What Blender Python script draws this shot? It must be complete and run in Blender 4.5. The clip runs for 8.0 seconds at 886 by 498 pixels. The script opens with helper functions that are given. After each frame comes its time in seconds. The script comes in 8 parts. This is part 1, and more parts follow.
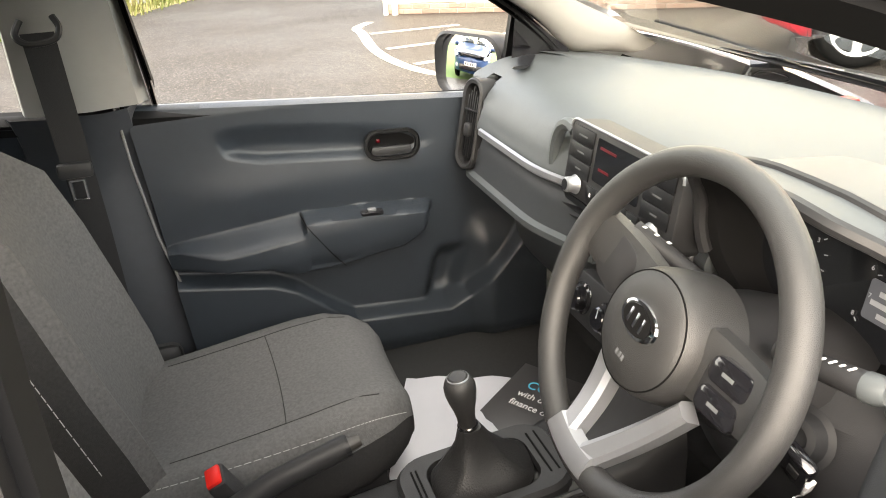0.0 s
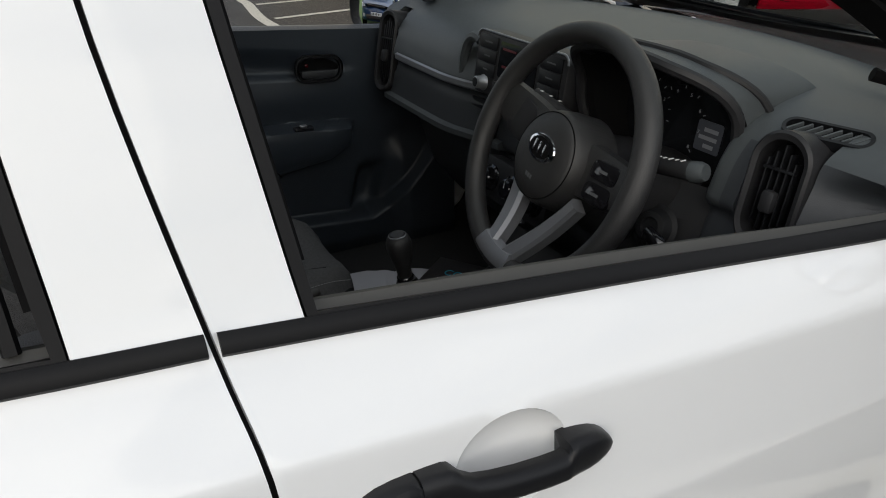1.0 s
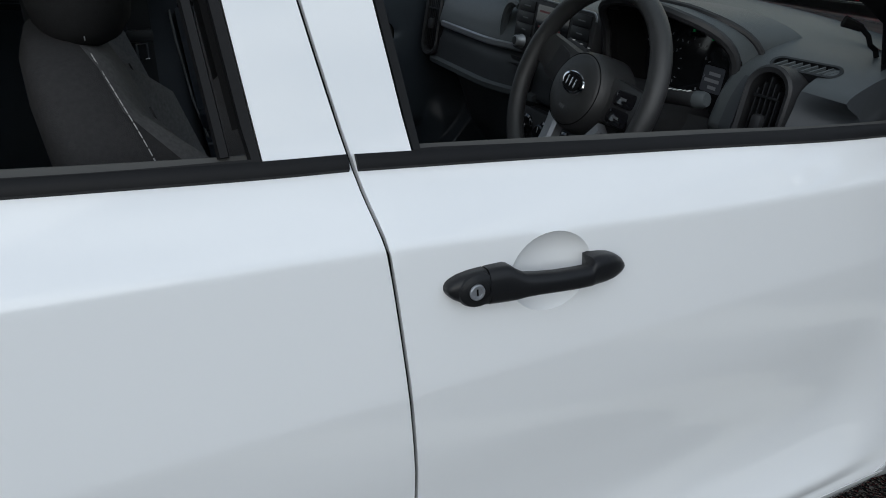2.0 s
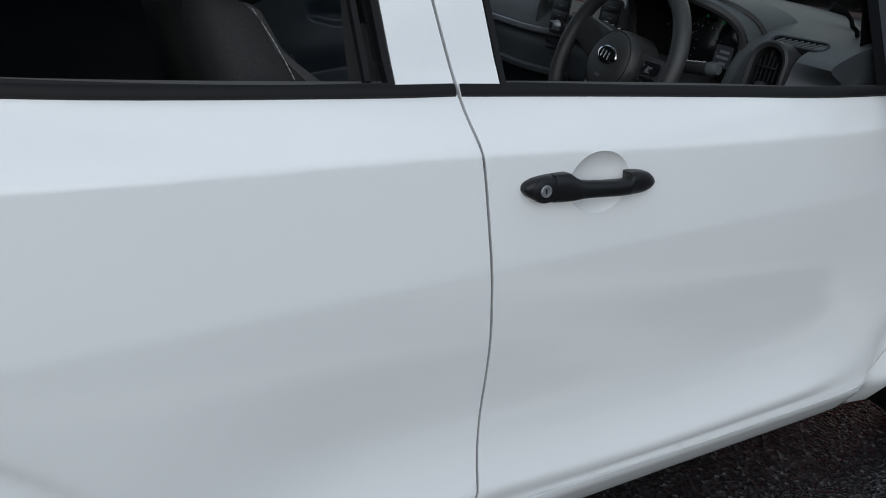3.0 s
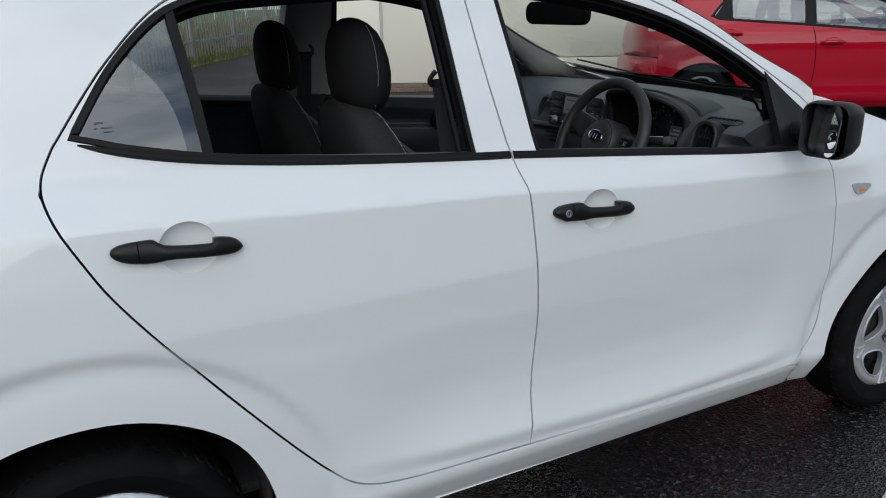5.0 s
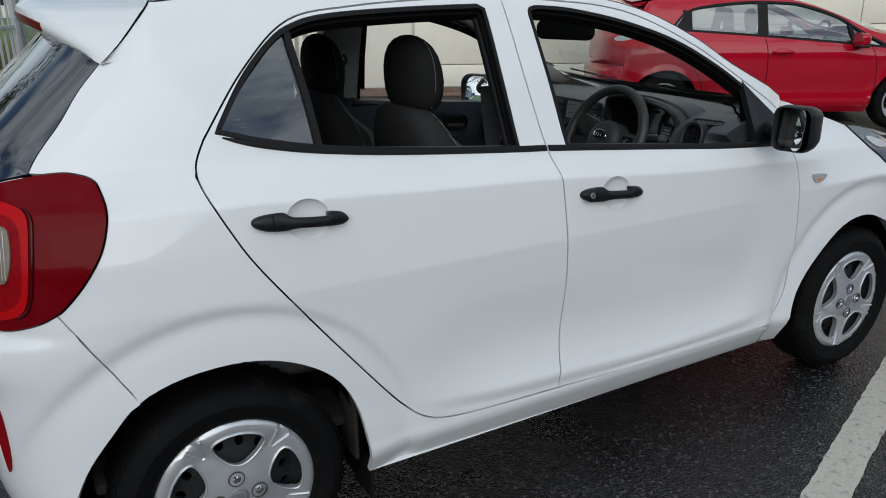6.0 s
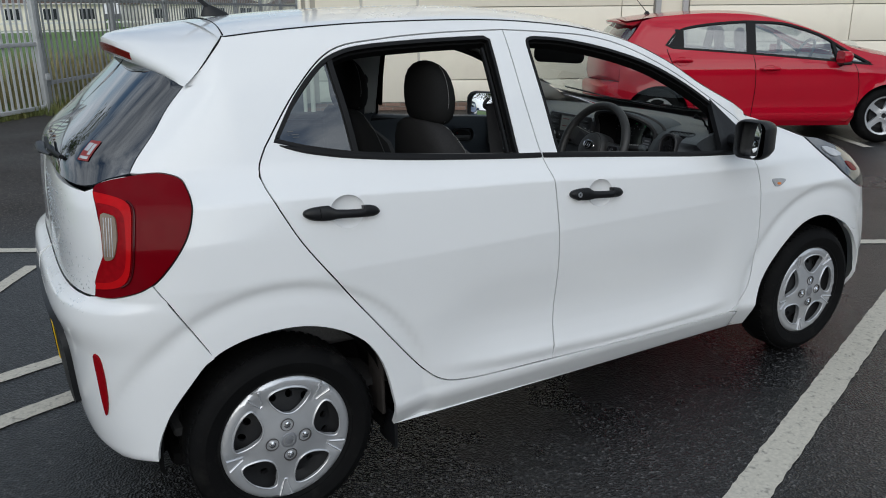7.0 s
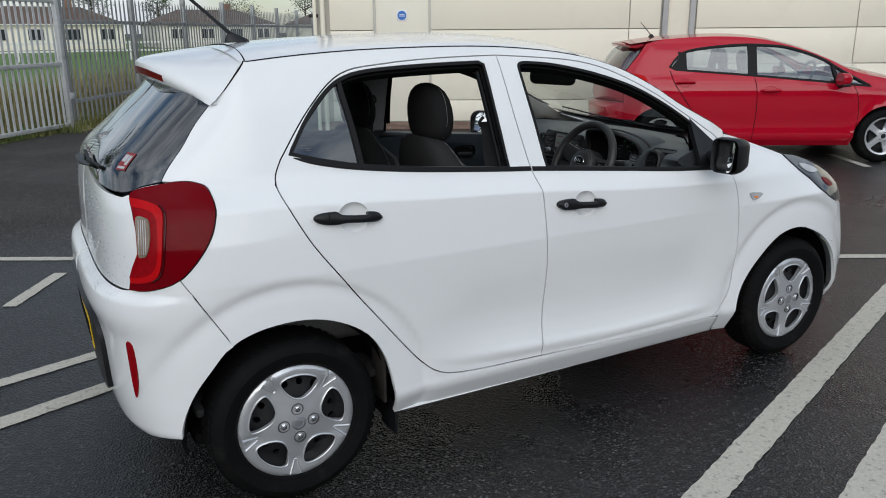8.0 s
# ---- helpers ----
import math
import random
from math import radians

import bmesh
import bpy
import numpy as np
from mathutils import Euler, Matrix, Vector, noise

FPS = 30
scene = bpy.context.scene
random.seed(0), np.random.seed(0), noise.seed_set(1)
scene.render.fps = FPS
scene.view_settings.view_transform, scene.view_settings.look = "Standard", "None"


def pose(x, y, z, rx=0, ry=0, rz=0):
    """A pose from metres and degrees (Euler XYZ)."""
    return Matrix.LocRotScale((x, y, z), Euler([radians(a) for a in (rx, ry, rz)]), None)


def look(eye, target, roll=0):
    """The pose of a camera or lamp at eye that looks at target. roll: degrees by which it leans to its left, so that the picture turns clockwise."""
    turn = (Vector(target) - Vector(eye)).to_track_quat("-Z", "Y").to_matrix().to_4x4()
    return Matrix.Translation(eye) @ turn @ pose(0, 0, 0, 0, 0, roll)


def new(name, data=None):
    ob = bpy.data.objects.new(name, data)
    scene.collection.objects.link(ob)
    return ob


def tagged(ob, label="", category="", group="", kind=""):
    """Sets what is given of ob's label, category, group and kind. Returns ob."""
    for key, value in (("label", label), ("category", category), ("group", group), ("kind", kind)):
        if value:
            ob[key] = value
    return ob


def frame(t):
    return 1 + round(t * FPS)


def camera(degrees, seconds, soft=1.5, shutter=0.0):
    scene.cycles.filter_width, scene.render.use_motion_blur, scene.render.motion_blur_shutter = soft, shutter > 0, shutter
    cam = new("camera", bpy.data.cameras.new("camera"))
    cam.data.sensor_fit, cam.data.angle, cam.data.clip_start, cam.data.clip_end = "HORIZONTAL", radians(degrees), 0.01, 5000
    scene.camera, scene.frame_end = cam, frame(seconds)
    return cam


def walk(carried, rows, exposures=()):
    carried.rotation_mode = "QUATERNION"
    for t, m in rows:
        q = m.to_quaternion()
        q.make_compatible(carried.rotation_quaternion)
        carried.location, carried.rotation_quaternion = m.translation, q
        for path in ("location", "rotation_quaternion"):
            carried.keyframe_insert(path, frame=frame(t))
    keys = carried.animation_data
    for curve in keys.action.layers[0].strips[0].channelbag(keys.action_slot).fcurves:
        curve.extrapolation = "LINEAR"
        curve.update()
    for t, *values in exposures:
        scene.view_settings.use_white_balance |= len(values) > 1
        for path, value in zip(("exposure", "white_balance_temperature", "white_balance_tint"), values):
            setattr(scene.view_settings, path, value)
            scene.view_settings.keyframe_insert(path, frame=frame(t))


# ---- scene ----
cam = camera(60.3, 8.0, soft=1.0)
PATH = [
    (0, (1.09, -0.908, 1.365), (1.636, 0.82, 0.517), -3.0),
    (0.5, (1.026, -1.049, 1.322), (1.684, 0.627, 0.452), -2.1),
    (1, (0.885, -1.184, 1.319), (1.693, 0.41, 0.421), -1.1),
    (1.5, (0.783, -1.29, 1.314), (1.644, 0.274, 0.413), 0.7),
    (2, (0.714, -1.413, 1.294), (1.48, 0.201, 0.396), -0.2),
    (2.2, (0.678, -1.456, 1.279), (1.418, 0.174, 0.386), -0.5),
    (3.5, (0.411, -1.739, 1.298), (1.181, -0.114, 0.423), 2.5),
    (4, (0.369, -1.842, 1.307), (1.034, -0.137, 0.5), 1.0),
    (4.5, (0.214, -2.016, 1.343), (0.965, -0.29, 0.668), -0.8),
    (5.8, (-0.254, -2.331, 1.417), (0.681, -0.676, 0.794), -0.5),
    (6, (-0.35, -2.379, 1.428), (0.599, -0.735, 0.798), -0.5),
    (6.5, (-0.529, -2.495, 1.473), (0.437, -0.863, 0.838), -0.5),
    (7, (-0.587, -2.72, 1.486), (0.364, -1.065, 0.889), -0.5),
    (7.5, (-0.64, -2.913, 1.511), (0.294, -1.238, 0.944), -0.5),
    (8, (-0.664, -2.967, 1.509), (0.264, -1.282, 0.96), -0.4),
]
EXPOSURES = [(0.0, 3.25, 8000, 11), (0.4, 3.0, 7800, 11), (0.7, 2.15, 7200, 10), (1.0, 0.10, 6750, 8), (1.4, -0.12, 6020, 5), (3.5, -0.26, 6020, 5), (6.0, -0.24, 6120, 5), (8.0, -0.08, 6220, 7)]
walk(cam, [(t, look(eye, target, roll)) for t, eye, target, roll in PATH], EXPOSURES)

# ---- world and light ----
SUN_AZIMUTH, SUN_HEIGHT = 238.0, 22.0      # degrees: azimuth from +x towards +y, and elevation
world = bpy.data.worlds.new("overcast_sky")
scene.world = world
world.use_nodes = True
wn, wl = world.node_tree.nodes, world.node_tree.links
wn.clear()
w_out = wn.new("ShaderNodeOutputWorld")
w_bg = wn.new("ShaderNodeBackground")
w_sky = wn.new("ShaderNodeTexSky")
w_sky.sky_type = "NISHITA"
w_sky.sun_disc = False
w_sky.sun_elevation = radians(SUN_HEIGHT)
w_sky.sun_rotation = radians(90.0 - SUN_AZIMUTH)
w_co = wn.new("ShaderNodeTexCoord")
w_map = wn.new("ShaderNodeMapping")
w_map.inputs["Scale"].default_value = (1.6, 1.6, 5.0)
w_noise = wn.new("ShaderNodeTexNoise")
w_noise.inputs["Scale"].default_value = 1.7
w_noise.inputs["Detail"].default_value = 4.0
w_noise.inputs["Roughness"].default_value = 0.58
w_ramp = wn.new("ShaderNodeValToRGB")
w_ramp.color_ramp.elements[0].position = 0.36
w_ramp.color_ramp.elements[1].position = 0.60
w_shade = wn.new("ShaderNodeTexNoise")
w_shade.inputs["Scale"].default_value = 3.1
w_shade.inputs["Detail"].default_value = 5.0
w_cloud = wn.new("ShaderNodeMix")
w_cloud.data_type = "RGBA"
w_cloud.inputs["A"].default_value = (4.7, 5.1, 5.8, 1)
w_cloud.inputs["B"].default_value = (11.2, 11.2, 11.4, 1)
w_mix = wn.new("ShaderNodeMix")
w_mix.data_type = "RGBA"
wl.new(w_co.outputs["Generated"], w_map.inputs["Vector"])
wl.new(w_map.outputs["Vector"], w_noise.inputs["Vector"])
wl.new(w_map.outputs["Vector"], w_shade.inputs["Vector"])
wl.new(w_noise.outputs["Fac"], w_ramp.inputs["Fac"])
wl.new(w_shade.outputs["Fac"], w_cloud.inputs["Factor"])
wl.new(w_ramp.outputs["Color"], w_mix.inputs["Factor"])
wl.new(w_sky.outputs["Color"], w_mix.inputs["A"])
wl.new(w_cloud.outputs["Result"], w_mix.inputs["B"])
# thin cloud glows round the hidden sun
w_dot = wn.new("ShaderNodeVectorMath")
w_dot.operation = "DOT_PRODUCT"
w_dot.inputs[1].default_value = (math.cos(radians(SUN_AZIMUTH)) * math.cos(radians(SUN_HEIGHT)), math.sin(radians(SUN_AZIMUTH)) * math.cos(radians(SUN_HEIGHT)), math.sin(radians(SUN_HEIGHT)))
w_glow = wn.new("ShaderNodeMapRange")
w_glow.interpolation_type = "SMOOTHSTEP"
for key, value in (("From Min", -0.1), ("From Max", 1.0), ("To Min", 1.0), ("To Max", 1.75)):
    w_glow.inputs[key].default_value = value
w_mul = wn.new("ShaderNodeVectorMath")
w_mul.operation = "SCALE"
wl.new(w_co.outputs["Generated"], w_dot.inputs[0])
wl.new(w_dot.outputs["Value"], w_glow.inputs["Value"])
wl.new(w_mix.outputs["Result"], w_mul.inputs[0])
wl.new(w_glow.outputs["Result"], w_mul.inputs["Scale"])
wl.new(w_mul.outputs["Vector"], w_bg.inputs["Color"])
w_bg.inputs["Strength"].default_value = 0.102
wl.new(w_bg.outputs["Background"], w_out.inputs["Surface"])

sun_data = bpy.data.lights.new("sun", "SUN")
sun_data.energy, sun_data.angle, sun_data.color = 1.05, radians(70.0), (1.0, 0.93, 0.84)
sun = new("sun", sun_data)
sun_way = Vector((math.cos(radians(SUN_AZIMUTH)) * math.cos(radians(SUN_HEIGHT)), math.sin(radians(SUN_AZIMUTH)) * math.cos(radians(SUN_HEIGHT)), math.sin(radians(SUN_HEIGHT))))
sun.matrix_world = look(sun_way * 30, (0, 0, 0))


# ---- materials ----
def material(name, color, rough=0.5, metal=0.0, coat=0.0, spec=0.5, vary=0.0, vary_scale=8.0, bump=0.0, bump_scale=300.0,
             second=None, patches=0.0, patch_scale=1.5, emit=None, emit_power=0.0, piece=0.0, rough_vary=0.0, space="Object"):
    """A principled material with grain at two scales: vary/vary_scale in the colour, patches of a second colour, bump for the relief."""
    m = bpy.data.materials.new(name)
    m.use_nodes = True
    n, l = m.node_tree.nodes, m.node_tree.links
    b = n["Principled BSDF"]
    b.inputs["Base Color"].default_value = (*color, 1)
    b.inputs["Roughness"].default_value = rough
    b.inputs["Metallic"].default_value = metal
    b.inputs["Coat Weight"].default_value = coat
    b.inputs["Coat Roughness"].default_value = 0.03
    b.inputs["Specular IOR Level"].default_value = spec
    if emit:
        b.inputs["Emission Color"].default_value = (*emit, 1)
        b.inputs["Emission Strength"].default_value = emit_power
    co = n.new("ShaderNodeTexCoord")
    src = co.outputs[space]
    last = None
    if vary or patches or rough_vary:
        fine = n.new("ShaderNodeTexNoise")
        fine.inputs["Scale"].default_value = vary_scale
        fine.inputs["Detail"].default_value = 6
        l.new(src, fine.inputs["Vector"])
        mixer = n.new("ShaderNodeMix")
        mixer.data_type = "RGBA"
        mixer.inputs["A"].default_value = (*[max(0, c * (1 - vary)) for c in color], 1)
        mixer.inputs["B"].default_value = (*[min(1, c * (1 + vary)) for c in color], 1)
        l.new(fine.outputs["Fac"], mixer.inputs["Factor"])
        last = mixer.outputs["Result"]
        if rough_vary:
            mr = n.new("ShaderNodeMapRange")
            mr.inputs["From Min"].default_value, mr.inputs["From Max"].default_value = 0.35, 0.65
            mr.inputs["To Min"].default_value, mr.inputs["To Max"].default_value = max(0.02, rough - rough_vary), min(1, rough + rough_vary)
            wide = n.new("ShaderNodeTexNoise")
            wide.inputs["Scale"].default_value = patch_scale
            wide.inputs["Detail"].default_value = 5
            l.new(src, wide.inputs["Vector"])
            l.new(wide.outputs["Fac"], mr.inputs["Value"])
            l.new(mr.outputs["Result"], b.inputs["Roughness"])
    if patches and second:
        big = n.new("ShaderNodeTexNoise")
        big.inputs["Scale"].default_value = patch_scale
        big.inputs["Detail"].default_value = 8
        big.inputs["Roughness"].default_value = 0.65
        l.new(src, big.inputs["Vector"])
        ramp = n.new("ShaderNodeMapRange")
        ramp.inputs["From Min"].default_value, ramp.inputs["From Max"].default_value = 0.62 - 0.25 * patches, 0.72
        l.new(big.outputs["Fac"], ramp.inputs["Value"])
        m2 = n.new("ShaderNodeMix")
        m2.data_type = "RGBA"
        m2.inputs["B"].default_value = (*second, 1)
        l.new(last, m2.inputs["A"])
        l.new(ramp.outputs["Result"], m2.inputs["Factor"])
        last = m2.outputs["Result"]
    if piece:
        info = n.new("ShaderNodeObjectInfo")
        mp = n.new("ShaderNodeMapRange")
        mp.inputs["To Min"].default_value, mp.inputs["To Max"].default_value = 1 - piece, 1 + piece
        l.new(info.outputs["Random"], mp.inputs["Value"])
        hsv = n.new("ShaderNodeHueSaturation")
        l.new(mp.outputs["Result"], hsv.inputs["Value"])
        if last:
            l.new(last, hsv.inputs["Color"])
        else:
            hsv.inputs["Color"].default_value = (*color, 1)
        last = hsv.outputs["Color"]
    if last:
        l.new(last, b.inputs["Base Color"])
    if bump:
        g = n.new("ShaderNodeTexNoise")
        g.inputs["Scale"].default_value = bump_scale
        g.inputs["Detail"].default_value = 4
        l.new(src, g.inputs["Vector"])
        bp = n.new("ShaderNodeBump")
        bp.inputs["Strength"].default_value = bump
        bp.inputs["Distance"].default_value = 0.002
        l.new(g.outputs["Fac"], bp.inputs["Height"])
        l.new(bp.outputs["Normal"], b.inputs["Normal"])
    return m


def glass_material(name, tint, rough=0.0, gloss=0.12):
    """Thin pane: mostly clear with a mirror-like sheen that grows towards grazing angles."""
    m = bpy.data.materials.new(name)
    m.use_nodes = True
    n, l = m.node_tree.nodes, m.node_tree.links
    n.remove(n["Principled BSDF"])
    clear = n.new("ShaderNodeBsdfTransparent")
    clear.inputs["Color"].default_value = (*tint, 1)
    shine = n.new("ShaderNodeBsdfGlossy")
    shine.inputs["Roughness"].default_value = rough
    shine.inputs["Color"].default_value = (0.95, 0.97, 1, 1)
    fres = n.new("ShaderNodeLayerWeight")
    fres.inputs["Blend"].default_value = 0.5
    power = n.new("ShaderNodeMath")
    power.operation = "POWER"
    power.inputs[1].default_value = 4.5
    add = n.new("ShaderNodeMath")
    add.operation = "ADD"
    add.use_clamp = True
    add.inputs[1].default_value = gloss
    mix = n.new("ShaderNodeMixShader")
    l.new(fres.outputs["Facing"], power.inputs[0])
    l.new(power.outputs["Value"], add.inputs[0])
    l.new(add.outputs["Value"], mix.inputs["Fac"])
    l.new(clear.outputs["BSDF"], mix.inputs[1])
    l.new(shine.outputs["BSDF"], mix.inputs[2])
    l.new(mix.outputs["Shader"], n["Material Output"].inputs["Surface"])
    return m


M = {}
M["white_paint"] = material("white_paint", (0.80, 0.81, 0.82), rough=0.40, spec=0.30, coat=1.0, vary=0.012, vary_scale=3.0)
M["red_paint"] = material("red_paint", (0.40, 0.0010, 0.016), rough=0.32, spec=0.05, coat=0.9, vary=0.05, vary_scale=5.0)
M["blue_paint"] = material("blue_paint", (0.012, 0.045, 0.13), rough=0.3, coat=1.0, vary=0.05)
M["black_trim"] = material("black_trim", (0.008, 0.0085, 0.010), rough=0.42, spec=0.35, vary=0.15, vary_scale=40, bump=0.12, bump_scale=900)
M["handle_black"] = material("handle_black", (0.007, 0.0072, 0.0085), rough=0.36, spec=0.3, vary=0.12, vary_scale=30, bump=0.10, bump_scale=1400)
M["gloss_black"] = material("gloss_black", (0.010, 0.010, 0.012), rough=0.12, coat=0.6)
M["gap_black"] = material("gap_black", (0.005, 0.005, 0.0054), rough=0.85, spec=0.12)
M["rubber"] = material("rubber", (0.0055, 0.0055, 0.0062), rough=0.55, spec=0.22, vary=0.2, vary_scale=30, bump=0.06, bump_scale=1500)
M["tyre"] = material("tyre", (0.005, 0.005, 0.0053), rough=0.7, spec=0.10, vary=0.30, vary_scale=14, bump=0.3, bump_scale=400, second=(0.016, 0.0155, 0.0145), patches=0.35, patch_scale=9)
M["silver"] = material("silver", (0.30, 0.31, 0.33), rough=0.36, metal=0.6, vary=0.05, vary_scale=20)
M["alloy"] = material("alloy", (0.60, 0.61, 0.63), rough=0.27, metal=0.60, vary=0.05, vary_scale=20)
M["chrome"] = material("chrome", (0.82, 0.83, 0.85), rough=0.10, metal=1.0)
M["steel_dark"] = material("steel_dark", (0.013, 0.0135, 0.015), rough=0.55, spec=0.3, vary=0.2, vary_scale=20)
M["rust_brown"] = material("rust_brown", (0.022, 0.018, 0.016), rough=0.85, vary=0.3, vary_scale=25, second=(0.04, 0.03, 0.024), patches=0.4, patch_scale=12)
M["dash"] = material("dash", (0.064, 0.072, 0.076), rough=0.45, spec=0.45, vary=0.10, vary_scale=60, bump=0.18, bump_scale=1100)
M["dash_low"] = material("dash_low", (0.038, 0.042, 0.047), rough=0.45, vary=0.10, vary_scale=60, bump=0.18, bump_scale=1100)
M["door_trim"] = material("door_trim", (0.023, 0.029, 0.037), rough=0.38, vary=0.10, vary_scale=50, bump=0.25, bump_scale=1000)
M["pillar_dark"] = material("pillar_dark", (0.042, 0.046, 0.054), rough=0.45, vary=0.10, vary_scale=50, bump=0.2, bump_scale=1000)
M["wheel_rim"] = material("wheel_rim", (0.029, 0.029, 0.0295), rough=0.40, vary=0.12, vary_scale=60, bump=0.35, bump_scale=1200)
M["dark_plastic"] = material("dark_plastic", (0.022, 0.0222, 0.024), rough=0.5, spec=0.35, vary=0.15, vary_scale=40, bump=0.15, bump_scale=1000)
M["carpet"] = material("carpet", (0.020, 0.020, 0.021), rough=0.95, vary=0.3, vary_scale=120, bump=0.6, bump_scale=700)
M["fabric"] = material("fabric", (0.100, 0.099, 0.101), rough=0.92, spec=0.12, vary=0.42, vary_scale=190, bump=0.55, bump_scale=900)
# same cloth as fabric, darkened to stand for shade; seams use it too
M["fabric_shade_seam"] = material("fabric_shade_seam", (0.034, 0.0335, 0.0345), rough=0.9, spec=0.08, vary=0.25, vary_scale=200, bump=0.45, bump_scale=800)
M["fabric_dark"] = material("fabric_dark", (0.020, 0.020, 0.0205), rough=0.9, spec=0.06, vary=0.2, vary_scale=200, bump=0.45, bump_scale=800)
M["stitch"] = material("stitch", (0.30, 0.30, 0.30), rough=0.8, vary=0.2, vary_scale=300)
M["pillar_trim"] = material("pillar_trim", (0.36, 0.35, 0.33), rough=0.7, vary=0.05, vary_scale=40, bump=0.2, bump_scale=900)
M["headliner"] = material("headliner", (0.40, 0.39, 0.37), rough=0.95, vary=0.08, vary_scale=150, bump=0.3, bump_scale=800)
M["leather"] = material("leather", (0.020, 0.020, 0.021), rough=0.42, vary=0.15, vary_scale=40, bump=0.5, bump_scale=350)
M["belt_web"] = material("belt_web", (0.020, 0.020, 0.022), rough=0.75, vary=0.2, vary_scale=300, bump=0.4, bump_scale=900)
M["paper"] = material("paper", (0.46, 0.46, 0.50), rough=0.8, vary=0.03, vary_scale=10)
M["leaflet"] = material("leaflet", (0.045, 0.043, 0.045), rough=0.4, vary=0.05)
M["print_white"] = material("print_white", (0.75, 0.75, 0.75), rough=0.6)
M["print_cyan"] = material("print_cyan", (0.05, 0.42, 0.60), rough=0.6)
M["grey_print"] = material("grey_print", (0.10, 0.105, 0.11), rough=0.6)
M["red_plastic"] = material("red_plastic", (0.62, 0.018, 0.014), rough=0.35, vary=0.05)
M["strip_grey"] = material("strip_grey", (0.42, 0.42, 0.42), rough=0.5, spec=0.3, vary=0.15, vary_scale=6)
M["silver_bead"] = material("silver_bead", (0.16, 0.16, 0.16), rough=0.5, vary=0.15, vary_scale=40)
M["red_lens"] = material("red_lens", (0.135, 0.0003, 0.004), rough=0.2, spec=0.04, coat=0.10, vary=0.12, vary_scale=18)
M["red_lens_bright"] = material("red_lens_bright", (0.42, 0.003, 0.006), rough=0.2, spec=0.10, coat=0.0, vary=0.15, vary_scale=60)
M["red_lens_mid"] = material("red_lens_mid", (0.24, 0.0010, 0.005), rough=0.25, spec=0.1, vary=0.35, vary_scale=70)
M["red_lens_dark"] = material("red_lens_dark", (0.05, 0.001, 0.003), rough=0.15, spec=0.25)
M["amber_lens"] = material("amber_lens", (0.20, 0.15, 0.11), rough=0.2, coat=0.3, vary=0.2, vary_scale=50)
M["amber_bulb"] = material("amber_bulb", (0.75, 0.22, 0.03), rough=0.3, vary=0.1)
M["clear_lens"] = material("clear_lens", (0.42, 0.43, 0.45), rough=0.14, coat=1.0, vary=0.25, vary_scale=40)
M["lamp_grey"] = material("lamp_grey", (0.040, 0.045, 0.055), rough=0.14, metal=0.3, coat=1.0, vary=0.3, vary_scale=25)
M["plate_yellow"] = material("plate_yellow", (0.78, 0.52, 0.02), rough=0.4, vary=0.03)
M["screen"] = material("screen", (0.010, 0.011, 0.013), rough=0.08, coat=0.4)
M["screen_red"] = material("screen_red", (0.06, 0.004, 0.008), rough=0.3, emit=(1.0, 0.06, 0.10), emit_power=0.010)
M["lcd_grey"] = material("lcd_grey", (0.035, 0.038, 0.045), rough=0.3, emit=(0.75, 0.8, 0.95), emit_power=0.012)
M["dial_white"] = material("dial_white", (0.26, 0.27, 0.29), rough=0.6, emit=(0.85, 0.9, 1.0), emit_power=0.008)
M["dial_red"] = material("dial_red", (0.5, 0.02, 0.02), rough=0.5, emit=(1.0, 0.05, 0.05), emit_power=0.012)
M["dial_green"] = material("dial_green", (0.02, 0.4, 0.1), rough=0.5, emit=(0.1, 1.0, 0.3), emit_power=0.02)
M["mirror"] = material("mirror", (0.90, 0.91, 0.92), rough=0.005, metal=1.0)
M["galvanised"] = material("galvanised", (0.56, 0.57, 0.58), rough=0.5, metal=0.35, vary=0.15, vary_scale=12, second=(0.30, 0.31, 0.31), patches=0.4, patch_scale=3)
M["fence_grey"] = material("fence_grey", (0.32, 0.33, 0.34), rough=0.6, metal=0.25, vary=0.2, vary_scale=10, second=(0.13, 0.12, 0.10), patches=0.4, patch_scale=3)
M["cladding"] = material("cladding", (0.83, 0.78, 0.66), rough=0.6, vary=0.03, vary_scale=1.5, second=(0.76, 0.71, 0.60), patches=0.25, patch_scale=0.7, piece=0.02)
M["cladding_joint"] = material("cladding_joint", (0.50, 0.48, 0.43), rough=0.8, vary=0.05)
M["door_paint"] = material("door_paint", (0.74, 0.70, 0.60), rough=0.55, vary=0.03, vary_scale=3)
M["sign_blue"] = material("sign_blue", (0.02, 0.16, 0.55), rough=0.4)
M["brick"] = material("brick", (0.20, 0.13, 0.10), rough=0.9, vary=0.25, vary_scale=30, bump=0.4, bump_scale=150, piece=0.25)
M["mortar"] = material("mortar", (0.22, 0.21, 0.19), rough=0.95, vary=0.15, vary_scale=40)
M["line_paint"] = material("line_paint", (0.50, 0.475, 0.41), rough=0.7, vary=0.30, vary_scale=90, second=(0.17, 0.165, 0.15), patches=0.30, patch_scale=38, bump=0.2, bump_scale=260)
M["roof_tile"] = material("roof_tile", (0.12, 0.075, 0.055), rough=0.9, vary=0.25, vary_scale=4, second=(0.09, 0.08, 0.06), patches=0.5, patch_scale=0.5)
M["render_white"] = material("render_white", (0.84, 0.80, 0.70), rough=0.9, vary=0.06, vary_scale=1.0)
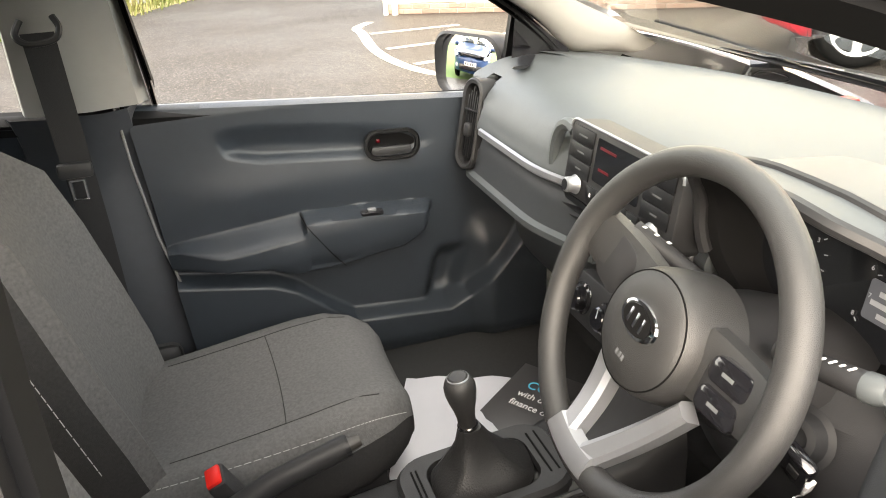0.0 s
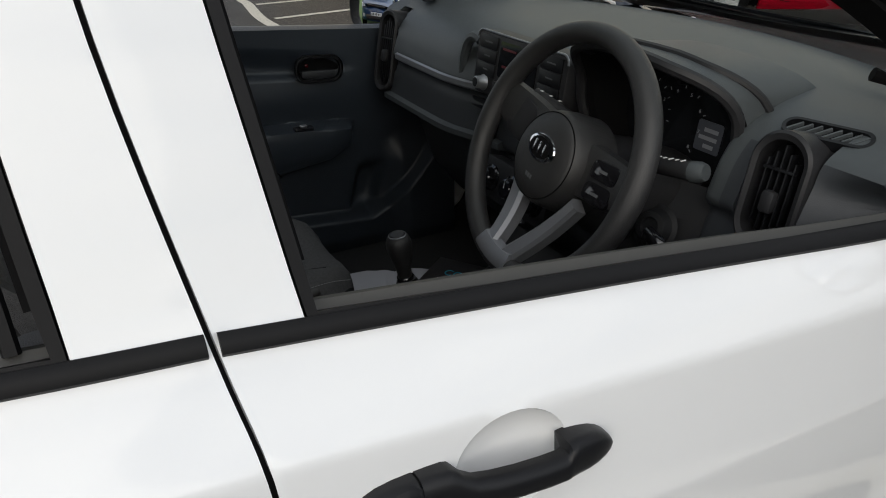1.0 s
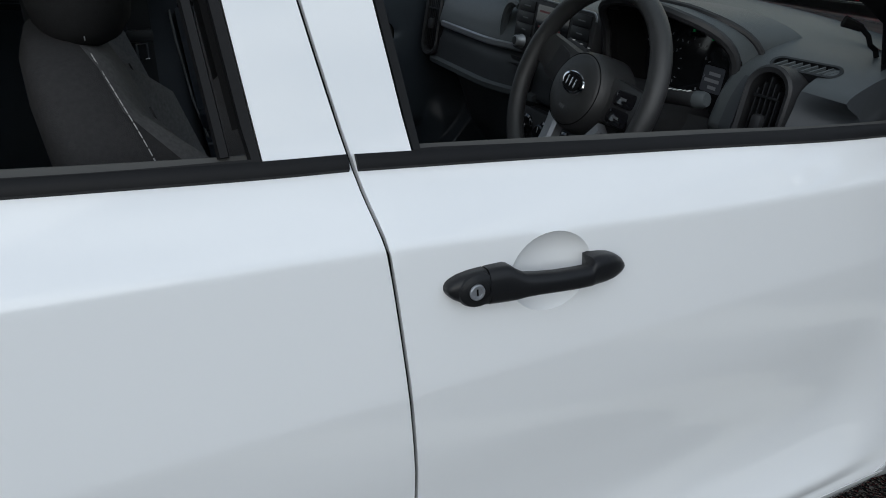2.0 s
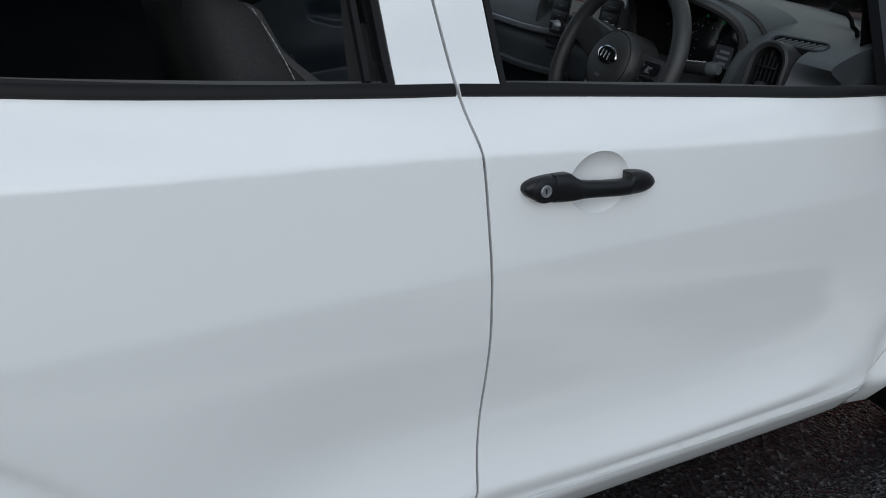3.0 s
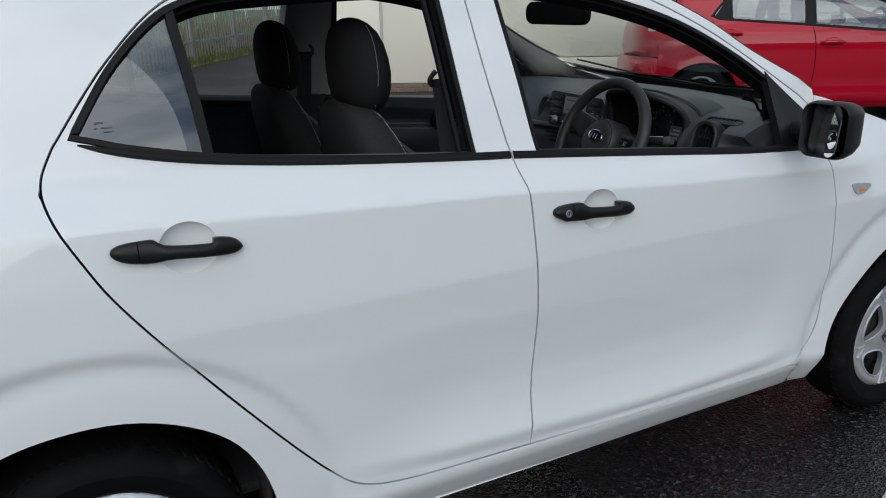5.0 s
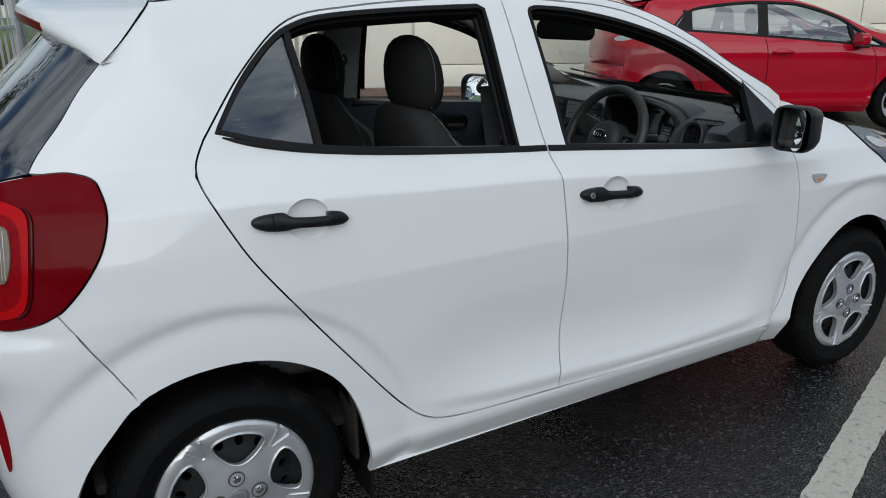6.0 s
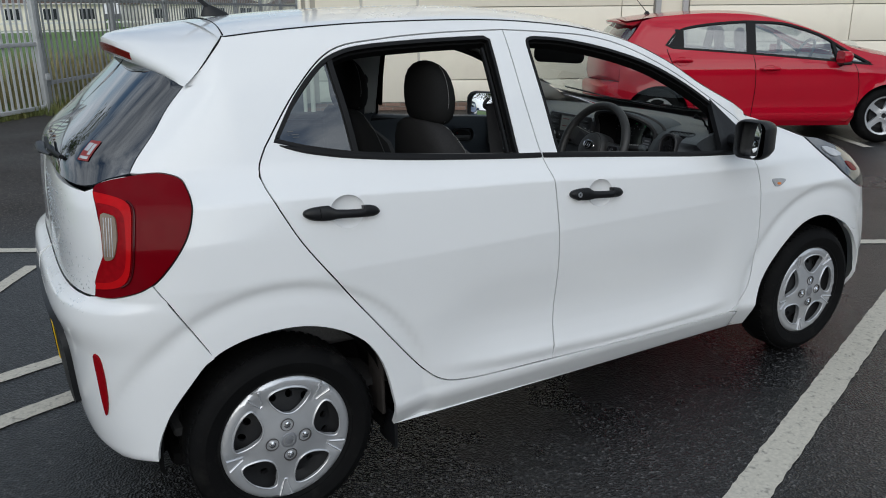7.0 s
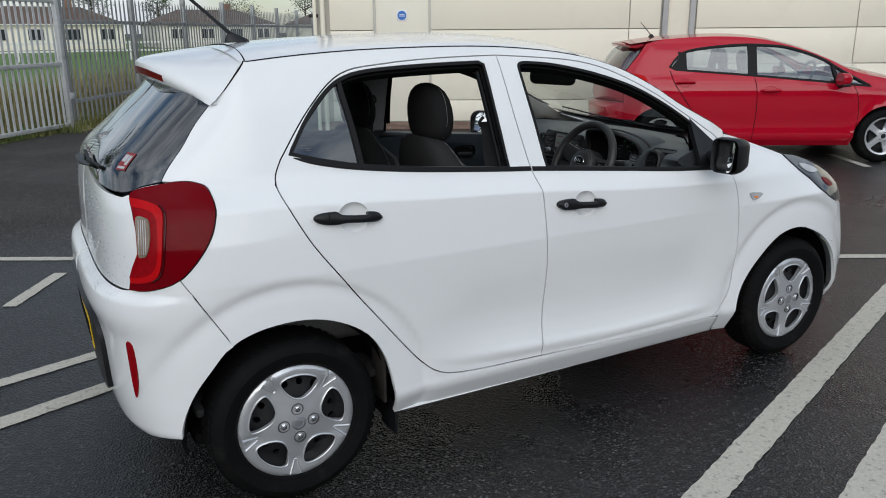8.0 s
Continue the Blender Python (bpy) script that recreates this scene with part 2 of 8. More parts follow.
M["wall_dark"] = material("wall_dark", (0.045, 0.044, 0.042), rough=0.9, vary=0.2, vary_scale=0.6)
M["window_dark"] = material("window_dark", (0.03, 0.035, 0.04), rough=0.08)
M["white_rail"] = material("white_rail", (0.72, 0.72, 0.70), rough=0.6)
M["bark"] = material("bark", (0.075, 0.062, 0.05), rough=0.9, vary=0.3, vary_scale=12, bump=0.6, bump_scale=60)
M["leaf"] = material("leaf", (0.060, 0.085, 0.025), rough=0.6, vary=0.35, vary_scale=2.0, second=(0.10, 0.085, 0.03), patches=0.4, patch_scale=0.8)
M["leaf_dark"] = material("leaf_dark", (0.040, 0.060, 0.025), rough=0.6, vary=0.35, vary_scale=2.0)
M["field_grass"] = material("field_grass", (0.085, 0.16, 0.028), rough=0.9, vary=0.25, vary_scale=0.6, second=(0.13, 0.15, 0.04), patches=0.3, patch_scale=0.08)
M["verge_grass"] = material("verge_grass", (0.11, 0.14, 0.036), rough=0.8, vary=0.4, vary_scale=6, second=(0.20, 0.16, 0.06), patches=0.6, patch_scale=1.2)
M["dry_grass"] = material("dry_grass", (0.27, 0.23, 0.11), rough=0.9, vary=0.35, vary_scale=5, second=(0.10, 0.12, 0.04), patches=0.5, patch_scale=1.0)
M["label_red"] = material("label_red", (0.22, 0.012, 0.012), rough=0.5)
M["glass_clear"] = glass_material("glass_clear", (0.86, 0.90, 0.88), gloss=0.03)
M["glass_parked"] = glass_material("glass_parked", (0.58, 0.63, 0.62), gloss=0.16)
M["glass_screen"] = glass_material("glass_screen", (0.90, 0.95, 0.92), gloss=0.05)
M["glass_rear"] = glass_material("glass_rear", (0.04, 0.065, 0.085), gloss=0.14)
M["glass_quarter"] = glass_material("glass_quarter", (0.33, 0.42, 0.41), gloss=0.12)
M["render_pale"] = material("render_pale", (0.66, 0.64, 0.60), rough=0.9, vary=0.08, vary_scale=1.0)
M["inner_lip"] = material("inner_lip", (0.050, 0.049, 0.045), rough=0.6, vary=0.1, vary_scale=40)
M["nut_dark"] = material("nut_dark", (0.035, 0.032, 0.030), rough=0.5, vary=0.3, vary_scale=60)
M["water"] = glass_material("water", (0.98, 0.985, 0.985), gloss=0.12)


def asphalt_material():
    """Damp asphalt: fine light stones in a dark binder, wetter glossier patches."""
    m = bpy.data.materials.new("asphalt")
    m.use_nodes = True
    n, l = m.node_tree.nodes, m.node_tree.links
    b = n["Principled BSDF"]
    co = n.new("ShaderNodeTexCoord")
    stones = n.new("ShaderNodeTexVoronoi")
    stones.inputs["Scale"].default_value = 120.0
    grit = n.new("ShaderNodeTexNoise")
    grit.inputs["Scale"].default_value = 38.0
    grit.inputs["Detail"].default_value = 8
    damp = n.new("ShaderNodeTexNoise")
    damp.inputs["Scale"].default_value = 0.55
    damp.inputs["Detail"].default_value = 6
    for t in (stones, grit, damp):
        l.new(co.outputs["Object"], t.inputs["Vector"])
    tone = n.new("ShaderNodeValToRGB")
    e = tone.color_ramp.elements
    e[0].position, e[0].color = 0.30, (0.0085, 0.0083, 0.0086, 1)
    e[1].position, e[1].color = 0.90, (0.028, 0.0279, 0.0290, 1)
    pale = e.new(0.975)
    pale.color = (0.080, 0.079, 0.079, 1)
    sep = n.new("ShaderNodeSeparateColor")
    l.new(stones.outputs["Color"], sep.inputs["Color"])
    l.new(sep.outputs["Red"], tone.inputs["Fac"])
    m1 = n.new("ShaderNodeMix")
    m1.data_type, m1.blend_type = "RGBA", "MULTIPLY"
    m1.inputs["Factor"].default_value = 0.7
    l.new(tone.outputs["Color"], m1.inputs["A"])
    gr = n.new("ShaderNodeMapRange")
    gr.inputs["From Min"].default_value, gr.inputs["From Max"].default_value = 0.3, 0.7
    gr.inputs["To Min"].default_value, gr.inputs["To Max"].default_value = 0.65, 1.35
    l.new(grit.outputs["Fac"], gr.inputs["Value"])
    l.new(gr.outputs["Result"], m1.inputs["B"])
    # colour lightened and browned, shine cut, beyond the parked car towards the building
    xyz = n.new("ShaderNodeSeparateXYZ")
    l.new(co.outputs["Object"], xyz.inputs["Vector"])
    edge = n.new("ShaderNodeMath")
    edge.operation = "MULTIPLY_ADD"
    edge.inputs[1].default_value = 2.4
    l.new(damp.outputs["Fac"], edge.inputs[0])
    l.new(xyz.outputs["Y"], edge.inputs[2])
    tawny = n.new("ShaderNodeMapRange")
    tawny.interpolation_type = "SMOOTHSTEP"
    tawny.inputs["From Min"].default_value, tawny.inputs["From Max"].default_value = 3.3, 5.3
    l.new(edge.outputs["Value"], tawny.inputs["Value"])
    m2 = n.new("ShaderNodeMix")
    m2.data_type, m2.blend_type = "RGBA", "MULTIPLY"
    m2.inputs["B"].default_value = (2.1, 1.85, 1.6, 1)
    l.new(tawny.outputs["Result"], m2.inputs["Factor"])
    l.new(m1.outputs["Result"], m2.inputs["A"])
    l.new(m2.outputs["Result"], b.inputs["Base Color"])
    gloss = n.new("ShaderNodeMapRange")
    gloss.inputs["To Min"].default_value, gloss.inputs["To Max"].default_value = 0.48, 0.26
    l.new(tawny.outputs["Result"], gloss.inputs["Value"])
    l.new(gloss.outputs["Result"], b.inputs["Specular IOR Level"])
    rr = n.new("ShaderNodeMapRange")
    rr.inputs["From Min"].default_value, rr.inputs["From Max"].default_value = 0.38, 0.62
    rr.inputs["To Min"].default_value, rr.inputs["To Max"].default_value = 0.40, 0.24
    l.new(damp.outputs["Fac"], rr.inputs["Value"])
    rough = n.new("ShaderNodeMath")
    rough.operation = "MULTIPLY_ADD"
    rough.inputs[1].default_value = 0.30
    l.new(tawny.outputs["Result"], rough.inputs[0])
    l.new(rr.outputs["Result"], rough.inputs[2])
    l.new(rough.outputs["Value"], b.inputs["Roughness"])
    bp = n.new("ShaderNodeBump")
    bp.inputs["Strength"].default_value = 0.6
    bp.inputs["Distance"].default_value = 0.006
    l.new(stones.outputs["Distance"], bp.inputs["Height"])
    l.new(bp.outputs["Normal"], b.inputs["Normal"])
    return m


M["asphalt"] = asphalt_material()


# ---- building blocks ----
def finish(me, angle=35):
    me.polygons.foreach_set("use_smooth", [True] * len(me.polygons))
    me.set_sharp_from_angle(angle=radians(angle))


def part(name, bm, mat, parent=None, label="", angle=35):
    """Links a bmesh as ONE mesh object under a thing or under a part."""
    bmesh.ops.remove_doubles(bm, verts=bm.verts, dist=1e-5)
    me = bpy.data.meshes.new(name)
    bm.to_mesh(me)
    bm.free()
    finish(me, angle)
    me.materials.append(M[mat])
    ob = new(name, me)
    if parent:
        ob.parent = parent
    if label:
        tagged(ob, label)
    return ob


def thing(name, label, category, m=None, group="", kind=""):
    ob = new(name)
    ob.empty_display_size = 0.1
    if m is not None:
        ob.matrix_world = m
    return tagged(ob, label, category, group, kind)


def solid(name, bm, mat, label="", category="", kind="", group="", angle=35):
    return tagged(part(name, bm, mat, angle=angle), label, category, group, kind)


def add_box(bm, c, s, bevel=0.0, m=None, seg=2):
    r = bmesh.ops.create_cube(bm, size=1.0, matrix=(m or Matrix()) @ Matrix.Translation(c) @ Matrix.Diagonal((*s, 1)))
    if bevel:
        es = list({e for v in r["verts"] for e in v.link_edges})
        bmesh.ops.bevel(bm, geom=es, offset=bevel, segments=seg, profile=0.5, affect="EDGES")
    return bm


def box(c, s, bevel=0.0, m=None, seg=2):
    return add_box(bmesh.new(), c, s, bevel, m, seg)


def add_loft(bm, rows, closed=False, cap=False):
    """Skin through rows of points; closed joins each row end to end; cap closes the first and last row."""
    vs = [[bm.verts.new(p) for p in r] for r in rows]
    k = len(rows[0])
    for a, b in zip(vs, vs[1:]):
        for i in range(k if closed else k - 1):
            j = (i + 1) % k
            bm.faces.new((a[i], a[j], b[j], b[i]))
    if cap:
        bm.faces.new(list(reversed(vs[0])))
        bm.faces.new(vs[-1])
    return bm


def loft(rows, closed=False, cap=False):
    bm = add_loft(bmesh.new(), rows, closed, cap)
    bmesh.ops.recalc_face_normals(bm, faces=bm.faces)
    return bm


def add_tube(bm, pts, r, seg=10, cap=True, flat=1.0, up=None):
    """A round (or, with flat, oval) bar along a line of points; r may be one number or one a point."""
    pts = [Vector(p) for p in pts]
    rs = r if isinstance(r, (list, tuple)) else [r] * len(pts)
    rows = []
    side = None
    for i, p in enumerate(pts):
        t = (pts[min(i + 1, len(pts) - 1)] - pts[max(i - 1, 0)]).normalized()
        ref = Vector(up) if up else (side if side else (Vector((0, 0, 1)) if abs(t.z) < 0.9 else Vector((1, 0, 0))))
        a = (ref - t * ref.dot(t)).normalized()
        side = a
        b = t.cross(a)
        rows.append([p + (a * math.cos(q) * flat + b * math.sin(q)) * rs[i] for q in (2 * math.pi * k / seg for k in range(seg))])
    return add_loft(bm, rows, True, cap)


def tube(pts, r, seg=10, cap=True, flat=1.0, up=None):
    bm = add_tube(bmesh.new(), pts, r, seg, cap, flat, up)
    bmesh.ops.recalc_face_normals(bm, faces=bm.faces)
    return bm


def add_lathe(bm, profile, seg=32, m=None, arc=1.0):
    """Turns (radius, height) pairs about z."""
    m = m or Matrix()
    rows = [[m @ Vector((r * math.cos(q), r * math.sin(q), h)) for q in (2 * math.pi * arc * k / seg for k in range(seg + (arc < 1)))] for r, h in profile]
    return add_loft(bm, rows, arc == 1.0)


def lathe(profile, seg=32, m=None):
    bm = add_lathe(bmesh.new(), profile, seg, m)
    bmesh.ops.remove_doubles(bm, verts=bm.verts, dist=1e-5)
    bmesh.ops.recalc_face_normals(bm, faces=bm.faces)
    return bm


def smooth(pts, n=6, closed=False):
    """A rounded line through a few control points (Catmull-Rom)."""
    p = [Vector(q) for q in pts]
    out = []
    k = len(p)
    for i in range(k if closed else k - 1):
        a, b, c, d = (p[(i - 1) % k], p[i], p[(i + 1) % k], p[(i + 2) % k]) if closed else (p[max(i - 1, 0)], p[i], p[i + 1], p[min(i + 2, k - 1)])
        for s in range(n):
            t = s / n
            out.append(0.5 * ((2 * b) + (c - a) * t + (2 * a - 5 * b + 4 * c - d) * t * t + (3 * b - a - 3 * c + d) * t ** 3))
    if not closed:
        out.append(p[-1])
    return out


def inside(poly, x, y):
    """Which of the points x, y (arrays) lie inside a polygon."""
    px, py = np.array([p[0] for p in poly]), np.array([p[1] for p in poly])
    qx, qy = np.roll(px, -1), np.roll(py, -1)
    res = np.zeros(len(x), bool)
    for a, b, c, d in zip(px, py, qx, qy):
        if b != d:
            hit = ((b > y) != (d > y)) & (x < (c - a) * (y - b) / (d - b) + a)
            res ^= hit
    return res


def inset(poly, d):
    """The closed outline moved inwards by d."""
    p = np.array([[q[0], q[1]] for q in poly])
    area = np.sum(p[:, 0] * np.roll(p[:, 1], -1) - np.roll(p[:, 0], -1) * p[:, 1])
    t = np.roll(p, -1, 0) - np.roll(p, 1, 0)
    t /= np.maximum(np.linalg.norm(t, axis=1, keepdims=True), 1e-9)
    nrm = np.stack([-t[:, 1], t[:, 0]], 1) * (1 if area > 0 else -1)
    return [tuple(q) for q in p + nrm * d]


from mathutils.geometry import delaunay_2d_cdt


def patch(surf, outer, holes=(), step=0.04, depth=0.012, outward=None, lift=0.0, skip=None):
    """A sheet of a curved surface cut to an outline in its own two coordinates, with holes and turned-in edges.
    surf(u, v) gives the place; outward the side that faces out."""
    loops = [outer, *holes]
    vs, es = [], []
    for lp in loops:
        o = len(vs)
        vs += [Vector((p[0], p[1])) for p in lp]
        es += [(o + i, o + (i + 1) % len(lp)) for i in range(len(lp))]
    bx = np.array([[p[0], p[1]] for p in outer])
    (x0, y0), (x1, y1) = bx.min(0), bx.max(0)
    sx, sy = step if isinstance(step, tuple) else (step, step)
    nx, ny = max(2, int((x1 - x0) / sx)), max(2, int((y1 - y0) / sy))
    gx, gy = np.meshgrid(np.linspace(x0, x1, nx + 1), np.linspace(y0, y1, ny + 1))
    gx, gy = gx.ravel(), gy.ravel()
    ok = inside(outer, gx, gy)
    for h in holes:
        ok &= ~inside(h, gx, gy)
    rim = np.concatenate([np.array([[p[0], p[1]] for p in lp]) for lp in loops])
    gx, gy = gx[ok], gy[ok]
    ok = np.array([np.min(np.hypot(rim[:, 0] - a, rim[:, 1] - b)) > min(sx, sy) * 0.4 for a, b in zip(gx, gy)], bool)
    vs += [Vector((a, b)) for a, b in zip(gx[ok], gy[ok])]
    ov, _, of, _, _, _ = delaunay_2d_cdt(vs, es, [], 0, 1e-6)
    bm = bmesh.new()
    mine = [bm.verts.new(surf(v.x, v.y)) for v in ov]
    cx = np.array([sum(ov[i].x for i in f) / len(f) for f in of])
    cy = np.array([sum(ov[i].y for i in f) / len(f) for f in of])
    keep = inside(outer, cx, cy)
    for h in holes:
        keep &= ~inside(h, cx, cy)
    for f, k in zip(of, keep):
        if k:
            try:
                bm.faces.new([mine[i] for i in f])
            except ValueError:
                pass
    bmesh.ops.delete(bm, geom=[v for v in bm.verts if not v.link_faces], context="VERTS")
    bmesh.ops.recalc_face_normals(bm, faces=bm.faces)
    bm.normal_update()
    if outward is not None:
        s = sum(f.normal.dot(outward) * f.calc_area() for f in bm.faces)
        if s < 0:
            bmesh.ops.reverse_faces(bm, faces=bm.faces)
            bm.normal_update()
    if lift:
        for v, nn in [(v, v.normal.copy()) for v in bm.verts]:
            v.co += nn * lift
        bm.normal_update()
    if depth:
        normals = {v: v.normal.copy() for v in bm.verts}
        edges = [e for e in bm.edges if e.is_boundary]
        back = {}
        for e in edges:
            for v in e.verts:
                if v not in back:
                    back[v] = bm.verts.new(v.co - normals[v] * depth)
        for e in edges:
            f = e.link_faces[0]
            a, b = e.verts
            for lp in f.loops:
                if lp.edge == e:
                    a, b = lp.vert, lp.link_loop_next.vert
            bm.faces.new((b, a, back[a], back[b]))
    return bm


def mirrored(bm):
    """A copy on the other side of the car's middle plane."""
    b2 = bm.copy()
    for v in b2.verts:
        v.co.y = -v.co.y
    bmesh.ops.reverse_faces(b2, faces=b2.faces)
    return b2


def both(bm):
    """One sheet and its mirror image as one mesh."""
    me = bpy.data.meshes.new("half")
    b2 = mirrored(bm)
    b2.to_mesh(me)
    b2.free()
    bm.from_mesh(me)
    bpy.data.meshes.remove(me)
    bmesh.ops.remove_doubles(bm, verts=bm.verts, dist=0.0006)
    return bm


def circle(cx, cy, r, n=24, a0=0.0, a1=360.0):
    full = abs(a1 - a0) >= 360
    return [(cx + r * math.cos(radians(a0 + (a1 - a0) * i / (n if full else n - 1))), cy + r * math.sin(radians(a0 + (a1 - a0) * i / (n if full else n - 1)))) for i in range(n)]


def rounded(cx, cy, w, h, r, n=5):
    """A rectangle with round corners."""
    out = []
    for sx, sy, a in ((1, 1, 0), (-1, 1, 90), (-1, -1, 180), (1, -1, 270)):
        for i in range(n + 1):
            q = radians(a + 90 * i / n)
            out.append((cx + sx * (w / 2 - r) + r * math.cos(q), cy + sy * (h / 2 - r) + r * math.sin(q)))
    return out


def slab(outline, m, t, bevel=0.0):
    """A flat plate of that outline, its face in the plane of m, t thick behind it."""
    bm = bmesh.new()
    f = bm.faces.new([bm.verts.new((p[0], p[1], 0)) for p in outline])
    if f.normal.z < 0:
        f.normal_flip()
    bm.normal_update()
    if bm.faces[:][0].normal.z < 0:
        bmesh.ops.reverse_faces(bm, faces=bm.faces)
    r = bmesh.ops.extrude_face_region(bm, geom=list(bm.faces))
    low = [g for g in r["geom"] if isinstance(g, bmesh.types.BMVert)]
    for v in low:
        v.co.z -= t
    bmesh.ops.recalc_face_normals(bm, faces=bm.faces)
    if bevel:
        top = [e for e in bm.edges if all(abs(v.co.z) < 1e-6 for v in e.verts)]
        bmesh.ops.bevel(bm, geom=top, offset=bevel, segments=2, profile=0.5, affect="EDGES")
    bmesh.ops.transform(bm, matrix=m, verts=bm.verts)
    return bm


def lerp(v, xs, ys):
    return float(np.interp(v, xs, ys))


def dense(xs, ys, n=500):
    """A smooth curve through a few values (monotone cubic), as a table for lerp."""
    x, y = np.array(xs, float), np.array(ys, float)
    h, d = np.diff(x), np.diff(y) / np.diff(x)
    m = np.zeros(len(x))
    m[0], m[-1] = d[0], d[-1]
    for i in range(1, len(x) - 1):
        if d[i - 1] * d[i] > 0:
            a, b = 2 * h[i] + h[i - 1], h[i] + 2 * h[i - 1]
            m[i] = (a + b) / (a / d[i - 1] + b / d[i])
    q = np.linspace(x[0], x[-1], n)
    k = np.clip(np.searchsorted(x, q, side="right") - 1, 0, len(x) - 2)
    t = (q - x[k]) / h[k]
    return q, (1 + 2 * t) * (1 - t) ** 2 * y[k] + t * (1 - t) ** 2 * h[k] * m[k] + t * t * (3 - 2 * t) * y[k + 1] + t * t * (t - 1) * h[k] * m[k + 1]


def plane_basis(o, right, up):
    """A pose with its x along right and its y along up (made square)."""
    r = Vector(right).normalized()
    n = r.cross(Vector(up)).normalized()
    u = n.cross(r)
    m = Matrix((r, u, n)).transposed().to_4x4()
    m.translation = o
    return m


FONT_CURVE = 3


def words(text, m, size, mat, parent, label="", name="lettering"):
    """Lettering in the built-in font, as a thin mesh."""
    cu = bpy.data.curves.new("text", "FONT")
    cu.body, cu.size, cu.extrude, cu.align_x, cu.align_y, cu.resolution_u = text, size, 0.0004, "CENTER", "CENTER", FONT_CURVE
    tmp = bpy.data.objects.new("text", cu)
    me = bpy.data.meshes.new_from_object(tmp)
    bpy.data.objects.remove(tmp)
    me.materials.clear()
    me.materials.append(M[mat])
    me.transform(m)
    ob = new(name, me)
    ob.parent = parent
    if label:
        tagged(ob, label)
    return ob

# ---- setting ----
LINE_ANGLE = -29.6                 # heading of the building and the long bay line, degrees
HEAD = Vector((math.cos(radians(LINE_ANGLE)), math.sin(radians(LINE_ANGLE)), 0))
BACK = Vector((-HEAD.y, HEAD.x, 0))      # away from the car park, through the wall
WALL_AT = 9.4
CORNER = Vector((3.42, 8.86, 0)) + HEAD * .16
wall_m = plane_basis(CORNER, HEAD, (0, 0, 1))     # x along the wall, y up, z out of it towards the cars

bm = bmesh.new()
n_g = 60
rad = [0, 2, 4, 7, 11, 16, 24, 36, 60, 110, 250, 700, 2500]
add_loft(bm, [[(r * math.cos(2 * math.pi * k / n_g) + 2, r * math.sin(2 * math.pi * k / n_g) + 2, 0) for k in range(n_g)] for r in rad[1:]], True)
bm.faces.new([v for v in bm.verts[:n_g]])
bmesh.ops.recalc_face_normals(bm, faces=bm.faces)
if bm.faces[:][0].normal.z < 0:
    bmesh.ops.reverse_faces(bm, faces=bm.faces)
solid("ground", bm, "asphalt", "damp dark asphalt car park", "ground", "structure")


def stripe(pts, w, name="bay_line", label="worn white painted bay line on asphalt"):
    """A painted line with slightly ragged edges, lying on the asphalt."""
    p = [Vector((*q, 0)) for q in pts]
    rnd = random.Random(int(1000 * (p[0].x + 7 * p[0].y)) % 9973)
    fine = []
    for a, b in zip(p, p[1:]):
        k = max(2, int((b - a).length / .03))
        fine += [a.lerp(b, i / k) for i in range(k)]
    fine.append(p[-1])
    rows = []
    for i, q in enumerate(fine):
        t = (fine[min(i + 1, len(fine) - 1)] - fine[max(i - 1, 0)]).normalized()
        nn = Vector((-t.y, t.x, 0))
        rows.append([q + nn * (w / 2 + rnd.uniform(-.003, .003)) + Vector((0, 0, .004)), q - nn * (w / 2 + rnd.uniform(-.003, .003)) + Vector((0, 0, .004))])
    return solid(name, loft(rows), "line_paint", label, "road marking", "structure")


def along(o, deg, d):
    return (o[0] + d * math.cos(radians(deg)), o[1] + d * math.sin(radians(deg)))


long_o = (-.46, 2.74)
stripe([along(long_o, -29.6, -6), along(long_o, -29.6, 11)], .085, "long_bay_line")
stripe([along((1.15, -1.4445), 20.2, -4), along((1.15, -1.4445), 20.2, 3.45)], .118)
stripe([along((1.72, -1.68), 20.0, -4), along((1.72, -1.68), 20.0, 4.2)], .15)
stripe([along((-.70, .80), 17.5, -3.2), along((-.70, .80), 17.5, .9)], .085)
stripe([along((-.70, .385), 19.0, -3.2), along((-.70, .385), 19.0, .9)], .10)
stripe([(-.86, 1.86), (-.56, 2.42)], .085)
stripe([(8.14, 2.98), (7.68, 2.20)], .10)
# hatched no-parking corner beside the building
stripe([(v.x, v.y) for v in smooth([(3.22, 8.25), (2.98, 7.9), (2.95, 7.5), (2.84, 6.6), (2.84, 5.9), (2.95, 5.3), (3.15, 4.98), (3.8, 4.5), (5.2, 3.7)], 5)], .11, "hatch_edge", "worn white hatched corner line on asphalt")
for a, b in (((3.02, 7.42), (4.05, 7.42)), ((2.95, 6.45), (4.6, 6.62)), ((2.98, 5.60), (4.7, 5.95)), ((3.3, 4.98), (4.9, 5.3))):
    stripe([a, b], .085, "hatch_line", "worn white hatching on asphalt")

# ---- building ----
WALL_L, WALL_H = 26.0, 5.2
bm = bmesh.new()
add_box(bm, (WALL_L / 2, WALL_H / 2, -4.0), (WALL_L, WALL_H, 7.96))
bmesh.ops.transform(bm, matrix=wall_m, verts=bm.verts)
wall_north = solid("wall_north", bm, "cladding_joint", "cream panelled wall of a low industrial building", "wall", "structure")


def wall_piece(name, c, s, mat, bevel=.004, label=""):
    return part(name, box(c, s, bevel, wall_m), mat, wall_north, label)


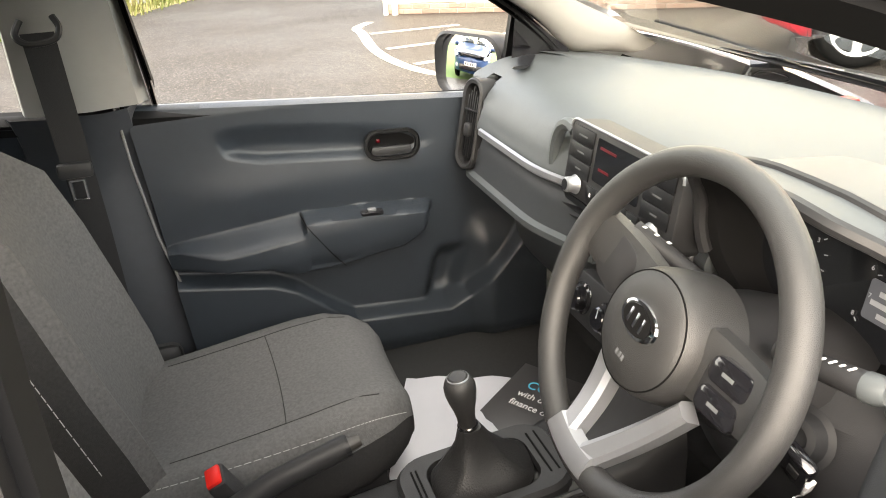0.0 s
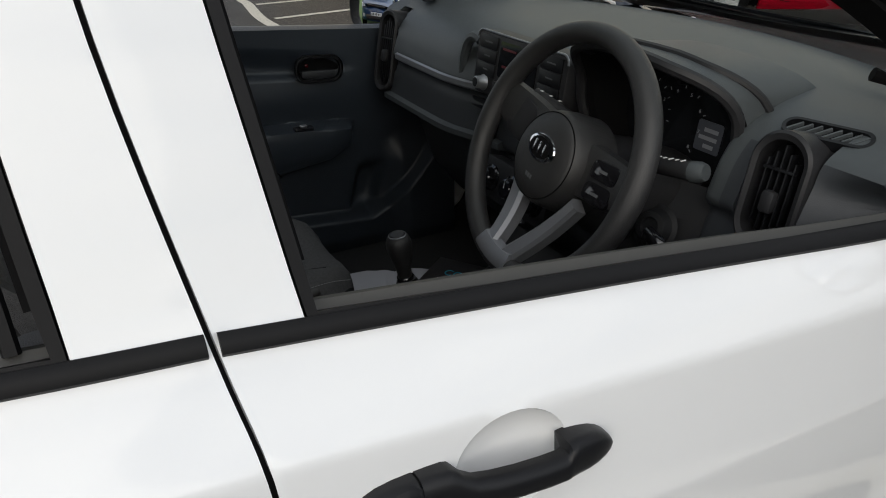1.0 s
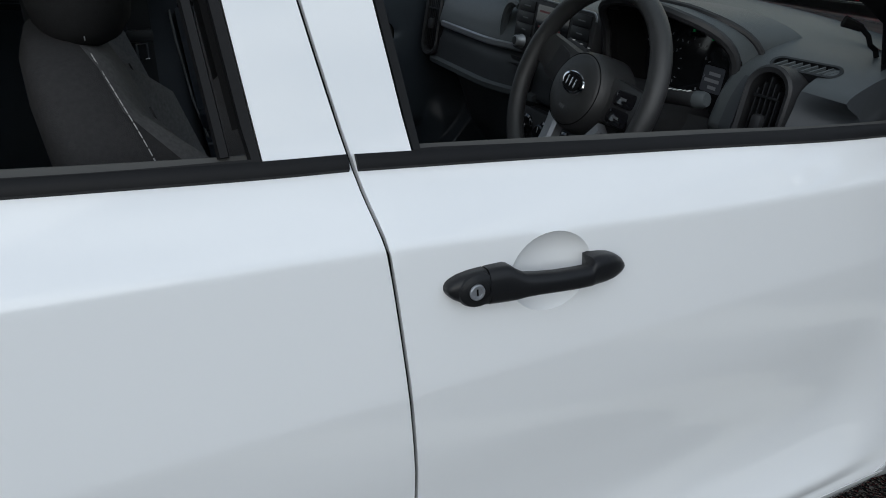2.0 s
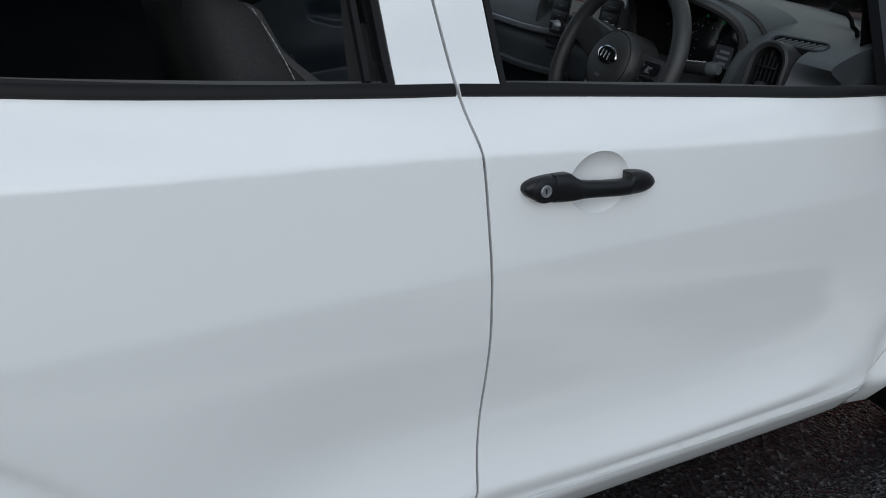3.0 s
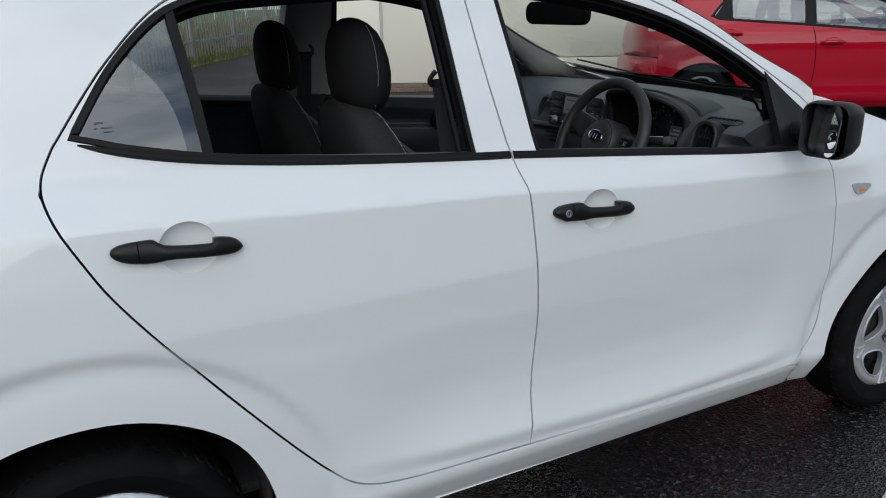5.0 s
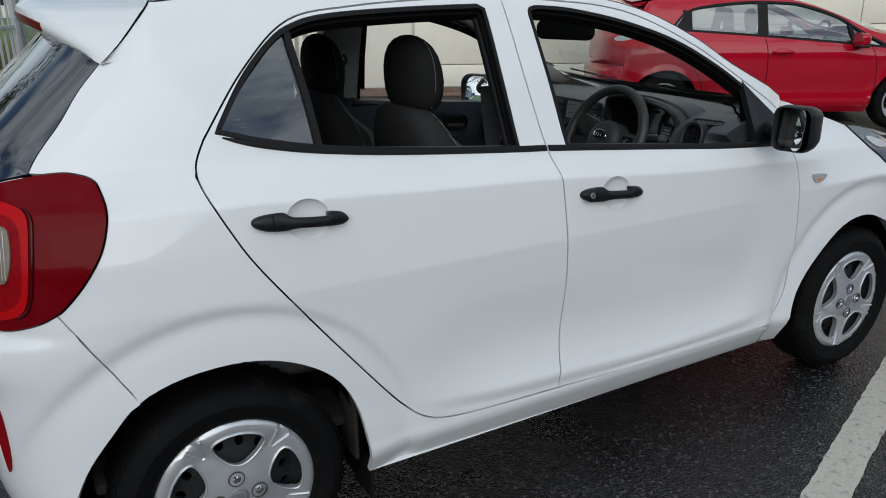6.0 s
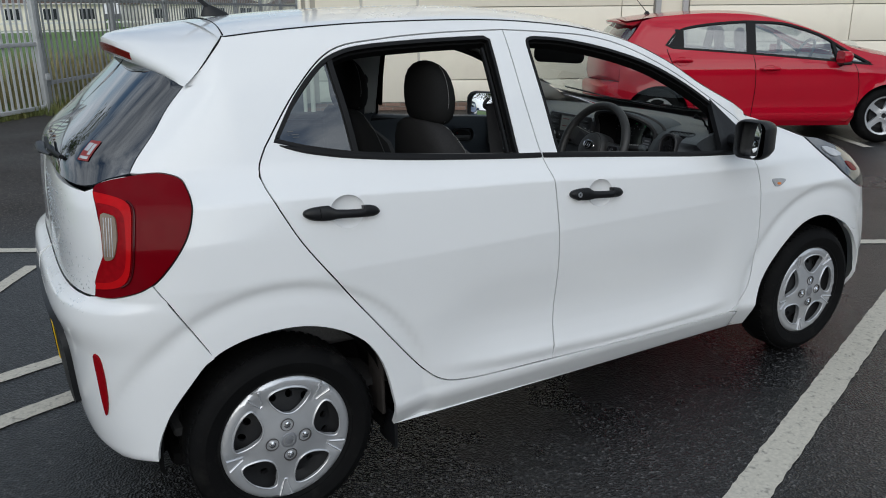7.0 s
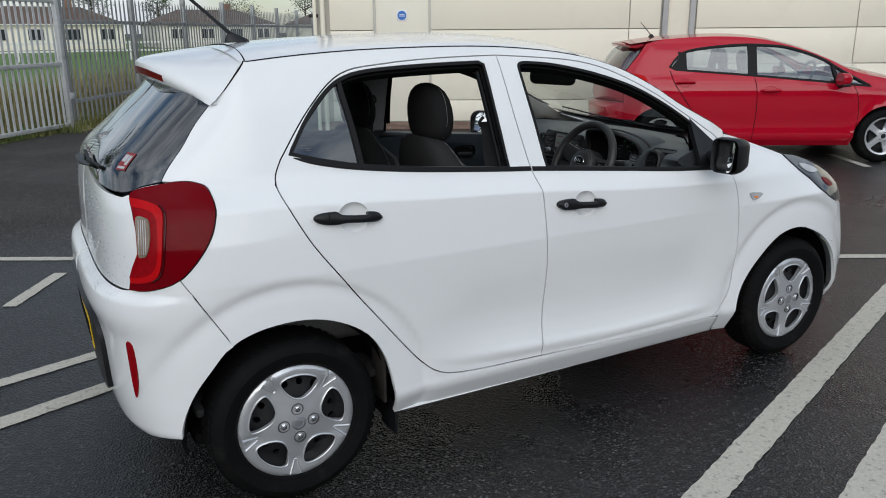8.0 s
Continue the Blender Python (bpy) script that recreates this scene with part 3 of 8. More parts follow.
cols = [0.24, .92, 1.80, 4.86, 5.34, 5.88, 8.35, 12.0, 16.0, 20.0, 25.8]
rows_z = [.13, .46, 1.53, 2.60, 3.80, 5.2]
for a, b in zip(cols, cols[1:]):
    if abs(a - .92) < .01 or abs(a - 5.34) < .01:
        continue
    for z0, z1 in zip(rows_z, rows_z[1:]):
        if a > 5.5 and z0 < 1:
            z0, z1 = (.13, .99) if z0 < .2 else (.99, 1.53)
        wall_piece("panel", ((a + b) / 2, (z0 + z1) / 2, .012), (b - a - .012, z1 - z0 - .012, .028), "cladding")
# fire door with its blue sign
fire_door = wall_piece("fire_door", (1.36, 1.13, .004), (.84, 2.0, .012), "door_paint", .003, "cream steel fire door")
wall_piece("door_frame", (.935, 1.16, .012), (.04, 2.10, .03), "cladding_joint")
wall_piece("door_frame", (1.79, 1.16, .012), (.04, 2.10, .03), "cladding_joint")
wall_piece("panel", (1.36, 3.7, .012), (.86, 3.0, .028), "cladding")
SX, SZ = 1.36, 1.75
sign = wall_piece("safety_sign", (SX, SZ, .013), (.155, .17, .004), "print_white", .001, "white square sign with a blue disc")
part("sign_disc", lathe([(0, .0), (.068, 0), (.068, -.002)], 32, wall_m @ Matrix.Translation((SX, SZ, .018))), "sign_blue", sign)
for k, w in ((.012, .075), (-.010, .09)):
    part("sign_bar", box((SX, SZ + k, .0195), (w, .010, .001), 0, wall_m), "print_white", sign)
# flat downpipes and grey cover strips
for x in (5.405, 5.815):
    wall_piece("cover_strip", (x, 2.6, .03), (.085, 5.2, .06), "strip_grey", .01, "grey metal cover strip")
wall_piece("panel", (5.61, 2.66, .004), (.33, 5.06, .012), "cladding")
for x, w in ((.14, .075), (.02, .06)):
    part("downpipe", tube([wall_m @ Vector((x, y, .06)) for y in (.0, 1.5, 3.2, 5.2)], w / 2, 12), "cladding", wall_north, "cream downpipe at the building's corner")
part("pipe_clip", box((.0, 1.75, .05), (.14, .05, .05), .006, wall_m), "rust_brown", wall_north)
# brick plinth
rnd = random.Random(5)
plinth = part("plinth", box((WALL_L / 2, .06, .006), (WALL_L, .12, .02), 0, wall_m), "mortar", wall_north, "dark brick plinth")
bm = box((0, 0, 0), (.215, .052, .05), .004, None, 1)
me_brick = bpy.data.meshes.new("brick")
bm.to_mesh(me_brick)
bm.free()
me_brick.materials.append(M["brick"])
for r_ in range(2):
    for k in range(60):
        b = new("brick", me_brick)
        b.parent = plinth
        b.matrix_world = wall_m @ Matrix.Translation((.13 + k * .226 + (.113 if r_ % 2 else 0), .028 + r_ * .062, rnd.uniform(-.001, .003)))

# ---- palisade fence and gate ----
FENCE_O, FENCE_DEG = Vector((.16, 10.95, 0)), 57.5


def pale_mesh(h, w=.062):
    """One upright with a slightly folded section and a pointed, split head."""
    rows = []
    sec = ((-.5, 0), (-.28, .16), (0, .05), (.28, .16), (.5, 0), (.28, .10), (0, -.02), (-.28, .10))
    for z, k in ((.08, 1), (h - .10, 1), (h - .03, .55), (h, .15)):
        rows.append([Vector((a * w * k, b * w * k + .002, z)) for a, b in sec])
    bm_ = loft(rows, True, True)
    me = bpy.data.meshes.new("pale")
    bm_.to_mesh(me)
    bm_.free()
    return me


def fence_run(name, o, deg, n_bays, bay, pales, h, mat, label, post_h):
    f = thing(name, label, "fence", Matrix.Translation(o) @ Matrix.Rotation(radians(deg), 4, "Z"), kind="structure")
    me = pale_mesh(h)
    me.materials.append(M[mat])
    total = 0
    for b in range(n_bays):
        part("post", box((b * bay, .05, post_h / 2), (.085, .10, post_h), .006), mat, f)
        for z in (.45, h - .42):
            part("rail", box((b * bay + bay / 2, .02, z), (bay - .06, .04, .06), .004), mat, f)
        for k in range(pales):
            if total > 290:
                break
            p = new("pale", me)
            p.parent = f
            p.matrix_world = f.matrix_world @ Matrix.Translation((b * bay + (k + .5) * bay / pales, -.012, 0))
            total += 1
    return f


fence_run("palisade_fence", FENCE_O, FENCE_DEG, 13, 2.55, 16, 2.12, "fence_grey", "weathered grey steel palisade fence with a grass verge", 2.25)
gate_o = Vector((.10, 10.86, 0))
gate = thing("palisade_gate", "open galvanised steel palisade gate", "gate", Matrix.Translation(gate_o) @ Matrix.Rotation(radians(180 + 48.5), 4, "Z"))
me_g = pale_mesh(2.1, .055)
me_g.materials.append(M["galvanised"])
for x in (.04, 2.2, 4.4):
    part("gate_post", box((x, 0, 1.1), (.075, .075, 2.2), .006), "galvanised", gate)
for z in (.10, 1.05, 2.0):
    part("gate_rail", box((2.2, 0, z), (4.4, .05, .06), .005), "galvanised", gate)
for k in range(36):
    p = new("pale", me_g)
    p.parent = gate
    p.matrix_world = gate.matrix_world @ Matrix.Translation((.13 + k * .12, -.03, .02))
part("gate_latch", box((-.03, .03, .55), (.10, .05, .10), .01), "galvanised", gate)


# ---- verge, field and what lies beyond ----
def blades(name, place, count, hmin, hmax, mat, label, seed, w=.012):
    """Many thin bent blades, joined: place() gives where each one stands."""
    rnd = random.Random(seed)
    vs, fs = [], []
    for _ in range(count):
        x, y, z = place(rnd)
        h = rnd.uniform(hmin, hmax)
        a, lean = rnd.uniform(0, 6.28), rnd.uniform(.1, .6) * h
        dx, dy = math.cos(a), math.sin(a)
        ww = w * rnd.uniform(.6, 1.4)
        o = len(vs)
        vs += [(x - dy * ww, y + dx * ww, z), (x + dy * ww, y - dx * ww, z), (x + dx * lean * .4 + dy * ww * .7, y + dy * lean * .4 - dx * ww * .7, z + h * .6), (x + dx * lean * .4 - dy * ww * .7, y + dy * lean * .4 + dx * ww * .7, z + h * .6), (x + dx * lean, y + dy * lean, z + h)]
        fs += [(o, o + 1, o + 2, o + 3), (o + 3, o + 2, o + 4)]
    me = bpy.data.meshes.new(name)
    me.from_pydata(vs, [], fs)
    me.materials.append(M[mat])
    return tagged(new(name, me), label, "grass", kind="stuff")


F_DIR = Vector((math.cos(radians(FENCE_DEG)), math.sin(radians(FENCE_DEG)), 0))
F_LEFT = Vector((-F_DIR.y, F_DIR.x, 0))


def verge_place(s0, s1, d0, d1, z=.0):
    def f(rnd):
        q = FENCE_O + F_DIR * rnd.uniform(s0, s1) + F_LEFT * rnd.triangular(d0, d1, (d0 + d1) / 2)
        return q.x, q.y, z
    return f


blades("verge_grass", verge_place(-.5, 30, -.42, .5), 9000, .05, .24, "verge_grass", "rough green grass verge along the fence", 1, .010)
blades("dry_grass", verge_place(-6, 32, .25, 2.6), 9000, .35, .95, "dry_grass", "tall dry yellow grass behind the fence", 2, .012)
G_DIR = gate.matrix_world.to_3x3().col[0]


def gate_foot(rnd):
    q = gate_o + G_DIR * rnd.uniform(.05, 4.4) + Vector((rnd.gauss(0, .05), rnd.gauss(.03, .05), 0))
    return q.x, q.y, 0


blades("weeds", gate_foot, 1500, .02, .13, "verge_grass", "low green weeds along the foot of the gate", 6, .008)
bm = bmesh.new()
o = FENCE_O - F_DIR * 60 + F_LEFT * .18
add_loft(bm, [[o + F_DIR * (a * 20) + F_LEFT * (b * 22) + Vector((0, 0, .012 if b else .004)) for b in range(7)] for a in range(14)])
bmesh.ops.recalc_face_normals(bm, faces=bm.faces)
if bm.faces[:][0].normal.z < 0:
    bmesh.ops.reverse_faces(bm, faces=bm.faces)
solid("field", bm, "field_grass", "mown green playing field behind the fence", "field", "structure")
bm = bmesh.new()
o = FENCE_O - F_DIR * .3 + F_LEFT * -.25
add_loft(bm, [[o + F_DIR * a * 3 + F_LEFT * b * .30 + Vector((0, 0, .006 + .03 * (b == 1))) for b in range(3)] for a in range(14)])
solid("verge", bm, "dry_grass", "earth and grass verge under the fence", "verge", "structure")

# white rail round the field
rail_o, rail_d = Vector((-14, 44, 0)), Vector((math.cos(radians(9)), math.sin(radians(9)), 0))
rail = thing("field_rail", "white post and rail fence round the field", "fence", Matrix.Translation(rail_o) @ Matrix.Rotation(radians(9), 4, "Z"), kind="structure")
for z in (.55, 1.0):
    part("rail", box((25, 0, z), (50, .06, .10), .01), "white_rail", rail)
for k in range(26):
    part("post", box((k * 2.0, .05, .55), (.11, .11, 1.1), .01), "white_rail", rail)


def bungalow(x, y, rot, w, d, eaves, ridge, wall_mat, label):
    h = thing("bungalow", label, "house", Matrix.Translation((x, y, 0)) @ Matrix.Rotation(radians(rot), 4, "Z"), group="row of bungalows")
    part("wall", box((0, 0, eaves / 2), (w, d, eaves), .02), wall_mat, h)
    bm = bmesh.new()
    r = [(-w / 2 - .3, -d / 2 - .4, eaves), (w / 2 + .3, -d / 2 - .4, eaves), (w / 2 + .3, d / 2 + .4, eaves), (-w / 2 - .3, d / 2 + .4, eaves), (-w / 2 + d * .38, 0, ridge), (w / 2 - d * .38, 0, ridge)]
    v = [bm.verts.new(q) for q in r]
    for f in ((0, 1, 5, 4), (1, 2, 5), (2, 3, 4, 5), (3, 0, 4), (3, 2, 1, 0)):
        bm.faces.new([v[i] for i in f])
    bmesh.ops.recalc_face_normals(bm, faces=bm.faces)
    roof = part("roof", bm, "roof_tile", h, "brown tiled hipped roof")
    part("chimney", box((w * .18, 0, ridge + .2), (.7, .5, 1.0), .03), "brick", roof)
    for k in range(max(2, int(w / 3.2))):
        xx = -w / 2 + (k + .5) * w / max(2, int(w / 3.2))
        win = part("window", box((xx, -d / 2 - .01, 1.45), (1.5, .08, 1.15), .01), "white_rail", h)
        for sgn in (-1, 1):
            part("pane", box((xx + sgn * .36, -d / 2 - .055, 1.45), (.62, .02, .98), 0), "window_dark", win)
    part("gutter", box((0, -d / 2 - .42, eaves - .02), (w + .5, .10, .10), .02), "white_rail", h)
    return h


for x, y, w, e, r, wm in ((-15, 84, 14, 2.4, 4.1, "render_white"), (3.0, 86, 13, 2.4, 4.15, "render_white"), (20, 90, 13, 2.4, 4.05, "render_pale"), (37, 88, 14, 2.4, 4.2, "render_white"), (54, 96, 13, 2.4, 4.2, "render_white"), (-32, 86, 13, 2.4, 4.1, "render_pale")):
    bungalow(x, y, 8, w, 8, e, r, wm, "low rendered bungalow with a brown tiled roof")


def tree(x, y, h, spread, seed, mat="leaf", leaves=2600, trunk=.16, name="tree", label="broad-leaved tree with a loose green crown", z0=.28):
    """A tapered trunk, limbs, and a crown of many small leaf blades in uneven clumps."""
    rnd = random.Random(seed)
    t = thing(name, label, "tree", Matrix.Translation((x, y, 0)))
    bm = bmesh.new()
    tips = []
    add_tube(bm, [(0, 0, 0), (.05 * h * .2, 0, h * .3), (.0, .03 * h, h * .62), (0, 0, h * .85)], [trunk, trunk * .8, trunk * .45, trunk * .12], 9)
    for k in range(11):
        a, zz = rnd.uniform(0, 6.28), h * rnd.uniform(z0, .75)
        ln = spread * rnd.uniform(.5, .95) * (1.1 - .5 * zz / h)
        e = Vector((math.cos(a) * ln, math.sin(a) * ln, zz + ln * rnd.uniform(.3, .8)))
        add_tube(bm, [(0, 0, zz), (e.x * .5, e.y * .5, zz + (e.z - zz) * .35), e], [trunk * .35, trunk * .22, trunk * .05], 6)
        tips += [e, e * .75 + Vector((0, 0, zz * .25))]
    tips += [Vector((rnd.uniform(-.3, .3) * spread, rnd.uniform(-.3, .3) * spread, h * rnd.uniform(.75, .98))) for _ in range(8)]
    part("trunk", bm, "bark", t)
    vs, fs = [], []
    for k in range(leaves):
        c = tips[rnd.randrange(len(tips))]
        r = spread * .30 * rnd.random() ** .5
        a, b = rnd.uniform(0, 6.28), rnd.uniform(-1.2, 1.57)
        p = c + Vector((math.cos(a) * math.cos(b), math.sin(a) * math.cos(b), math.sin(b) * .8)) * r
        u = Vector((rnd.uniform(-1, 1), rnd.uniform(-1, 1), rnd.uniform(-.6, .6))).normalized()
        w = u.orthogonal().normalized()
        s = h * rnd.uniform(.010, .022)
        o = len(vs)
        vs += [p - u * s, p + w * s * .5, p + u * s, p - w * s * .5]
        fs.append((o, o + 1, o + 2, o + 3))
    me = bpy.data.meshes.new("crown")
    me.from_pydata(vs, [], fs)
    me.materials.append(M[mat])
    cr = new("crown", me)
    cr.parent = t
    return t


# far hedges and trees behind the field and behind the camera, which the panes reflect
rnd = random.Random(11)
for k in range(10):
    tree(-34 + k * 10.5 + rnd.uniform(-2, 2), 108 + rnd.uniform(-3, 5), rnd.uniform(6, 8.5), rnd.uniform(3, 4.2), 20 + k, "leaf_dark", 1300, .2, label="far bare-edged tree behind the houses")
for k, (x, y, h) in enumerate(((-10.5, 3.5, 5.2), (-13, .5, 6.2), (-15, -5, 5.5), (-6.2, 14.5, 7.0))):
    tree(x, y, h, h * .42, 60 + k, "leaf", 2600, .14, label="green tree at the edge of the car park")


# unseen wall added behind the camera for reflections; closes the car park that side
south = bmesh.new()
add_box(south, (2, -17.2, 1.7), (150, .4, 3.4))
solid("reflection_wall", south, "wall_dark", "plain dark unseen wall across the car park, added for reflections", "wall", "structure")

# ---- the white car: body surface ----
# x runs from the rear axle (0) to the front axle (2.4), y = 0 is the car's middle, the driver sits at y < 0
UPPER = dense((.78, .88, .94, 1.0, 1.05, 1.15, 1.25, 1.35, 1.42, 1.5), (.795, .788, .766, .730, .709, .673, .633, .586, .546, .48))
LOWER = dense((.15, .22, .26, .295, .31, .33, .36, .45, .60, .78), (.71, .755, .777, .793, .7955, .793, .792, .789, .792, .795))
SCOOP = dense((.15, .22, .26, .295, .31, .322, .350, .357, .362, .372, .385, .40, .42, .45, .50, .58, .68, .78), (.71, .755, .777, .793, .7955, .7935, .7985, .7990, .7983, .7950, .7902, .7855, .7800, .7745, .7715, .7775, .7890, .795))
# the shoulder, a soft edge that runs along the doors below the windows, and the lower edge of the hollow in the doors
SHOULDER = dense((-.60, .0, .24, .54, .90, 1.35, 1.60, 2.0, 2.6), (1.0, .998, .990, .973, .956, .920, .906, .888, .87))
LOW_EDGE = dense((.50, .70, .97, 1.38, 1.81), (.405, .381, .365, .349, .357))
AXLES = (0.0, 2.4)
HUB_Z = 0.2845
REAR_Z = (.15, .24, .30, .42, .60, .69, .735, .77, .95, 1.04, 1.09, 1.2, 1.34, 1.42)
REAR_X = (-.40, -.465, -.505, -.522, -.532, -.552, -.545, -.505, -.495, -.485, -.472, -.365, -.215, -.15)
FRONT_Z = (.15, .24, .40, .60, .75, .85, .95, 1.1)
FRONT_X = (2.94, 3.02, 3.07, 3.075, 3.035, 2.955, 2.86, 2.80)
X_REAR, X_FRONT = 0.0, 2.5
REAR, FRONT = dense(REAR_Z, REAR_X), dense(FRONT_Z, FRONT_X)


def soft(v, a, b):
    t = min(max((v - a) / (b - a), 0), 1)
    return t * t * (3 - 2 * t)


def half_width(x, z):
    zc = lerp(x, *SHOULDER)
    swell = .50 * (.795 - lerp(zc, *UPPER))
    if z >= zc:
        w = lerp(z, *UPPER) + swell * (1 - soft(z, zc - .03, zc + .10)) / (1 - soft(zc, zc - .03, zc + .10))
    elif z > .78:
        wc = lerp(zc, *UPPER) + swell
        w = wc + (.795 - wc) * (1 - ((z - .78) / (zc - .78)) ** 1.08)
    else:
        w = lerp(z, *LOWER)
        a = soft(x, .42, .80) * (1 - soft(x, 1.70, 1.90))
        if a > 0:
            q = z - (lerp(x, *LOW_EDGE) - .360) * soft(z, .312, .335) * (1 - soft(z, .45, .68))
            w += a * (lerp(q, *SCOOP) - w)
    up = min(max((z - .9) / .5, 0), 1)
    if x < .6:
        w -= .05 * up * ((.6 - x) / .8) ** 2
    if x < .25:
        w -= .03 * ((.25 - x) / .55) ** 2
    if x > 1.6:
        w -= (.012 + .10 * up) * ((x - 1.6) / .9) ** 2
    if x > 1.9 and z > .78:
        w -= min((x - 1.9) / .6, 1.3) * .62 * (z - .78)
    for ax in AXLES:
        d = math.hypot(x - ax, z - HUB_Z)
        if d < .56 and z > .2:
            w += lerp(d, (.34, .37, .42, .452, .468, .490, .500, .56), (.008, .006, -.0005, -.0075, -.0085, -.0010, 0, 0))
    return w


def corner_table(a, b, n):
    th = np.linspace(0, math.pi / 2, 4000)
    x, y = a * np.sin(th) ** (2 / n), b * np.cos(th) ** (2 / n)
    return th, np.concatenate([[0], np.cumsum(np.hypot(np.diff(x), np.diff(y)))])


RT, RS = corner_table(.52, .76, 4.4)
FT, FS = corner_table(.56, .76, 2.6)
MID_REAR, MID_FRONT = -float(RS[-1]), X_FRONT + float(FS[-1])


def body(p, z):
    """The right-hand body skin. p runs along the side (there it is x), and on round the corners to the middle of the tail and nose."""
    if p < X_REAR:
        th = lerp(X_REAR - p, RS, RT)
        n = lerp(z, (1.05, 1.3), (4.4, 2.9))
        a = X_REAR - lerp(z, *REAR)
        x = X_REAR - a * math.sin(th) ** (2 / n)
        return Vector((x, -half_width(x, z) * max(math.cos(th), 0) ** (2 / n), z))
    if p > X_FRONT:
        th = lerp(p - X_FRONT, FS, FT)
        a = lerp(z, *FRONT) - X_FRONT
        n = lerp(z, (.45, .62, .80), (3.2, 2.7, 2.35))
        x = X_FRONT + a * math.sin(th) ** (2 / n)
        return Vector((x, -half_width(x, z) * max(math.cos(th), 0) ** (2 / n), z))
    return Vector((p, -half_width(p, z), z))


def tail_p(x, z):
    """The p at which the tail skin has that x, at height z."""
    n = lerp(z, (1.05, 1.3), (4.4, 2.9))
    u = min(max((X_REAR - x) / (X_REAR - lerp(z, *REAR)), 0), 1)
    return X_REAR - lerp(math.asin(u ** (n / 2)), RT, RS)


def body_off(off):
    """The same skin, moved inwards by off."""
    def f(p, z):
        q = body(p, z)
        a = body(p + .004, z) - body(p - .004, z)
        b = body(p, z + .004) - body(p, z - .004)
        nn = a.cross(b).normalized()
        if nn.dot(q - Vector((1.2 if -.3 < p < 2.9 else (0.3 if p < 0 else 2.2), 0, q.z))) < 0:
            nn = -nn
        return q - nn * off
    return f


OUT = Vector((0, -1, 0))
# outlines, as few control points (p, z) each
ROOF_EDGE = smooth([(-.02, 1.42), (.145, 1.437), (.40, 1.452), (.73, 1.457), (.967, 1.450), (1.215, 1.425), (1.42, 1.378), (1.60, 1.297), (1.75, 1.207), (1.99, 1.092)], 5)
DOOR_TOP_R = smooth([(.031, 1.130), (.147, 1.272), (.277, 1.377), (.445, 1.406), (.666, 1.420), (.897, 1.424)], 6)
DOOR_TOP_F = smooth([(.897, 1.424), (1.076, 1.413), (1.257, 1.395), (1.41, 1.355), (1.589, 1.273), (1.762, 1.168), (1.955, 1.045)], 5)
B_GAP = smooth([(.897, 1.424), (.911, 1.223), (.942, 1.024), (.956, .945), (.967, .800), (.977, .63), (.971, .480), (.957, .318)], 5)
R_GAP = smooth([(.031, 1.130), (.004, 1.076), (.008, 1.025), (.048, .938), (.096, .855), (.200, .714), (.298, .588), (.400, .460), (.456, .397), (.506, .358), (.57, .336), (.69, .326), (.957, .318)], 5)
F_GAP = smooth([(1.955, 1.045), (1.935, .96), (1.944, .91), (1.972, .820), (1.995, .613), (1.987, .445), (1.945, .348), (1.868, .302)], 5)
R_ARCH = smooth([(.349, .224), (.334, .345), (.305, .458), (.247, .548), (.151, .610), (.040, .639), (-.086, .631), (-.186, .591), (-.247, .526), (-.313, .435), (-.364, .326), (-.385, .215)], 4)
F_ARCH = smooth([(2.018, .20), (2.019, .275), (2.045, .402), (2.136, .519), (2.265, .614), (2.408, .634), (2.544, .585), (2.638, .500), (2.702, .375), (2.745, .25), (2.765, .19)], 4)
LAMP_OUT = smooth([(-.330, .811), (-.308, .828), (-.266, .873), (-.226, .930), (-.207, .985), (-.204, 1.030), (-.223, 1.067), (-.278, 1.084), (-.335, 1.083)], 5)
LAMP_IN = smooth([(-.335, 1.083), (-.42, 1.068), (-.462, 1.048), (-.458, 1.0), (-.450, .95), (-.453, .888), (-.470, .850), (-.488, .820), (-.497, .772)], 4)
LAMP_LOW = smooth([(-.497, .772), (-.45, .774), (-.41, .781), (-.362, .795), (-.330, .811)], 4)
DLO_R = smooth([(.058, 1.142), (.137, 1.252), (.217, 1.330), (.283, 1.368), (.38, 1.389), (.593, 1.401), (.815, 1.406)], 5) + smooth([(.836, 1.395), (.840, 1.227), (.853, 1.039)], 4) + smooth([(.83, 1.035), (.70, 1.043), (.531, 1.059), (.291, 1.088), (.145, 1.117)], 4)
DLO_F = [(.976, 1.376), (.978, 1.387), (.985, 1.395)] + smooth([(.998, 1.3985), (1.03, 1.399), (1.144, 1.388), (1.323, 1.352), (1.506, 1.294), (1.664, 1.214), (1.80, 1.125), (1.912, 1.035)], 5) + smooth([(1.925, .990), (1.915, .962), (1.89, .958)], 3) + smooth([(1.773, .957), (1.4, .986), (1.03, 1.021)], 5) + smooth([(1.010, 1.026), (.990, 1.21)], 4)

car = thing("small_hatchback", "small white five-door hatchback, windows open, parked on asphalt", "car", Matrix())


def car_part(name, bm, mat, label="", parent=None, angle=35):
    return part(name, bm, mat, parent or car, label, angle)


BELT_LINE = ((.072, .135, .27, .483, .80, .946, 1.1, 1.4, 1.645, 1.91), (1.131, 1.113, 1.087, 1.062, 1.036, 1.026, 1.013, .987, .966, .951))


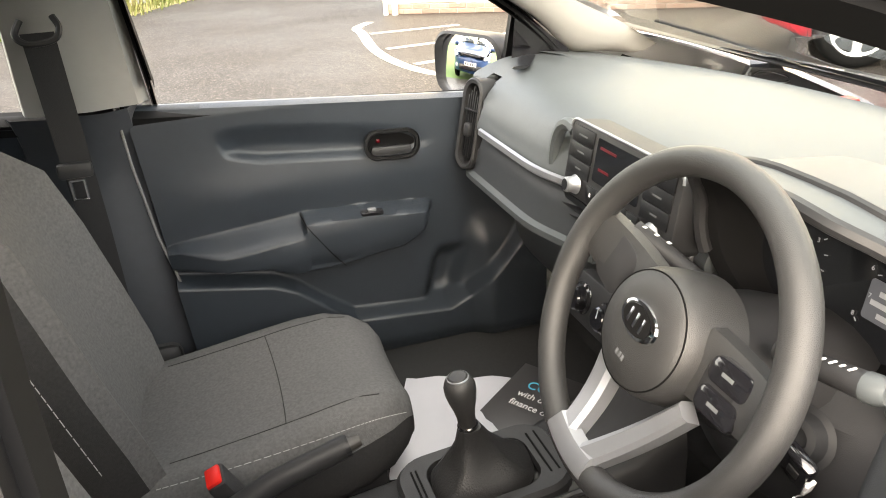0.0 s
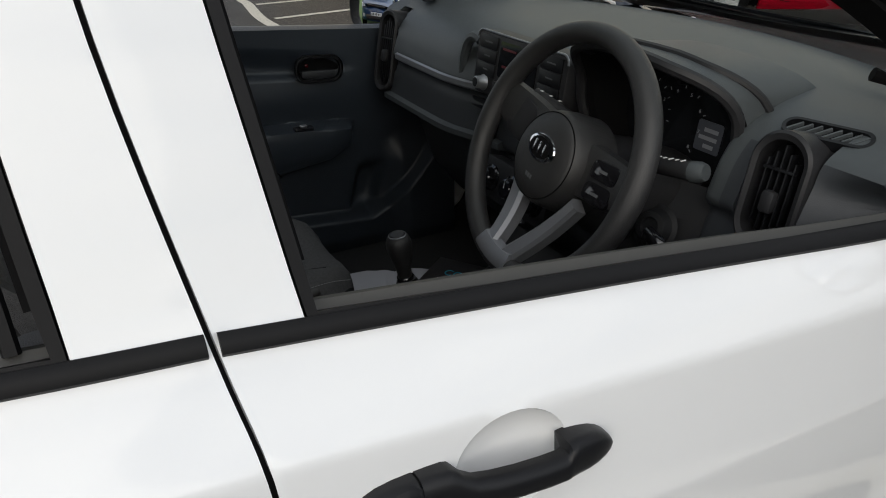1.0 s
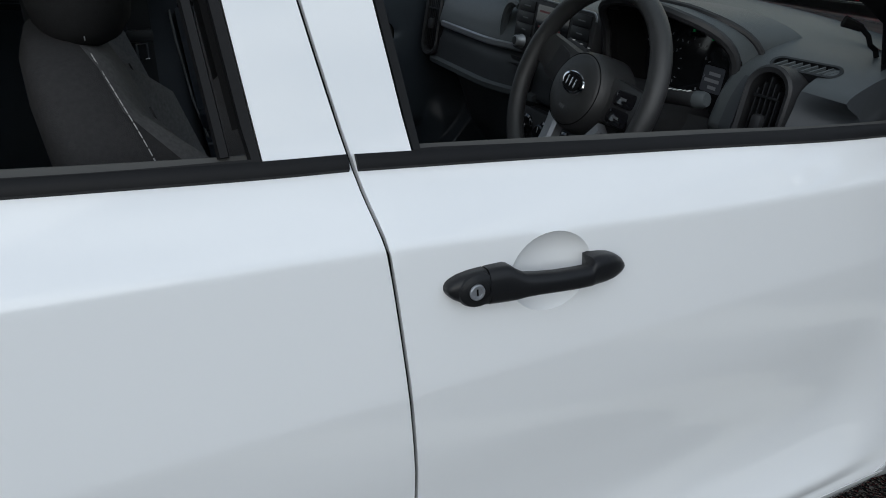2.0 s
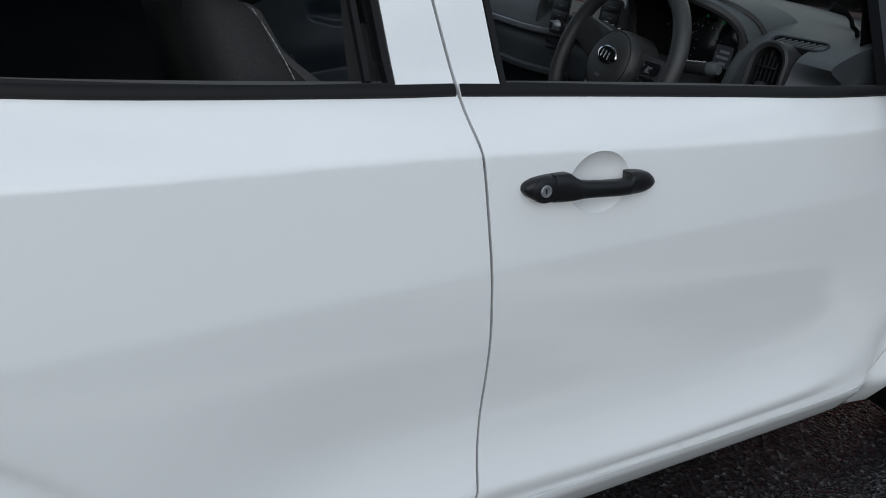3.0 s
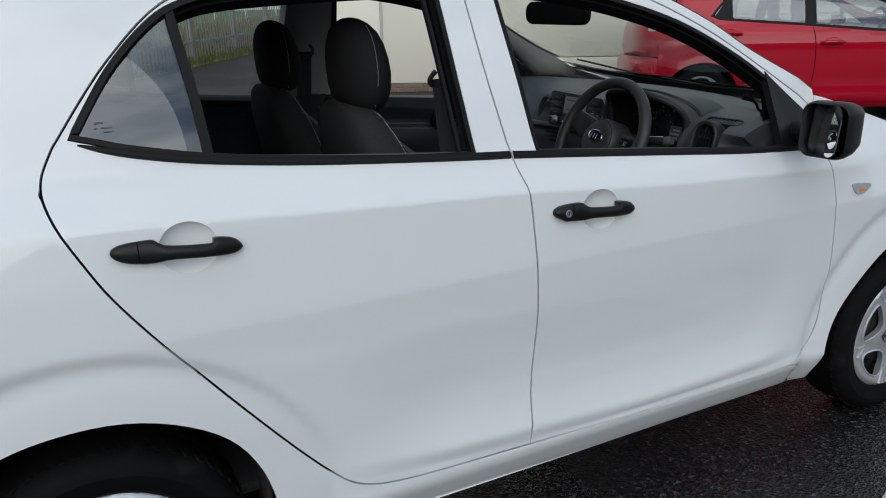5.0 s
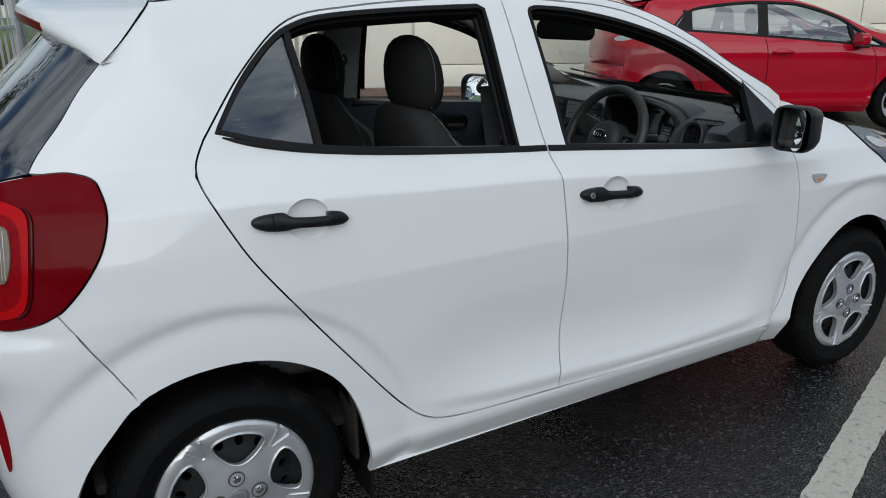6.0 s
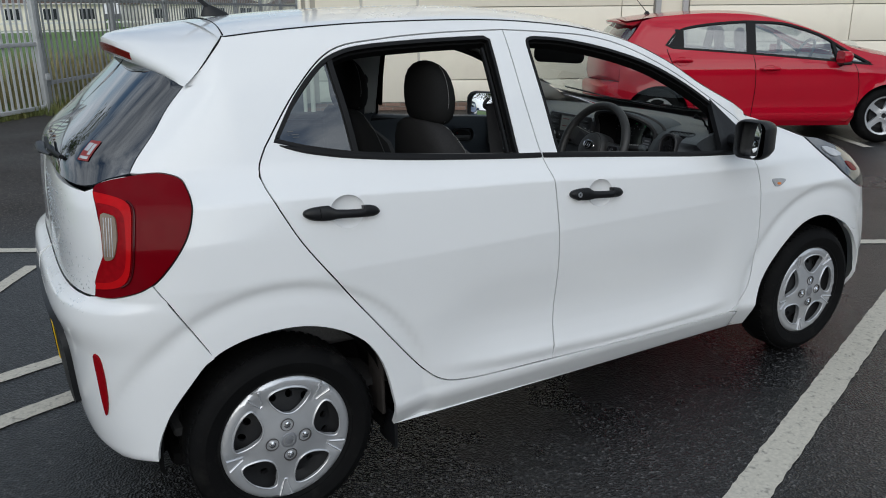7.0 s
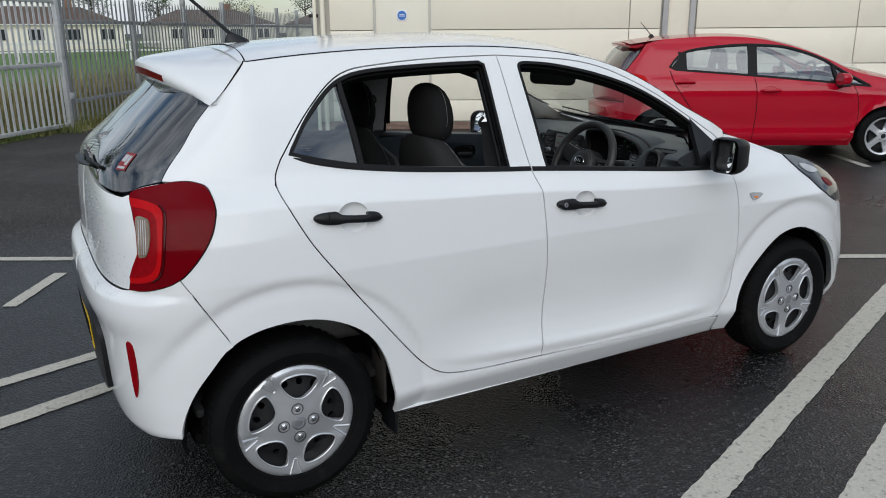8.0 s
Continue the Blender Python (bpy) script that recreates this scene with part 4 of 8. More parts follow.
def sink_belt(bm):
    """The passenger's doors sit a little lower along the foot of their windows."""
    for v in bm.verts:
        d = v.co.z - lerp(v.co.x, *BELT_LINE)
        v.co.z -= .026 * (1 - soft(d, .014, .05)) * (1 - soft(-d, .02, .20))


def two(name, bm, mat, label="", parent=None, angle=35):
    """The part on the driver's side and its twin on the passenger's side."""
    tw = mirrored(bm)
    if name in ("rear_door", "front_door", "belt_moulding", "window_seal"):
        sink_belt(tw)
    a = car_part(name, bm, mat, label, parent, angle)
    car_part(name, tw, mat, label, parent, angle)
    return a


GAP = 0.0022
GLASS_EDGE = smooth([(tail_p(x, z), z) for x, z in ((-.318, 1.085), (-.255, 1.165), (-.193, 1.242), (-.141, 1.296))], 4)
SPOILER_SEAM = smooth([(tail_p(x, z), z) for x, z in ((-.141, 1.296), (-.101, 1.331), (-.057, 1.379), (-.021, 1.423))], 4)
BUMPER_SEAM = [(tail_p(-.186 - .128 * i / 8, .591 + .219 * i / 8), .591 + .219 * i / 8) for i in range(9)]
side_outline = [(1.93, .205), (1.2, .212), (.349, .224)] + R_ARCH[1:29] + BUMPER_SEAM[1:] + LAMP_OUT[1:] \
    + GLASS_EDGE + SPOILER_SEAM[1:] \
    + ROOF_EDGE[1:] + [(1.985, 1.07), (1.955, 1.045)] + DOOR_TOP_F[::-1][1:] + DOOR_TOP_R[::-1][1:] + R_GAP[1:] + smooth([(.957, .318), (1.4, .306), (1.868, .302)], 5)[1:] + [(1.915, .29)]
two("body_side", patch(body, inset(side_outline, GAP), step=(.016, .008), depth=.014, outward=OUT), "white_paint")
DISHES = {"rear_door": (.224, .945), "front_door": (1.146, .888)}


def dish_outline(hx, hz, k=1.0):
    return [(hx + .053 * k * math.cos(q), hz + .047 * k * math.sin(q)) for q in (2 * math.pi * i / 40 for i in range(40))]


def finger_dish(hx, hz):
    """The bowl pressed into the door behind a handle."""
    rows = []
    for k, d in ((1.0, 0), (.985, .0012), (.96, .0035), (.90, .0072), (.8, .0110), (.65, .0150), (.45, .0180), (.2, .0195), (.001, .020)):
        row = []
        for p, z in dish_outline(hx, hz, k):
            q = body(p, z)
            q.y += d
            row.append(q)
        rows.append(row)
    bm = loft(rows, True)
    bm.normal_update()
    if sum(f.normal.y for f in bm.faces) > 0:
        bmesh.ops.reverse_faces(bm, faces=bm.faces)
    return bm


for nm, outline, dlo in (("rear_door", R_GAP[::-1] + DOOR_TOP_R[1:] + B_GAP[1:-1], DLO_R), ("front_door", B_GAP[::-1] + DOOR_TOP_F[1:] + F_GAP[1:] + smooth([(1.868, .302), (1.4, .306), (.957, .318)], 5)[1:-1], DLO_F)):
    dish = DISHES[nm]
    bm = patch(body, inset(outline, GAP), [inset(dlo, -.002), dish_outline(*dish)], step=(.022, .006), depth=.014, outward=OUT)
    door = two(nm, bm, "white_paint", "white painted steel door panel")
    two("finger_dish", finger_dish(*dish), "white_paint", parent=door)
# dark seams behind the shut lines
for line in (R_GAP, B_GAP, F_GAP, DOOR_TOP_R, DOOR_TOP_F, smooth([(.957, .318), (1.868, .302)], 12), BUMPER_SEAM):
    pts = np.array([[q[0], q[1]] for q in line])
    tang = np.gradient(pts, axis=0)
    tang /= np.linalg.norm(tang, axis=1, keepdims=True)
    nr = np.stack([-tang[:, 1], tang[:, 0]], 1)
    f = body_off(.0085)
    bm = loft([[f(*(q + m_ * k)) for k in (-.018, 0, .018)] for q, m_ in zip(pts, nr)])
    two("door_seal", bm, "gap_black")

# wing, front bumper, bonnet edge
HOOD_EDGE = smooth([(1.99, 1.078), (2.10, 1.052), (2.28, .998), (2.40, .955)], 5)
HEAD_LOW = smooth([(2.40, .955), (2.438, .890), (2.52, .828), (2.592, .775), (2.72, .718), (2.90, .690)], 5)
wing_outline = F_GAP[::-1] + [(1.985, 1.07)] + HOOD_EDGE + HEAD_LOW[1:20] + smooth([(2.728, .715), (2.730, .66), (2.70, .60), (2.655, .525)], 3) + F_ARCH[::-1][14:] + [(1.94, .205), (1.925, .29)]
two("front_wing", patch(body, inset(wing_outline, GAP), step=(.018, .008), depth=.014, outward=OUT), "white_paint", "white painted front wing")
bump_f = smooth([(2.655, .525), (2.70, .60), (2.730, .66), (2.728, .715)], 3) + HEAD_LOW[21:] + [(3.0, .70), (3.2, .69), (MID_FRONT, .69), (MID_FRONT, .23), (3.1, .20), (2.775, .19)] + F_ARCH[::-1][1:16]
car_part("front_bumper", both(patch(body, inset(bump_f, GAP * .5), step=.04, depth=.014, outward=Vector((.5, -1, 0)))), "white_paint", "white painted front bumper")
head = HEAD_LOW + smooth([(2.90, .69), (2.93, .74), (2.88, .80), (2.75, .862), (2.6, .915), (2.46, .948)], 4)[1:-1]
two("headlamp", patch(body_off(-.004), inset(head, .004), step=.03, depth=.02, outward=Vector((.5, -1, 0))), "lamp_grey", "smoked grey headlamp with a chrome and red-lit inside")
two("indicator_lens", patch(body_off(-.007), smooth([(2.63, .838), (2.70, .822), (2.71, .796), (2.65, .800)], 3, True), step=.02, depth=.006, outward=Vector((.5, -1, 0))), "red_lens", "reddish indicator in the headlamp")
two("lamp_reflector", patch(body_off(-.007), smooth([(2.47, .908), (2.60, .884), (2.62, .864), (2.50, .872)], 3, True), step=.02, depth=.006, outward=Vector((.5, -1, 0))), "clear_lens", "bright reflector in the headlamp")
hb = bmesh.new()
add_box(hb, (2.70, -.64, .80), (.09, .05, .05), .012)
two("indicator_bulb", hb, "red_plastic", "reddish indicator inside the headlamp")


def hood(x, t):
    """Bonnet skin; t from -1 to 1 across it."""
    z = lerp(x, (1.99, 2.10, 2.28, 2.46, 2.62, 2.78, 2.92), (1.070, 1.045, .995, .938, .905, .855, .775))
    w = half_width(min(x, 2.5), z) - .006 - max(0, x - 2.5) * .45
    return Vector((x + .14 * (1 - t * t), t * w, z + .003 - .014 * (1 - abs(t) ** 2.6)))


car_part("bonnet", loft([[hood(2.02 + .90 * i / 18, -1 + 2 * j / 16) for j in range(17)] for i in range(19)]), "white_paint", "white painted bonnet")


# rear bumper, tailgate, lamps
bump_r = BUMPER_SEAM + LAMP_LOW[::-1] + smooth([(-.53, .766), (-.60, .765), (-.75, .766), (-1.0, .766), (MID_REAR, .766)], 4) + [(MID_REAR, .265), (-.9, .265), (-.5, .278)] + [q for q in R_ARCH[::-1][:16] if q[1] > .283]
car_part("rear_bumper", both(patch(body, inset(bump_r, GAP * .5), step=(.016, .007), depth=.014, outward=Vector((-.6, -1, 0)))), "white_paint", "white painted rear bumper, wet on top")
gate = LAMP_IN[1:] + smooth([(-.53, .770), (-.60, .769), (-.75, .770), (-1.0, .770), (MID_REAR, .770)], 4) + smooth([(MID_REAR, 1.085), (-.95, 1.075), (-.7, 1.05), (-.50, 1.04)], 4)

car_part("tailgate", both(patch(body, inset(gate, GAP * .5), step=(.024, .008), depth=.014, outward=Vector((-1, -.3, 0)))), "white_paint", "white tailgate beaded with rain")
glass_r = GLASS_EDGE + smooth([(-.46, 1.322), (-.65, 1.342), (-.9, 1.348), (MID_REAR, 1.35)], 4) + smooth([(MID_REAR, 1.088), (-.95, 1.078), (-.7, 1.060), (-.50, 1.052), (-.42, 1.072)], 4)
car_part("rear_window", both(patch(body, inset(glass_r, .001), step=.015, depth=0, outward=Vector((-1, -.4, .5)))), "glass_rear", "dark tinted curved rear window")
# dark ceramic band inside the rear window
band = patch(body_off(.004), glass_r, [inset(smooth([(-.57, 1.105), (-.555, 1.17), (-.545, 1.25), (-.545, 1.305)], 4) + smooth([(-.65, 1.320), (MID_REAR + .003, 1.325)], 3) + [(MID_REAR + .003, 1.125), (-.8, 1.112)], 0)], step=.03, depth=0, outward=Vector((-1, -.4, .5)))
car_part("ceramic_band", both(band), "gloss_black", "black printed border of the rear window")


SPOILER_MID = ((.03, 1.467), (-.10, 1.453), (-.222, 1.434), (-.252, 1.426), (-.266, 1.414), (-.269, 1.394), (-.260, 1.370), (-.238, 1.354), (-.213, 1.346), (-.12, 1.37))
SPOILER_END = ((-.018, 1.4245), (-.044, 1.396), (-.075, 1.361), (-.100, 1.334), (-.116, 1.319), (-.127, 1.309), (-.134, 1.302), (-.139, 1.298), (-.143, 1.294), (-.10, 1.30))


def spoiler_row(t):
    """One rib of the roof spoiler from the roof edge to its tail and back under it; t from -1 to 1 across."""
    k = abs(t) ** 1.9
    row = []
    for j, ((xa, za), (xb, zb)) in enumerate(zip(SPOILER_MID, SPOILER_END)):
        x, z = xa + (xb - xa) * k, za + (zb - za) * k
        row.append(Vector((x, t * (half_width(xb, zb) + .001) * (.978 if j < 6 else .965), z)))
    return row


car_part("roof_spoiler", loft([spoiler_row(-1 + 2 * i / 32) for i in range(33)], cap=False), "white_paint", "white roof spoiler over the rear window")
light_rows = []
for i in range(15):
    r = spoiler_row(-.50 + i / 14)
    light_rows.append([r[4] * .25 + r[5] * .75 + Vector((.012, 0, 0)), r[4] * .25 + r[5] * .75 + Vector((-.0035, 0, 0)), r[5] * .2 + r[6] * .8 + Vector((-.0035, 0, 0)), r[5] * .2 + r[6] * .8 + Vector((.012, 0, 0))])
car_part("brake_light", loft(light_rows, True, True), "red_lens", "dark red high brake light")
car_part("spoiler_seam", tube([Vector(q) + Vector((.004, 0, .0016)) for q in [spoiler_row(-1 + 2 * i / 40)[0] for i in range(41)]], .0022, 6), "gap_black", "thin dark joint between roof and spoiler")
car_part("spoiler_side_seam", tube([body_off(-.0005)(q[0] + .002, q[1]) for q in SPOILER_SEAM], .0022, 6), "gap_black")
# tail lamps
lamp = LAMP_OUT + LAMP_IN[1:] + LAMP_LOW[1:-1]
two("tail_lamp", patch(body_off(-.006), inset(lamp, .0025), step=.022, depth=.03, outward=Vector((-.6, -1, 0))), "red_lens", "deep red wrap-round tail lamp")


def on_tail(pts):
    return [(tail_p(x, z), z) for x, z in pts]


GUIDE_OUT = smooth(on_tail([(-.404, 1.040), (-.372, 1.034), (-.343, 1.022), (-.333, 1.002), (-.338, .96), (-.347, .905), (-.357, .850), (-.372, .818), (-.400, .803), (-.432, .796)]), 4)
GUIDE_IN = smooth(on_tail([(-.402, 1.016), (-.374, 1.011), (-.354, .999), (-.350, .978), (-.355, .925), (-.365, .862), (-.380, .834), (-.402, .820), (-.430, .813)]), 4)
two("lamp_bowl", patch(body_off(-.0075), GUIDE_OUT + on_tail([(-.434, .812), (-.424, .845), (-.408, .888), (-.404, .95), (-.404, 1.02)]), step=.02, depth=.003, outward=Vector((-.6, -1, 0))), "red_lens_mid", "red inner bowl of the tail lamp")
two("lamp_guide", patch(body_off(-.0095), GUIDE_OUT + GUIDE_IN[::-1], step=.012, depth=.004, outward=Vector((-.6, -1, 0))), "red_lens_bright", "bright red light guide")
clear = smooth(on_tail([(-.396, .992), (-.372, .990), (-.368, .972), (-.372, .93), (-.384, .888), (-.396, .878), (-.404, .884), (-.401, .94)]), 3, True)
two("reversing_light", patch(body_off(-.0115), clear, step=.02, depth=.005, outward=Vector((-.6, -1, 0))), "amber_lens", "pale clear reversing light with ribs")
for k in range(4):
    two("lens_rib", tube([body_off(-.0118)(tail_p(-.3755 - .0052 * k - .13 * (.985 - z) * .8, z), z) for z in (.888, .92, .96, .985)], .0012, 5), "clear_lens")
two("lamp_edge", tube([body_off(-.0078)(q[0] + .007, q[1]) for q in GUIDE_OUT[8:-6]], .0030, 6), "red_lens_dark", "dark red edge beside the light guide")
refl = smooth(on_tail([(-.468, .602), (-.456, .600), (-.450, .53), (-.451, .46), (-.457, .418), (-.461, .44), (-.465, .52)]), 3, True)
two("rear_reflector", patch(body_off(-.005), refl, step=.02, depth=.012, outward=Vector((-.6, -1, 0))), "red_lens_mid", "narrow red bumper reflector")
# black plate recess with the number plate
rec = smooth([(MID_REAR, .650), (MID_REAR + .26, .648), (MID_REAR + .37, .632), (MID_REAR + .430, .585), (MID_REAR + .444, .50), (MID_REAR + .436, .415), (MID_REAR + .41, .378), (MID_REAR + .2, .366), (MID_REAR, .362)], 5)
car_part("bumper_insert", both(patch(body_off(-.016), rec, step=.03, depth=.022, outward=Vector((-1, -.2, 0)))), "black_trim", "black plastic bumper insert round the number plate")
def on_rear(a0, a1, z0, z1, off):
    """A thin bent strip on the bumper, a0 to a1 from the car's middle."""
    return patch(body_off(off), [(MID_REAR + a0, z0), (MID_REAR + a1, z0), (MID_REAR + a1, z1), (MID_REAR + a0, z1)], step=.02, depth=.003, outward=Vector((-1, -.2, 0)))


number_plate = car_part("number_plate", both(on_rear(0, .270, .470, .582, -.0200)), "plate_yellow", "yellow rear number plate")
for a in (.030, .094, .158, .222):
    two("plate_bar", on_rear(a - .021, a + .021, .488, .564, -.0216), "gap_black", parent=number_plate)
badge_bm = lathe([(0, .003), (.030, .003), (.036, 0)], 24, plane_basis((-.472, 0, .955), (0, -1, 0), (0, .0, 1)) @ Matrix.Diagonal((1.55, .85, 1, 1)))
car_part("tailgate_badge", badge_bm, "gloss_black", "black oval badge on the tailgate")
# wiper
wiper_base = car_part("rear_wiper", tube([(-.478, .02, 1.085), (-.492, -.02, 1.096), (-.494, -.10, 1.088), (-.478, -.26, 1.098)], [.014, .016, .012, .006], 8, flat=.7), "black_trim", "black rear wiper")
car_part("wiper_blade", tube([(-.475, -.05, 1.118), (-.478, -.2, 1.107), (-.458, -.36, 1.105)], .006, 6), "rubber", parent=wiper_base)
# paper label inside the rear window
def sticker(p0, p1, z0, z1, off):
    return loft([[body_off(off)(p0 + (p1 - p0) * i / 4, z0 + (z1 - z0) * j / 4) for i in range(5)] for j in range(5)])


mid_p = tail_p(-.395, 1.13)
outer_label = car_part("pane_label", sticker(mid_p - .027, mid_p + .027, 1.108, 1.154, -.002), "label_red", "small red and white label on the rear window")
for a0, a1, z0, z1 in ((-.021, .002, 1.130, 1.148), (.006, .021, 1.122, 1.147), (-.020, .020, 1.112, 1.118)):
    car_part("label_print", sticker(mid_p + a0, mid_p + a1, z0, z1, -.003), "clear_lens", parent=outer_label)
lab = car_part("window_label", slab([(-.045, -.055), (.045, -.055), (.045, .055), (-.045, .055)], plane_basis((-.325, -.30, 1.16), (.0, -1, 0), (.75, 0, .66)), .001), "label_red", "red and white paper label behind the rear window")
for a, b, w, h in ((0, .030, .07, .022), (.012, -.006, .045, .02), (-.02, -.034, .035, .02)):
    car_part("label_print", slab([(-w / 2 + a, -h / 2 + b), (w / 2 + a, -h / 2 + b), (w / 2 + a, h / 2 + b), (-w / 2 + a, h / 2 + b)], plane_basis((-.328, -.30, 1.163), (.0, -1, 0), (.75, 0, .66)), .0005), "print_white", parent=lab)


# roof and windscreen: one crowned sheet between the two roof edges
EDGE_X = [q[0] for q in ROOF_EDGE]
EDGE_Z = [q[1] for q in ROOF_EDGE]


def crown(x, t, drop=0.0):
    z = lerp(x, EDGE_X + [2.10, 2.3], EDGE_Z + [1.025, .930])
    w = half_width(x, z)
    c = lerp(x, (-.02, .6, 1.3, 1.75, 2.2), (.040, .045, .060, .060, .045))
    return Vector((x, t * w, z + c * (1 - abs(t) ** 2.4) - drop))


car_part("roof", loft([[crown(-.03 + 1.33 * i / 26, (-1 + 2 * j / 28)) - Vector((0, 0, .0 if 0 < j < 28 else .003)) for j in range(29)] for i in range(27)]), "white_paint", "white roof with rain drops")
for s in (-1, 1):
    car_part("roof_ditch", tube([crown(-.02 + 1.3 * i / 14, s * .985) + Vector((0, 0, -.0015)) for i in range(15)], .0026, 6), "rubber", "black roof ditch strip")


def screen_patch(t0, t1, xa, xb, off=0.0):
    return loft([[crown(xa + (xb - .19 * (abs(t0 + (t1 - t0) * j / 20)) ** 2.0 - xa) * i / 16, t0 + (t1 - t0) * j / 20, off) for j in range(21)] for i in range(17)])


wind = car_part("windscreen", screen_patch(-.90, .90, 1.295, 2.19), "glass_screen", "clear windscreen with faint reflections")
wind.visible_shadow = False
two("a_pillar", loft([[crown(1.27 + .72 * i / 14, -1 + .11 * j / 3) + Vector((0, 0, .001)) for j in range(4)] for i in range(15)]), "white_paint", "white painted windscreen pillar")
car_part("windscreen_edge", loft([[crown(1.27 + .035 * k, -.9 + 1.8 * j / 20, .006) for j in range(21)] for k in range(2)]), "gloss_black")
cowl_rows = []
for j in range(25):
    t = -.93 + 1.86 * j / 24
    x = 2.185 - .19 * t * t
    q = crown(x, t)
    cowl_rows.append([q + Vector(d) for d in ((-.03, 0, .006), (.0, 0, .004), (.04, 0, -.012), (.08, 0, -.03), (.16, 0, -.05))])
car_part("cowl", loft(cowl_rows), "black_trim", "black plastic cowl below the windscreen")
for y0, y1 in ((-.45, .15), (.0, .56)):
    pts = [crown(2.172 - .19 * (y / .66) ** 2 - .006 * k, y / .66) + Vector((.072, 0, -.018)) for k, y in enumerate(y0 + (y1 - y0) * i / 8 for i in range(9))]
    car_part("wiper", tube(pts, .0038, 6), "black_trim", "black windscreen wiper")
# aerial
aer = car_part("roof_aerial", loft([[Vector((.097 + a * .050 * s - .03 * (1 - s), b * .020 * s, 1.474 + h)) for a, b in circle(0, 0, 1, 14)] for s, h in ((1, 0), (.85, .012), (.45, .028), (.2, .036))], True, True), "black_trim", "black roof aerial with a leaning mast")
car_part("mast", tube([(.072, 0, 1.506), (.010, 0, 1.562), (-.070, 0, 1.634), (-.140, 0, 1.698)], [.008, .0065, .006, .007], 8), "black_trim", parent=aer)

# ---- window surrounds ----
for dlo, w, nm in ((DLO_R, .010, "window_seal"), (DLO_F, .009, "window_seal")):
    two(nm, patch(body_off(-.001), dlo, [inset(dlo, w)], step=.03, depth=.02, outward=OUT), "rubber", "black rubber window surround")
    channel = patch(body_off(.016), inset(dlo, .006), [inset(dlo, w + .006)], step=.03, depth=.035, outward=OUT)
    bmesh.ops.delete(channel, geom=[v for v in channel.verts if v.co.z < lerp(v.co.x, (.07, .27, .80, 1.4, 1.91), (1.155, 1.115, 1.062, 1.012, .975)) or v.co.x < .262], context="VERTS")
    two("window_channel", channel, "gap_black", "black window channel")
# belt mouldings
BELT_R = smooth([(.072, 1.131), (.135, 1.113), (.27, 1.087), (.483, 1.062), (.80, 1.036), (.937, 1.027)], 5)
BELT_F = smooth([(.946, 1.026), (1.1, 1.013), (1.4, .987), (1.645, .966), (1.91, .951)], 5)
for line in (BELT_R, BELT_F):
    rows = []
    for n_, q in enumerate(line):
        x, z = q[0], q[1]
        thin = min(1, (n_ + 1.5) / 7) if line is BELT_R else 1
        rows.append([body_off(o if o > 0 else o * thin)(x, z + d * thin) for o, d in ((.012, .009), (-.003, .0085), (-.006, .005), (-.0068, -.001), (-.005, -.0055), (.002, -.0075), (.02, -.007), (.02, .009))])
    two("belt_moulding", loft(rows, True, True), "rubber", "black belt moulding under the window")
    lip = loft([[body_off(o)(q[0], q[1] + d) for o, d in ((.016, .008), (.021, .017), (.032, .018), (.046, .013), (.050, -.004), (.016, -.004))] for q in line], True, True)
    lip_far = mirrored(lip)
    bmesh.ops.translate(lip_far, verts=lip_far.verts, vec=(0, 0, -.026))
    car_part("belt_seal", lip, "inner_lip", "grey inner window lip")
    car_part("belt_seal", lip_far, "rubber", "black inner window lip")
# rear quarter pane with its upright bar
qp = smooth([(.066, 1.143), (.140, 1.246), (.219, 1.323), (.262, 1.346)], 4) + smooth([(.266, 1.312), (.279, 1.202), (.288, 1.094)], 3) + smooth([(.250, 1.101), (.150, 1.122), (.080, 1.138)], 3)
pane = two("quarter_window", patch(body_off(.010), qp, step=.03, depth=.004, outward=OUT), "glass_quarter", "fixed tinted quarter window")
bar_line = smooth([(.293, 1.086), (.284, 1.202), (.271, 1.312), (.268, 1.358)], 5)
two("quarter_bar", loft([[body_off(o)(q[0] + d, q[1]) for d, o in ((-.010, .012), (-.008, .001), (.008, .001), (.011, .010), (.011, .03), (-.010, .03))] for q in bar_line], True, True), "rubber", "black bar beside the quarter window")
two("run_channel", loft([[body_off(o)(q[0] + d, q[1]) for d, o in ((-.006, .02), (-.004, .012), (.004, .012), (.006, .02))] for q in smooth([(.806, 1.375), (.812, 1.22), (.822, 1.05)], 5)], True, True), "rubber", "edge of the window channel")
# etched marks on the quarter pane
for k, (x, z, w, h) in enumerate(((.112, 1.168, .016, .003), (.124, 1.159, .020, .002), (.126, 1.152, .018, .002), (.106, 1.159, .005, .002))):
    bm = loft([[body_off(.0085)(x + a, z + b) for a in (-w / 2, w / 2)] for b in (-h / 2, h / 2)])
    two("pane_mark", bm, "grey_print")
# mirror sail
sail = smooth([(1.772, 1.155), (1.80, 1.128), (1.912, 1.034)], 4) + smooth([(1.925, .990), (1.915, .964)], 2) + [(1.80, .962), (1.776, .966)]
two("mirror_sail", patch(body_off(-.003), sail, step=.03, depth=.02, outward=OUT), "black_trim", "black triangular mirror base")


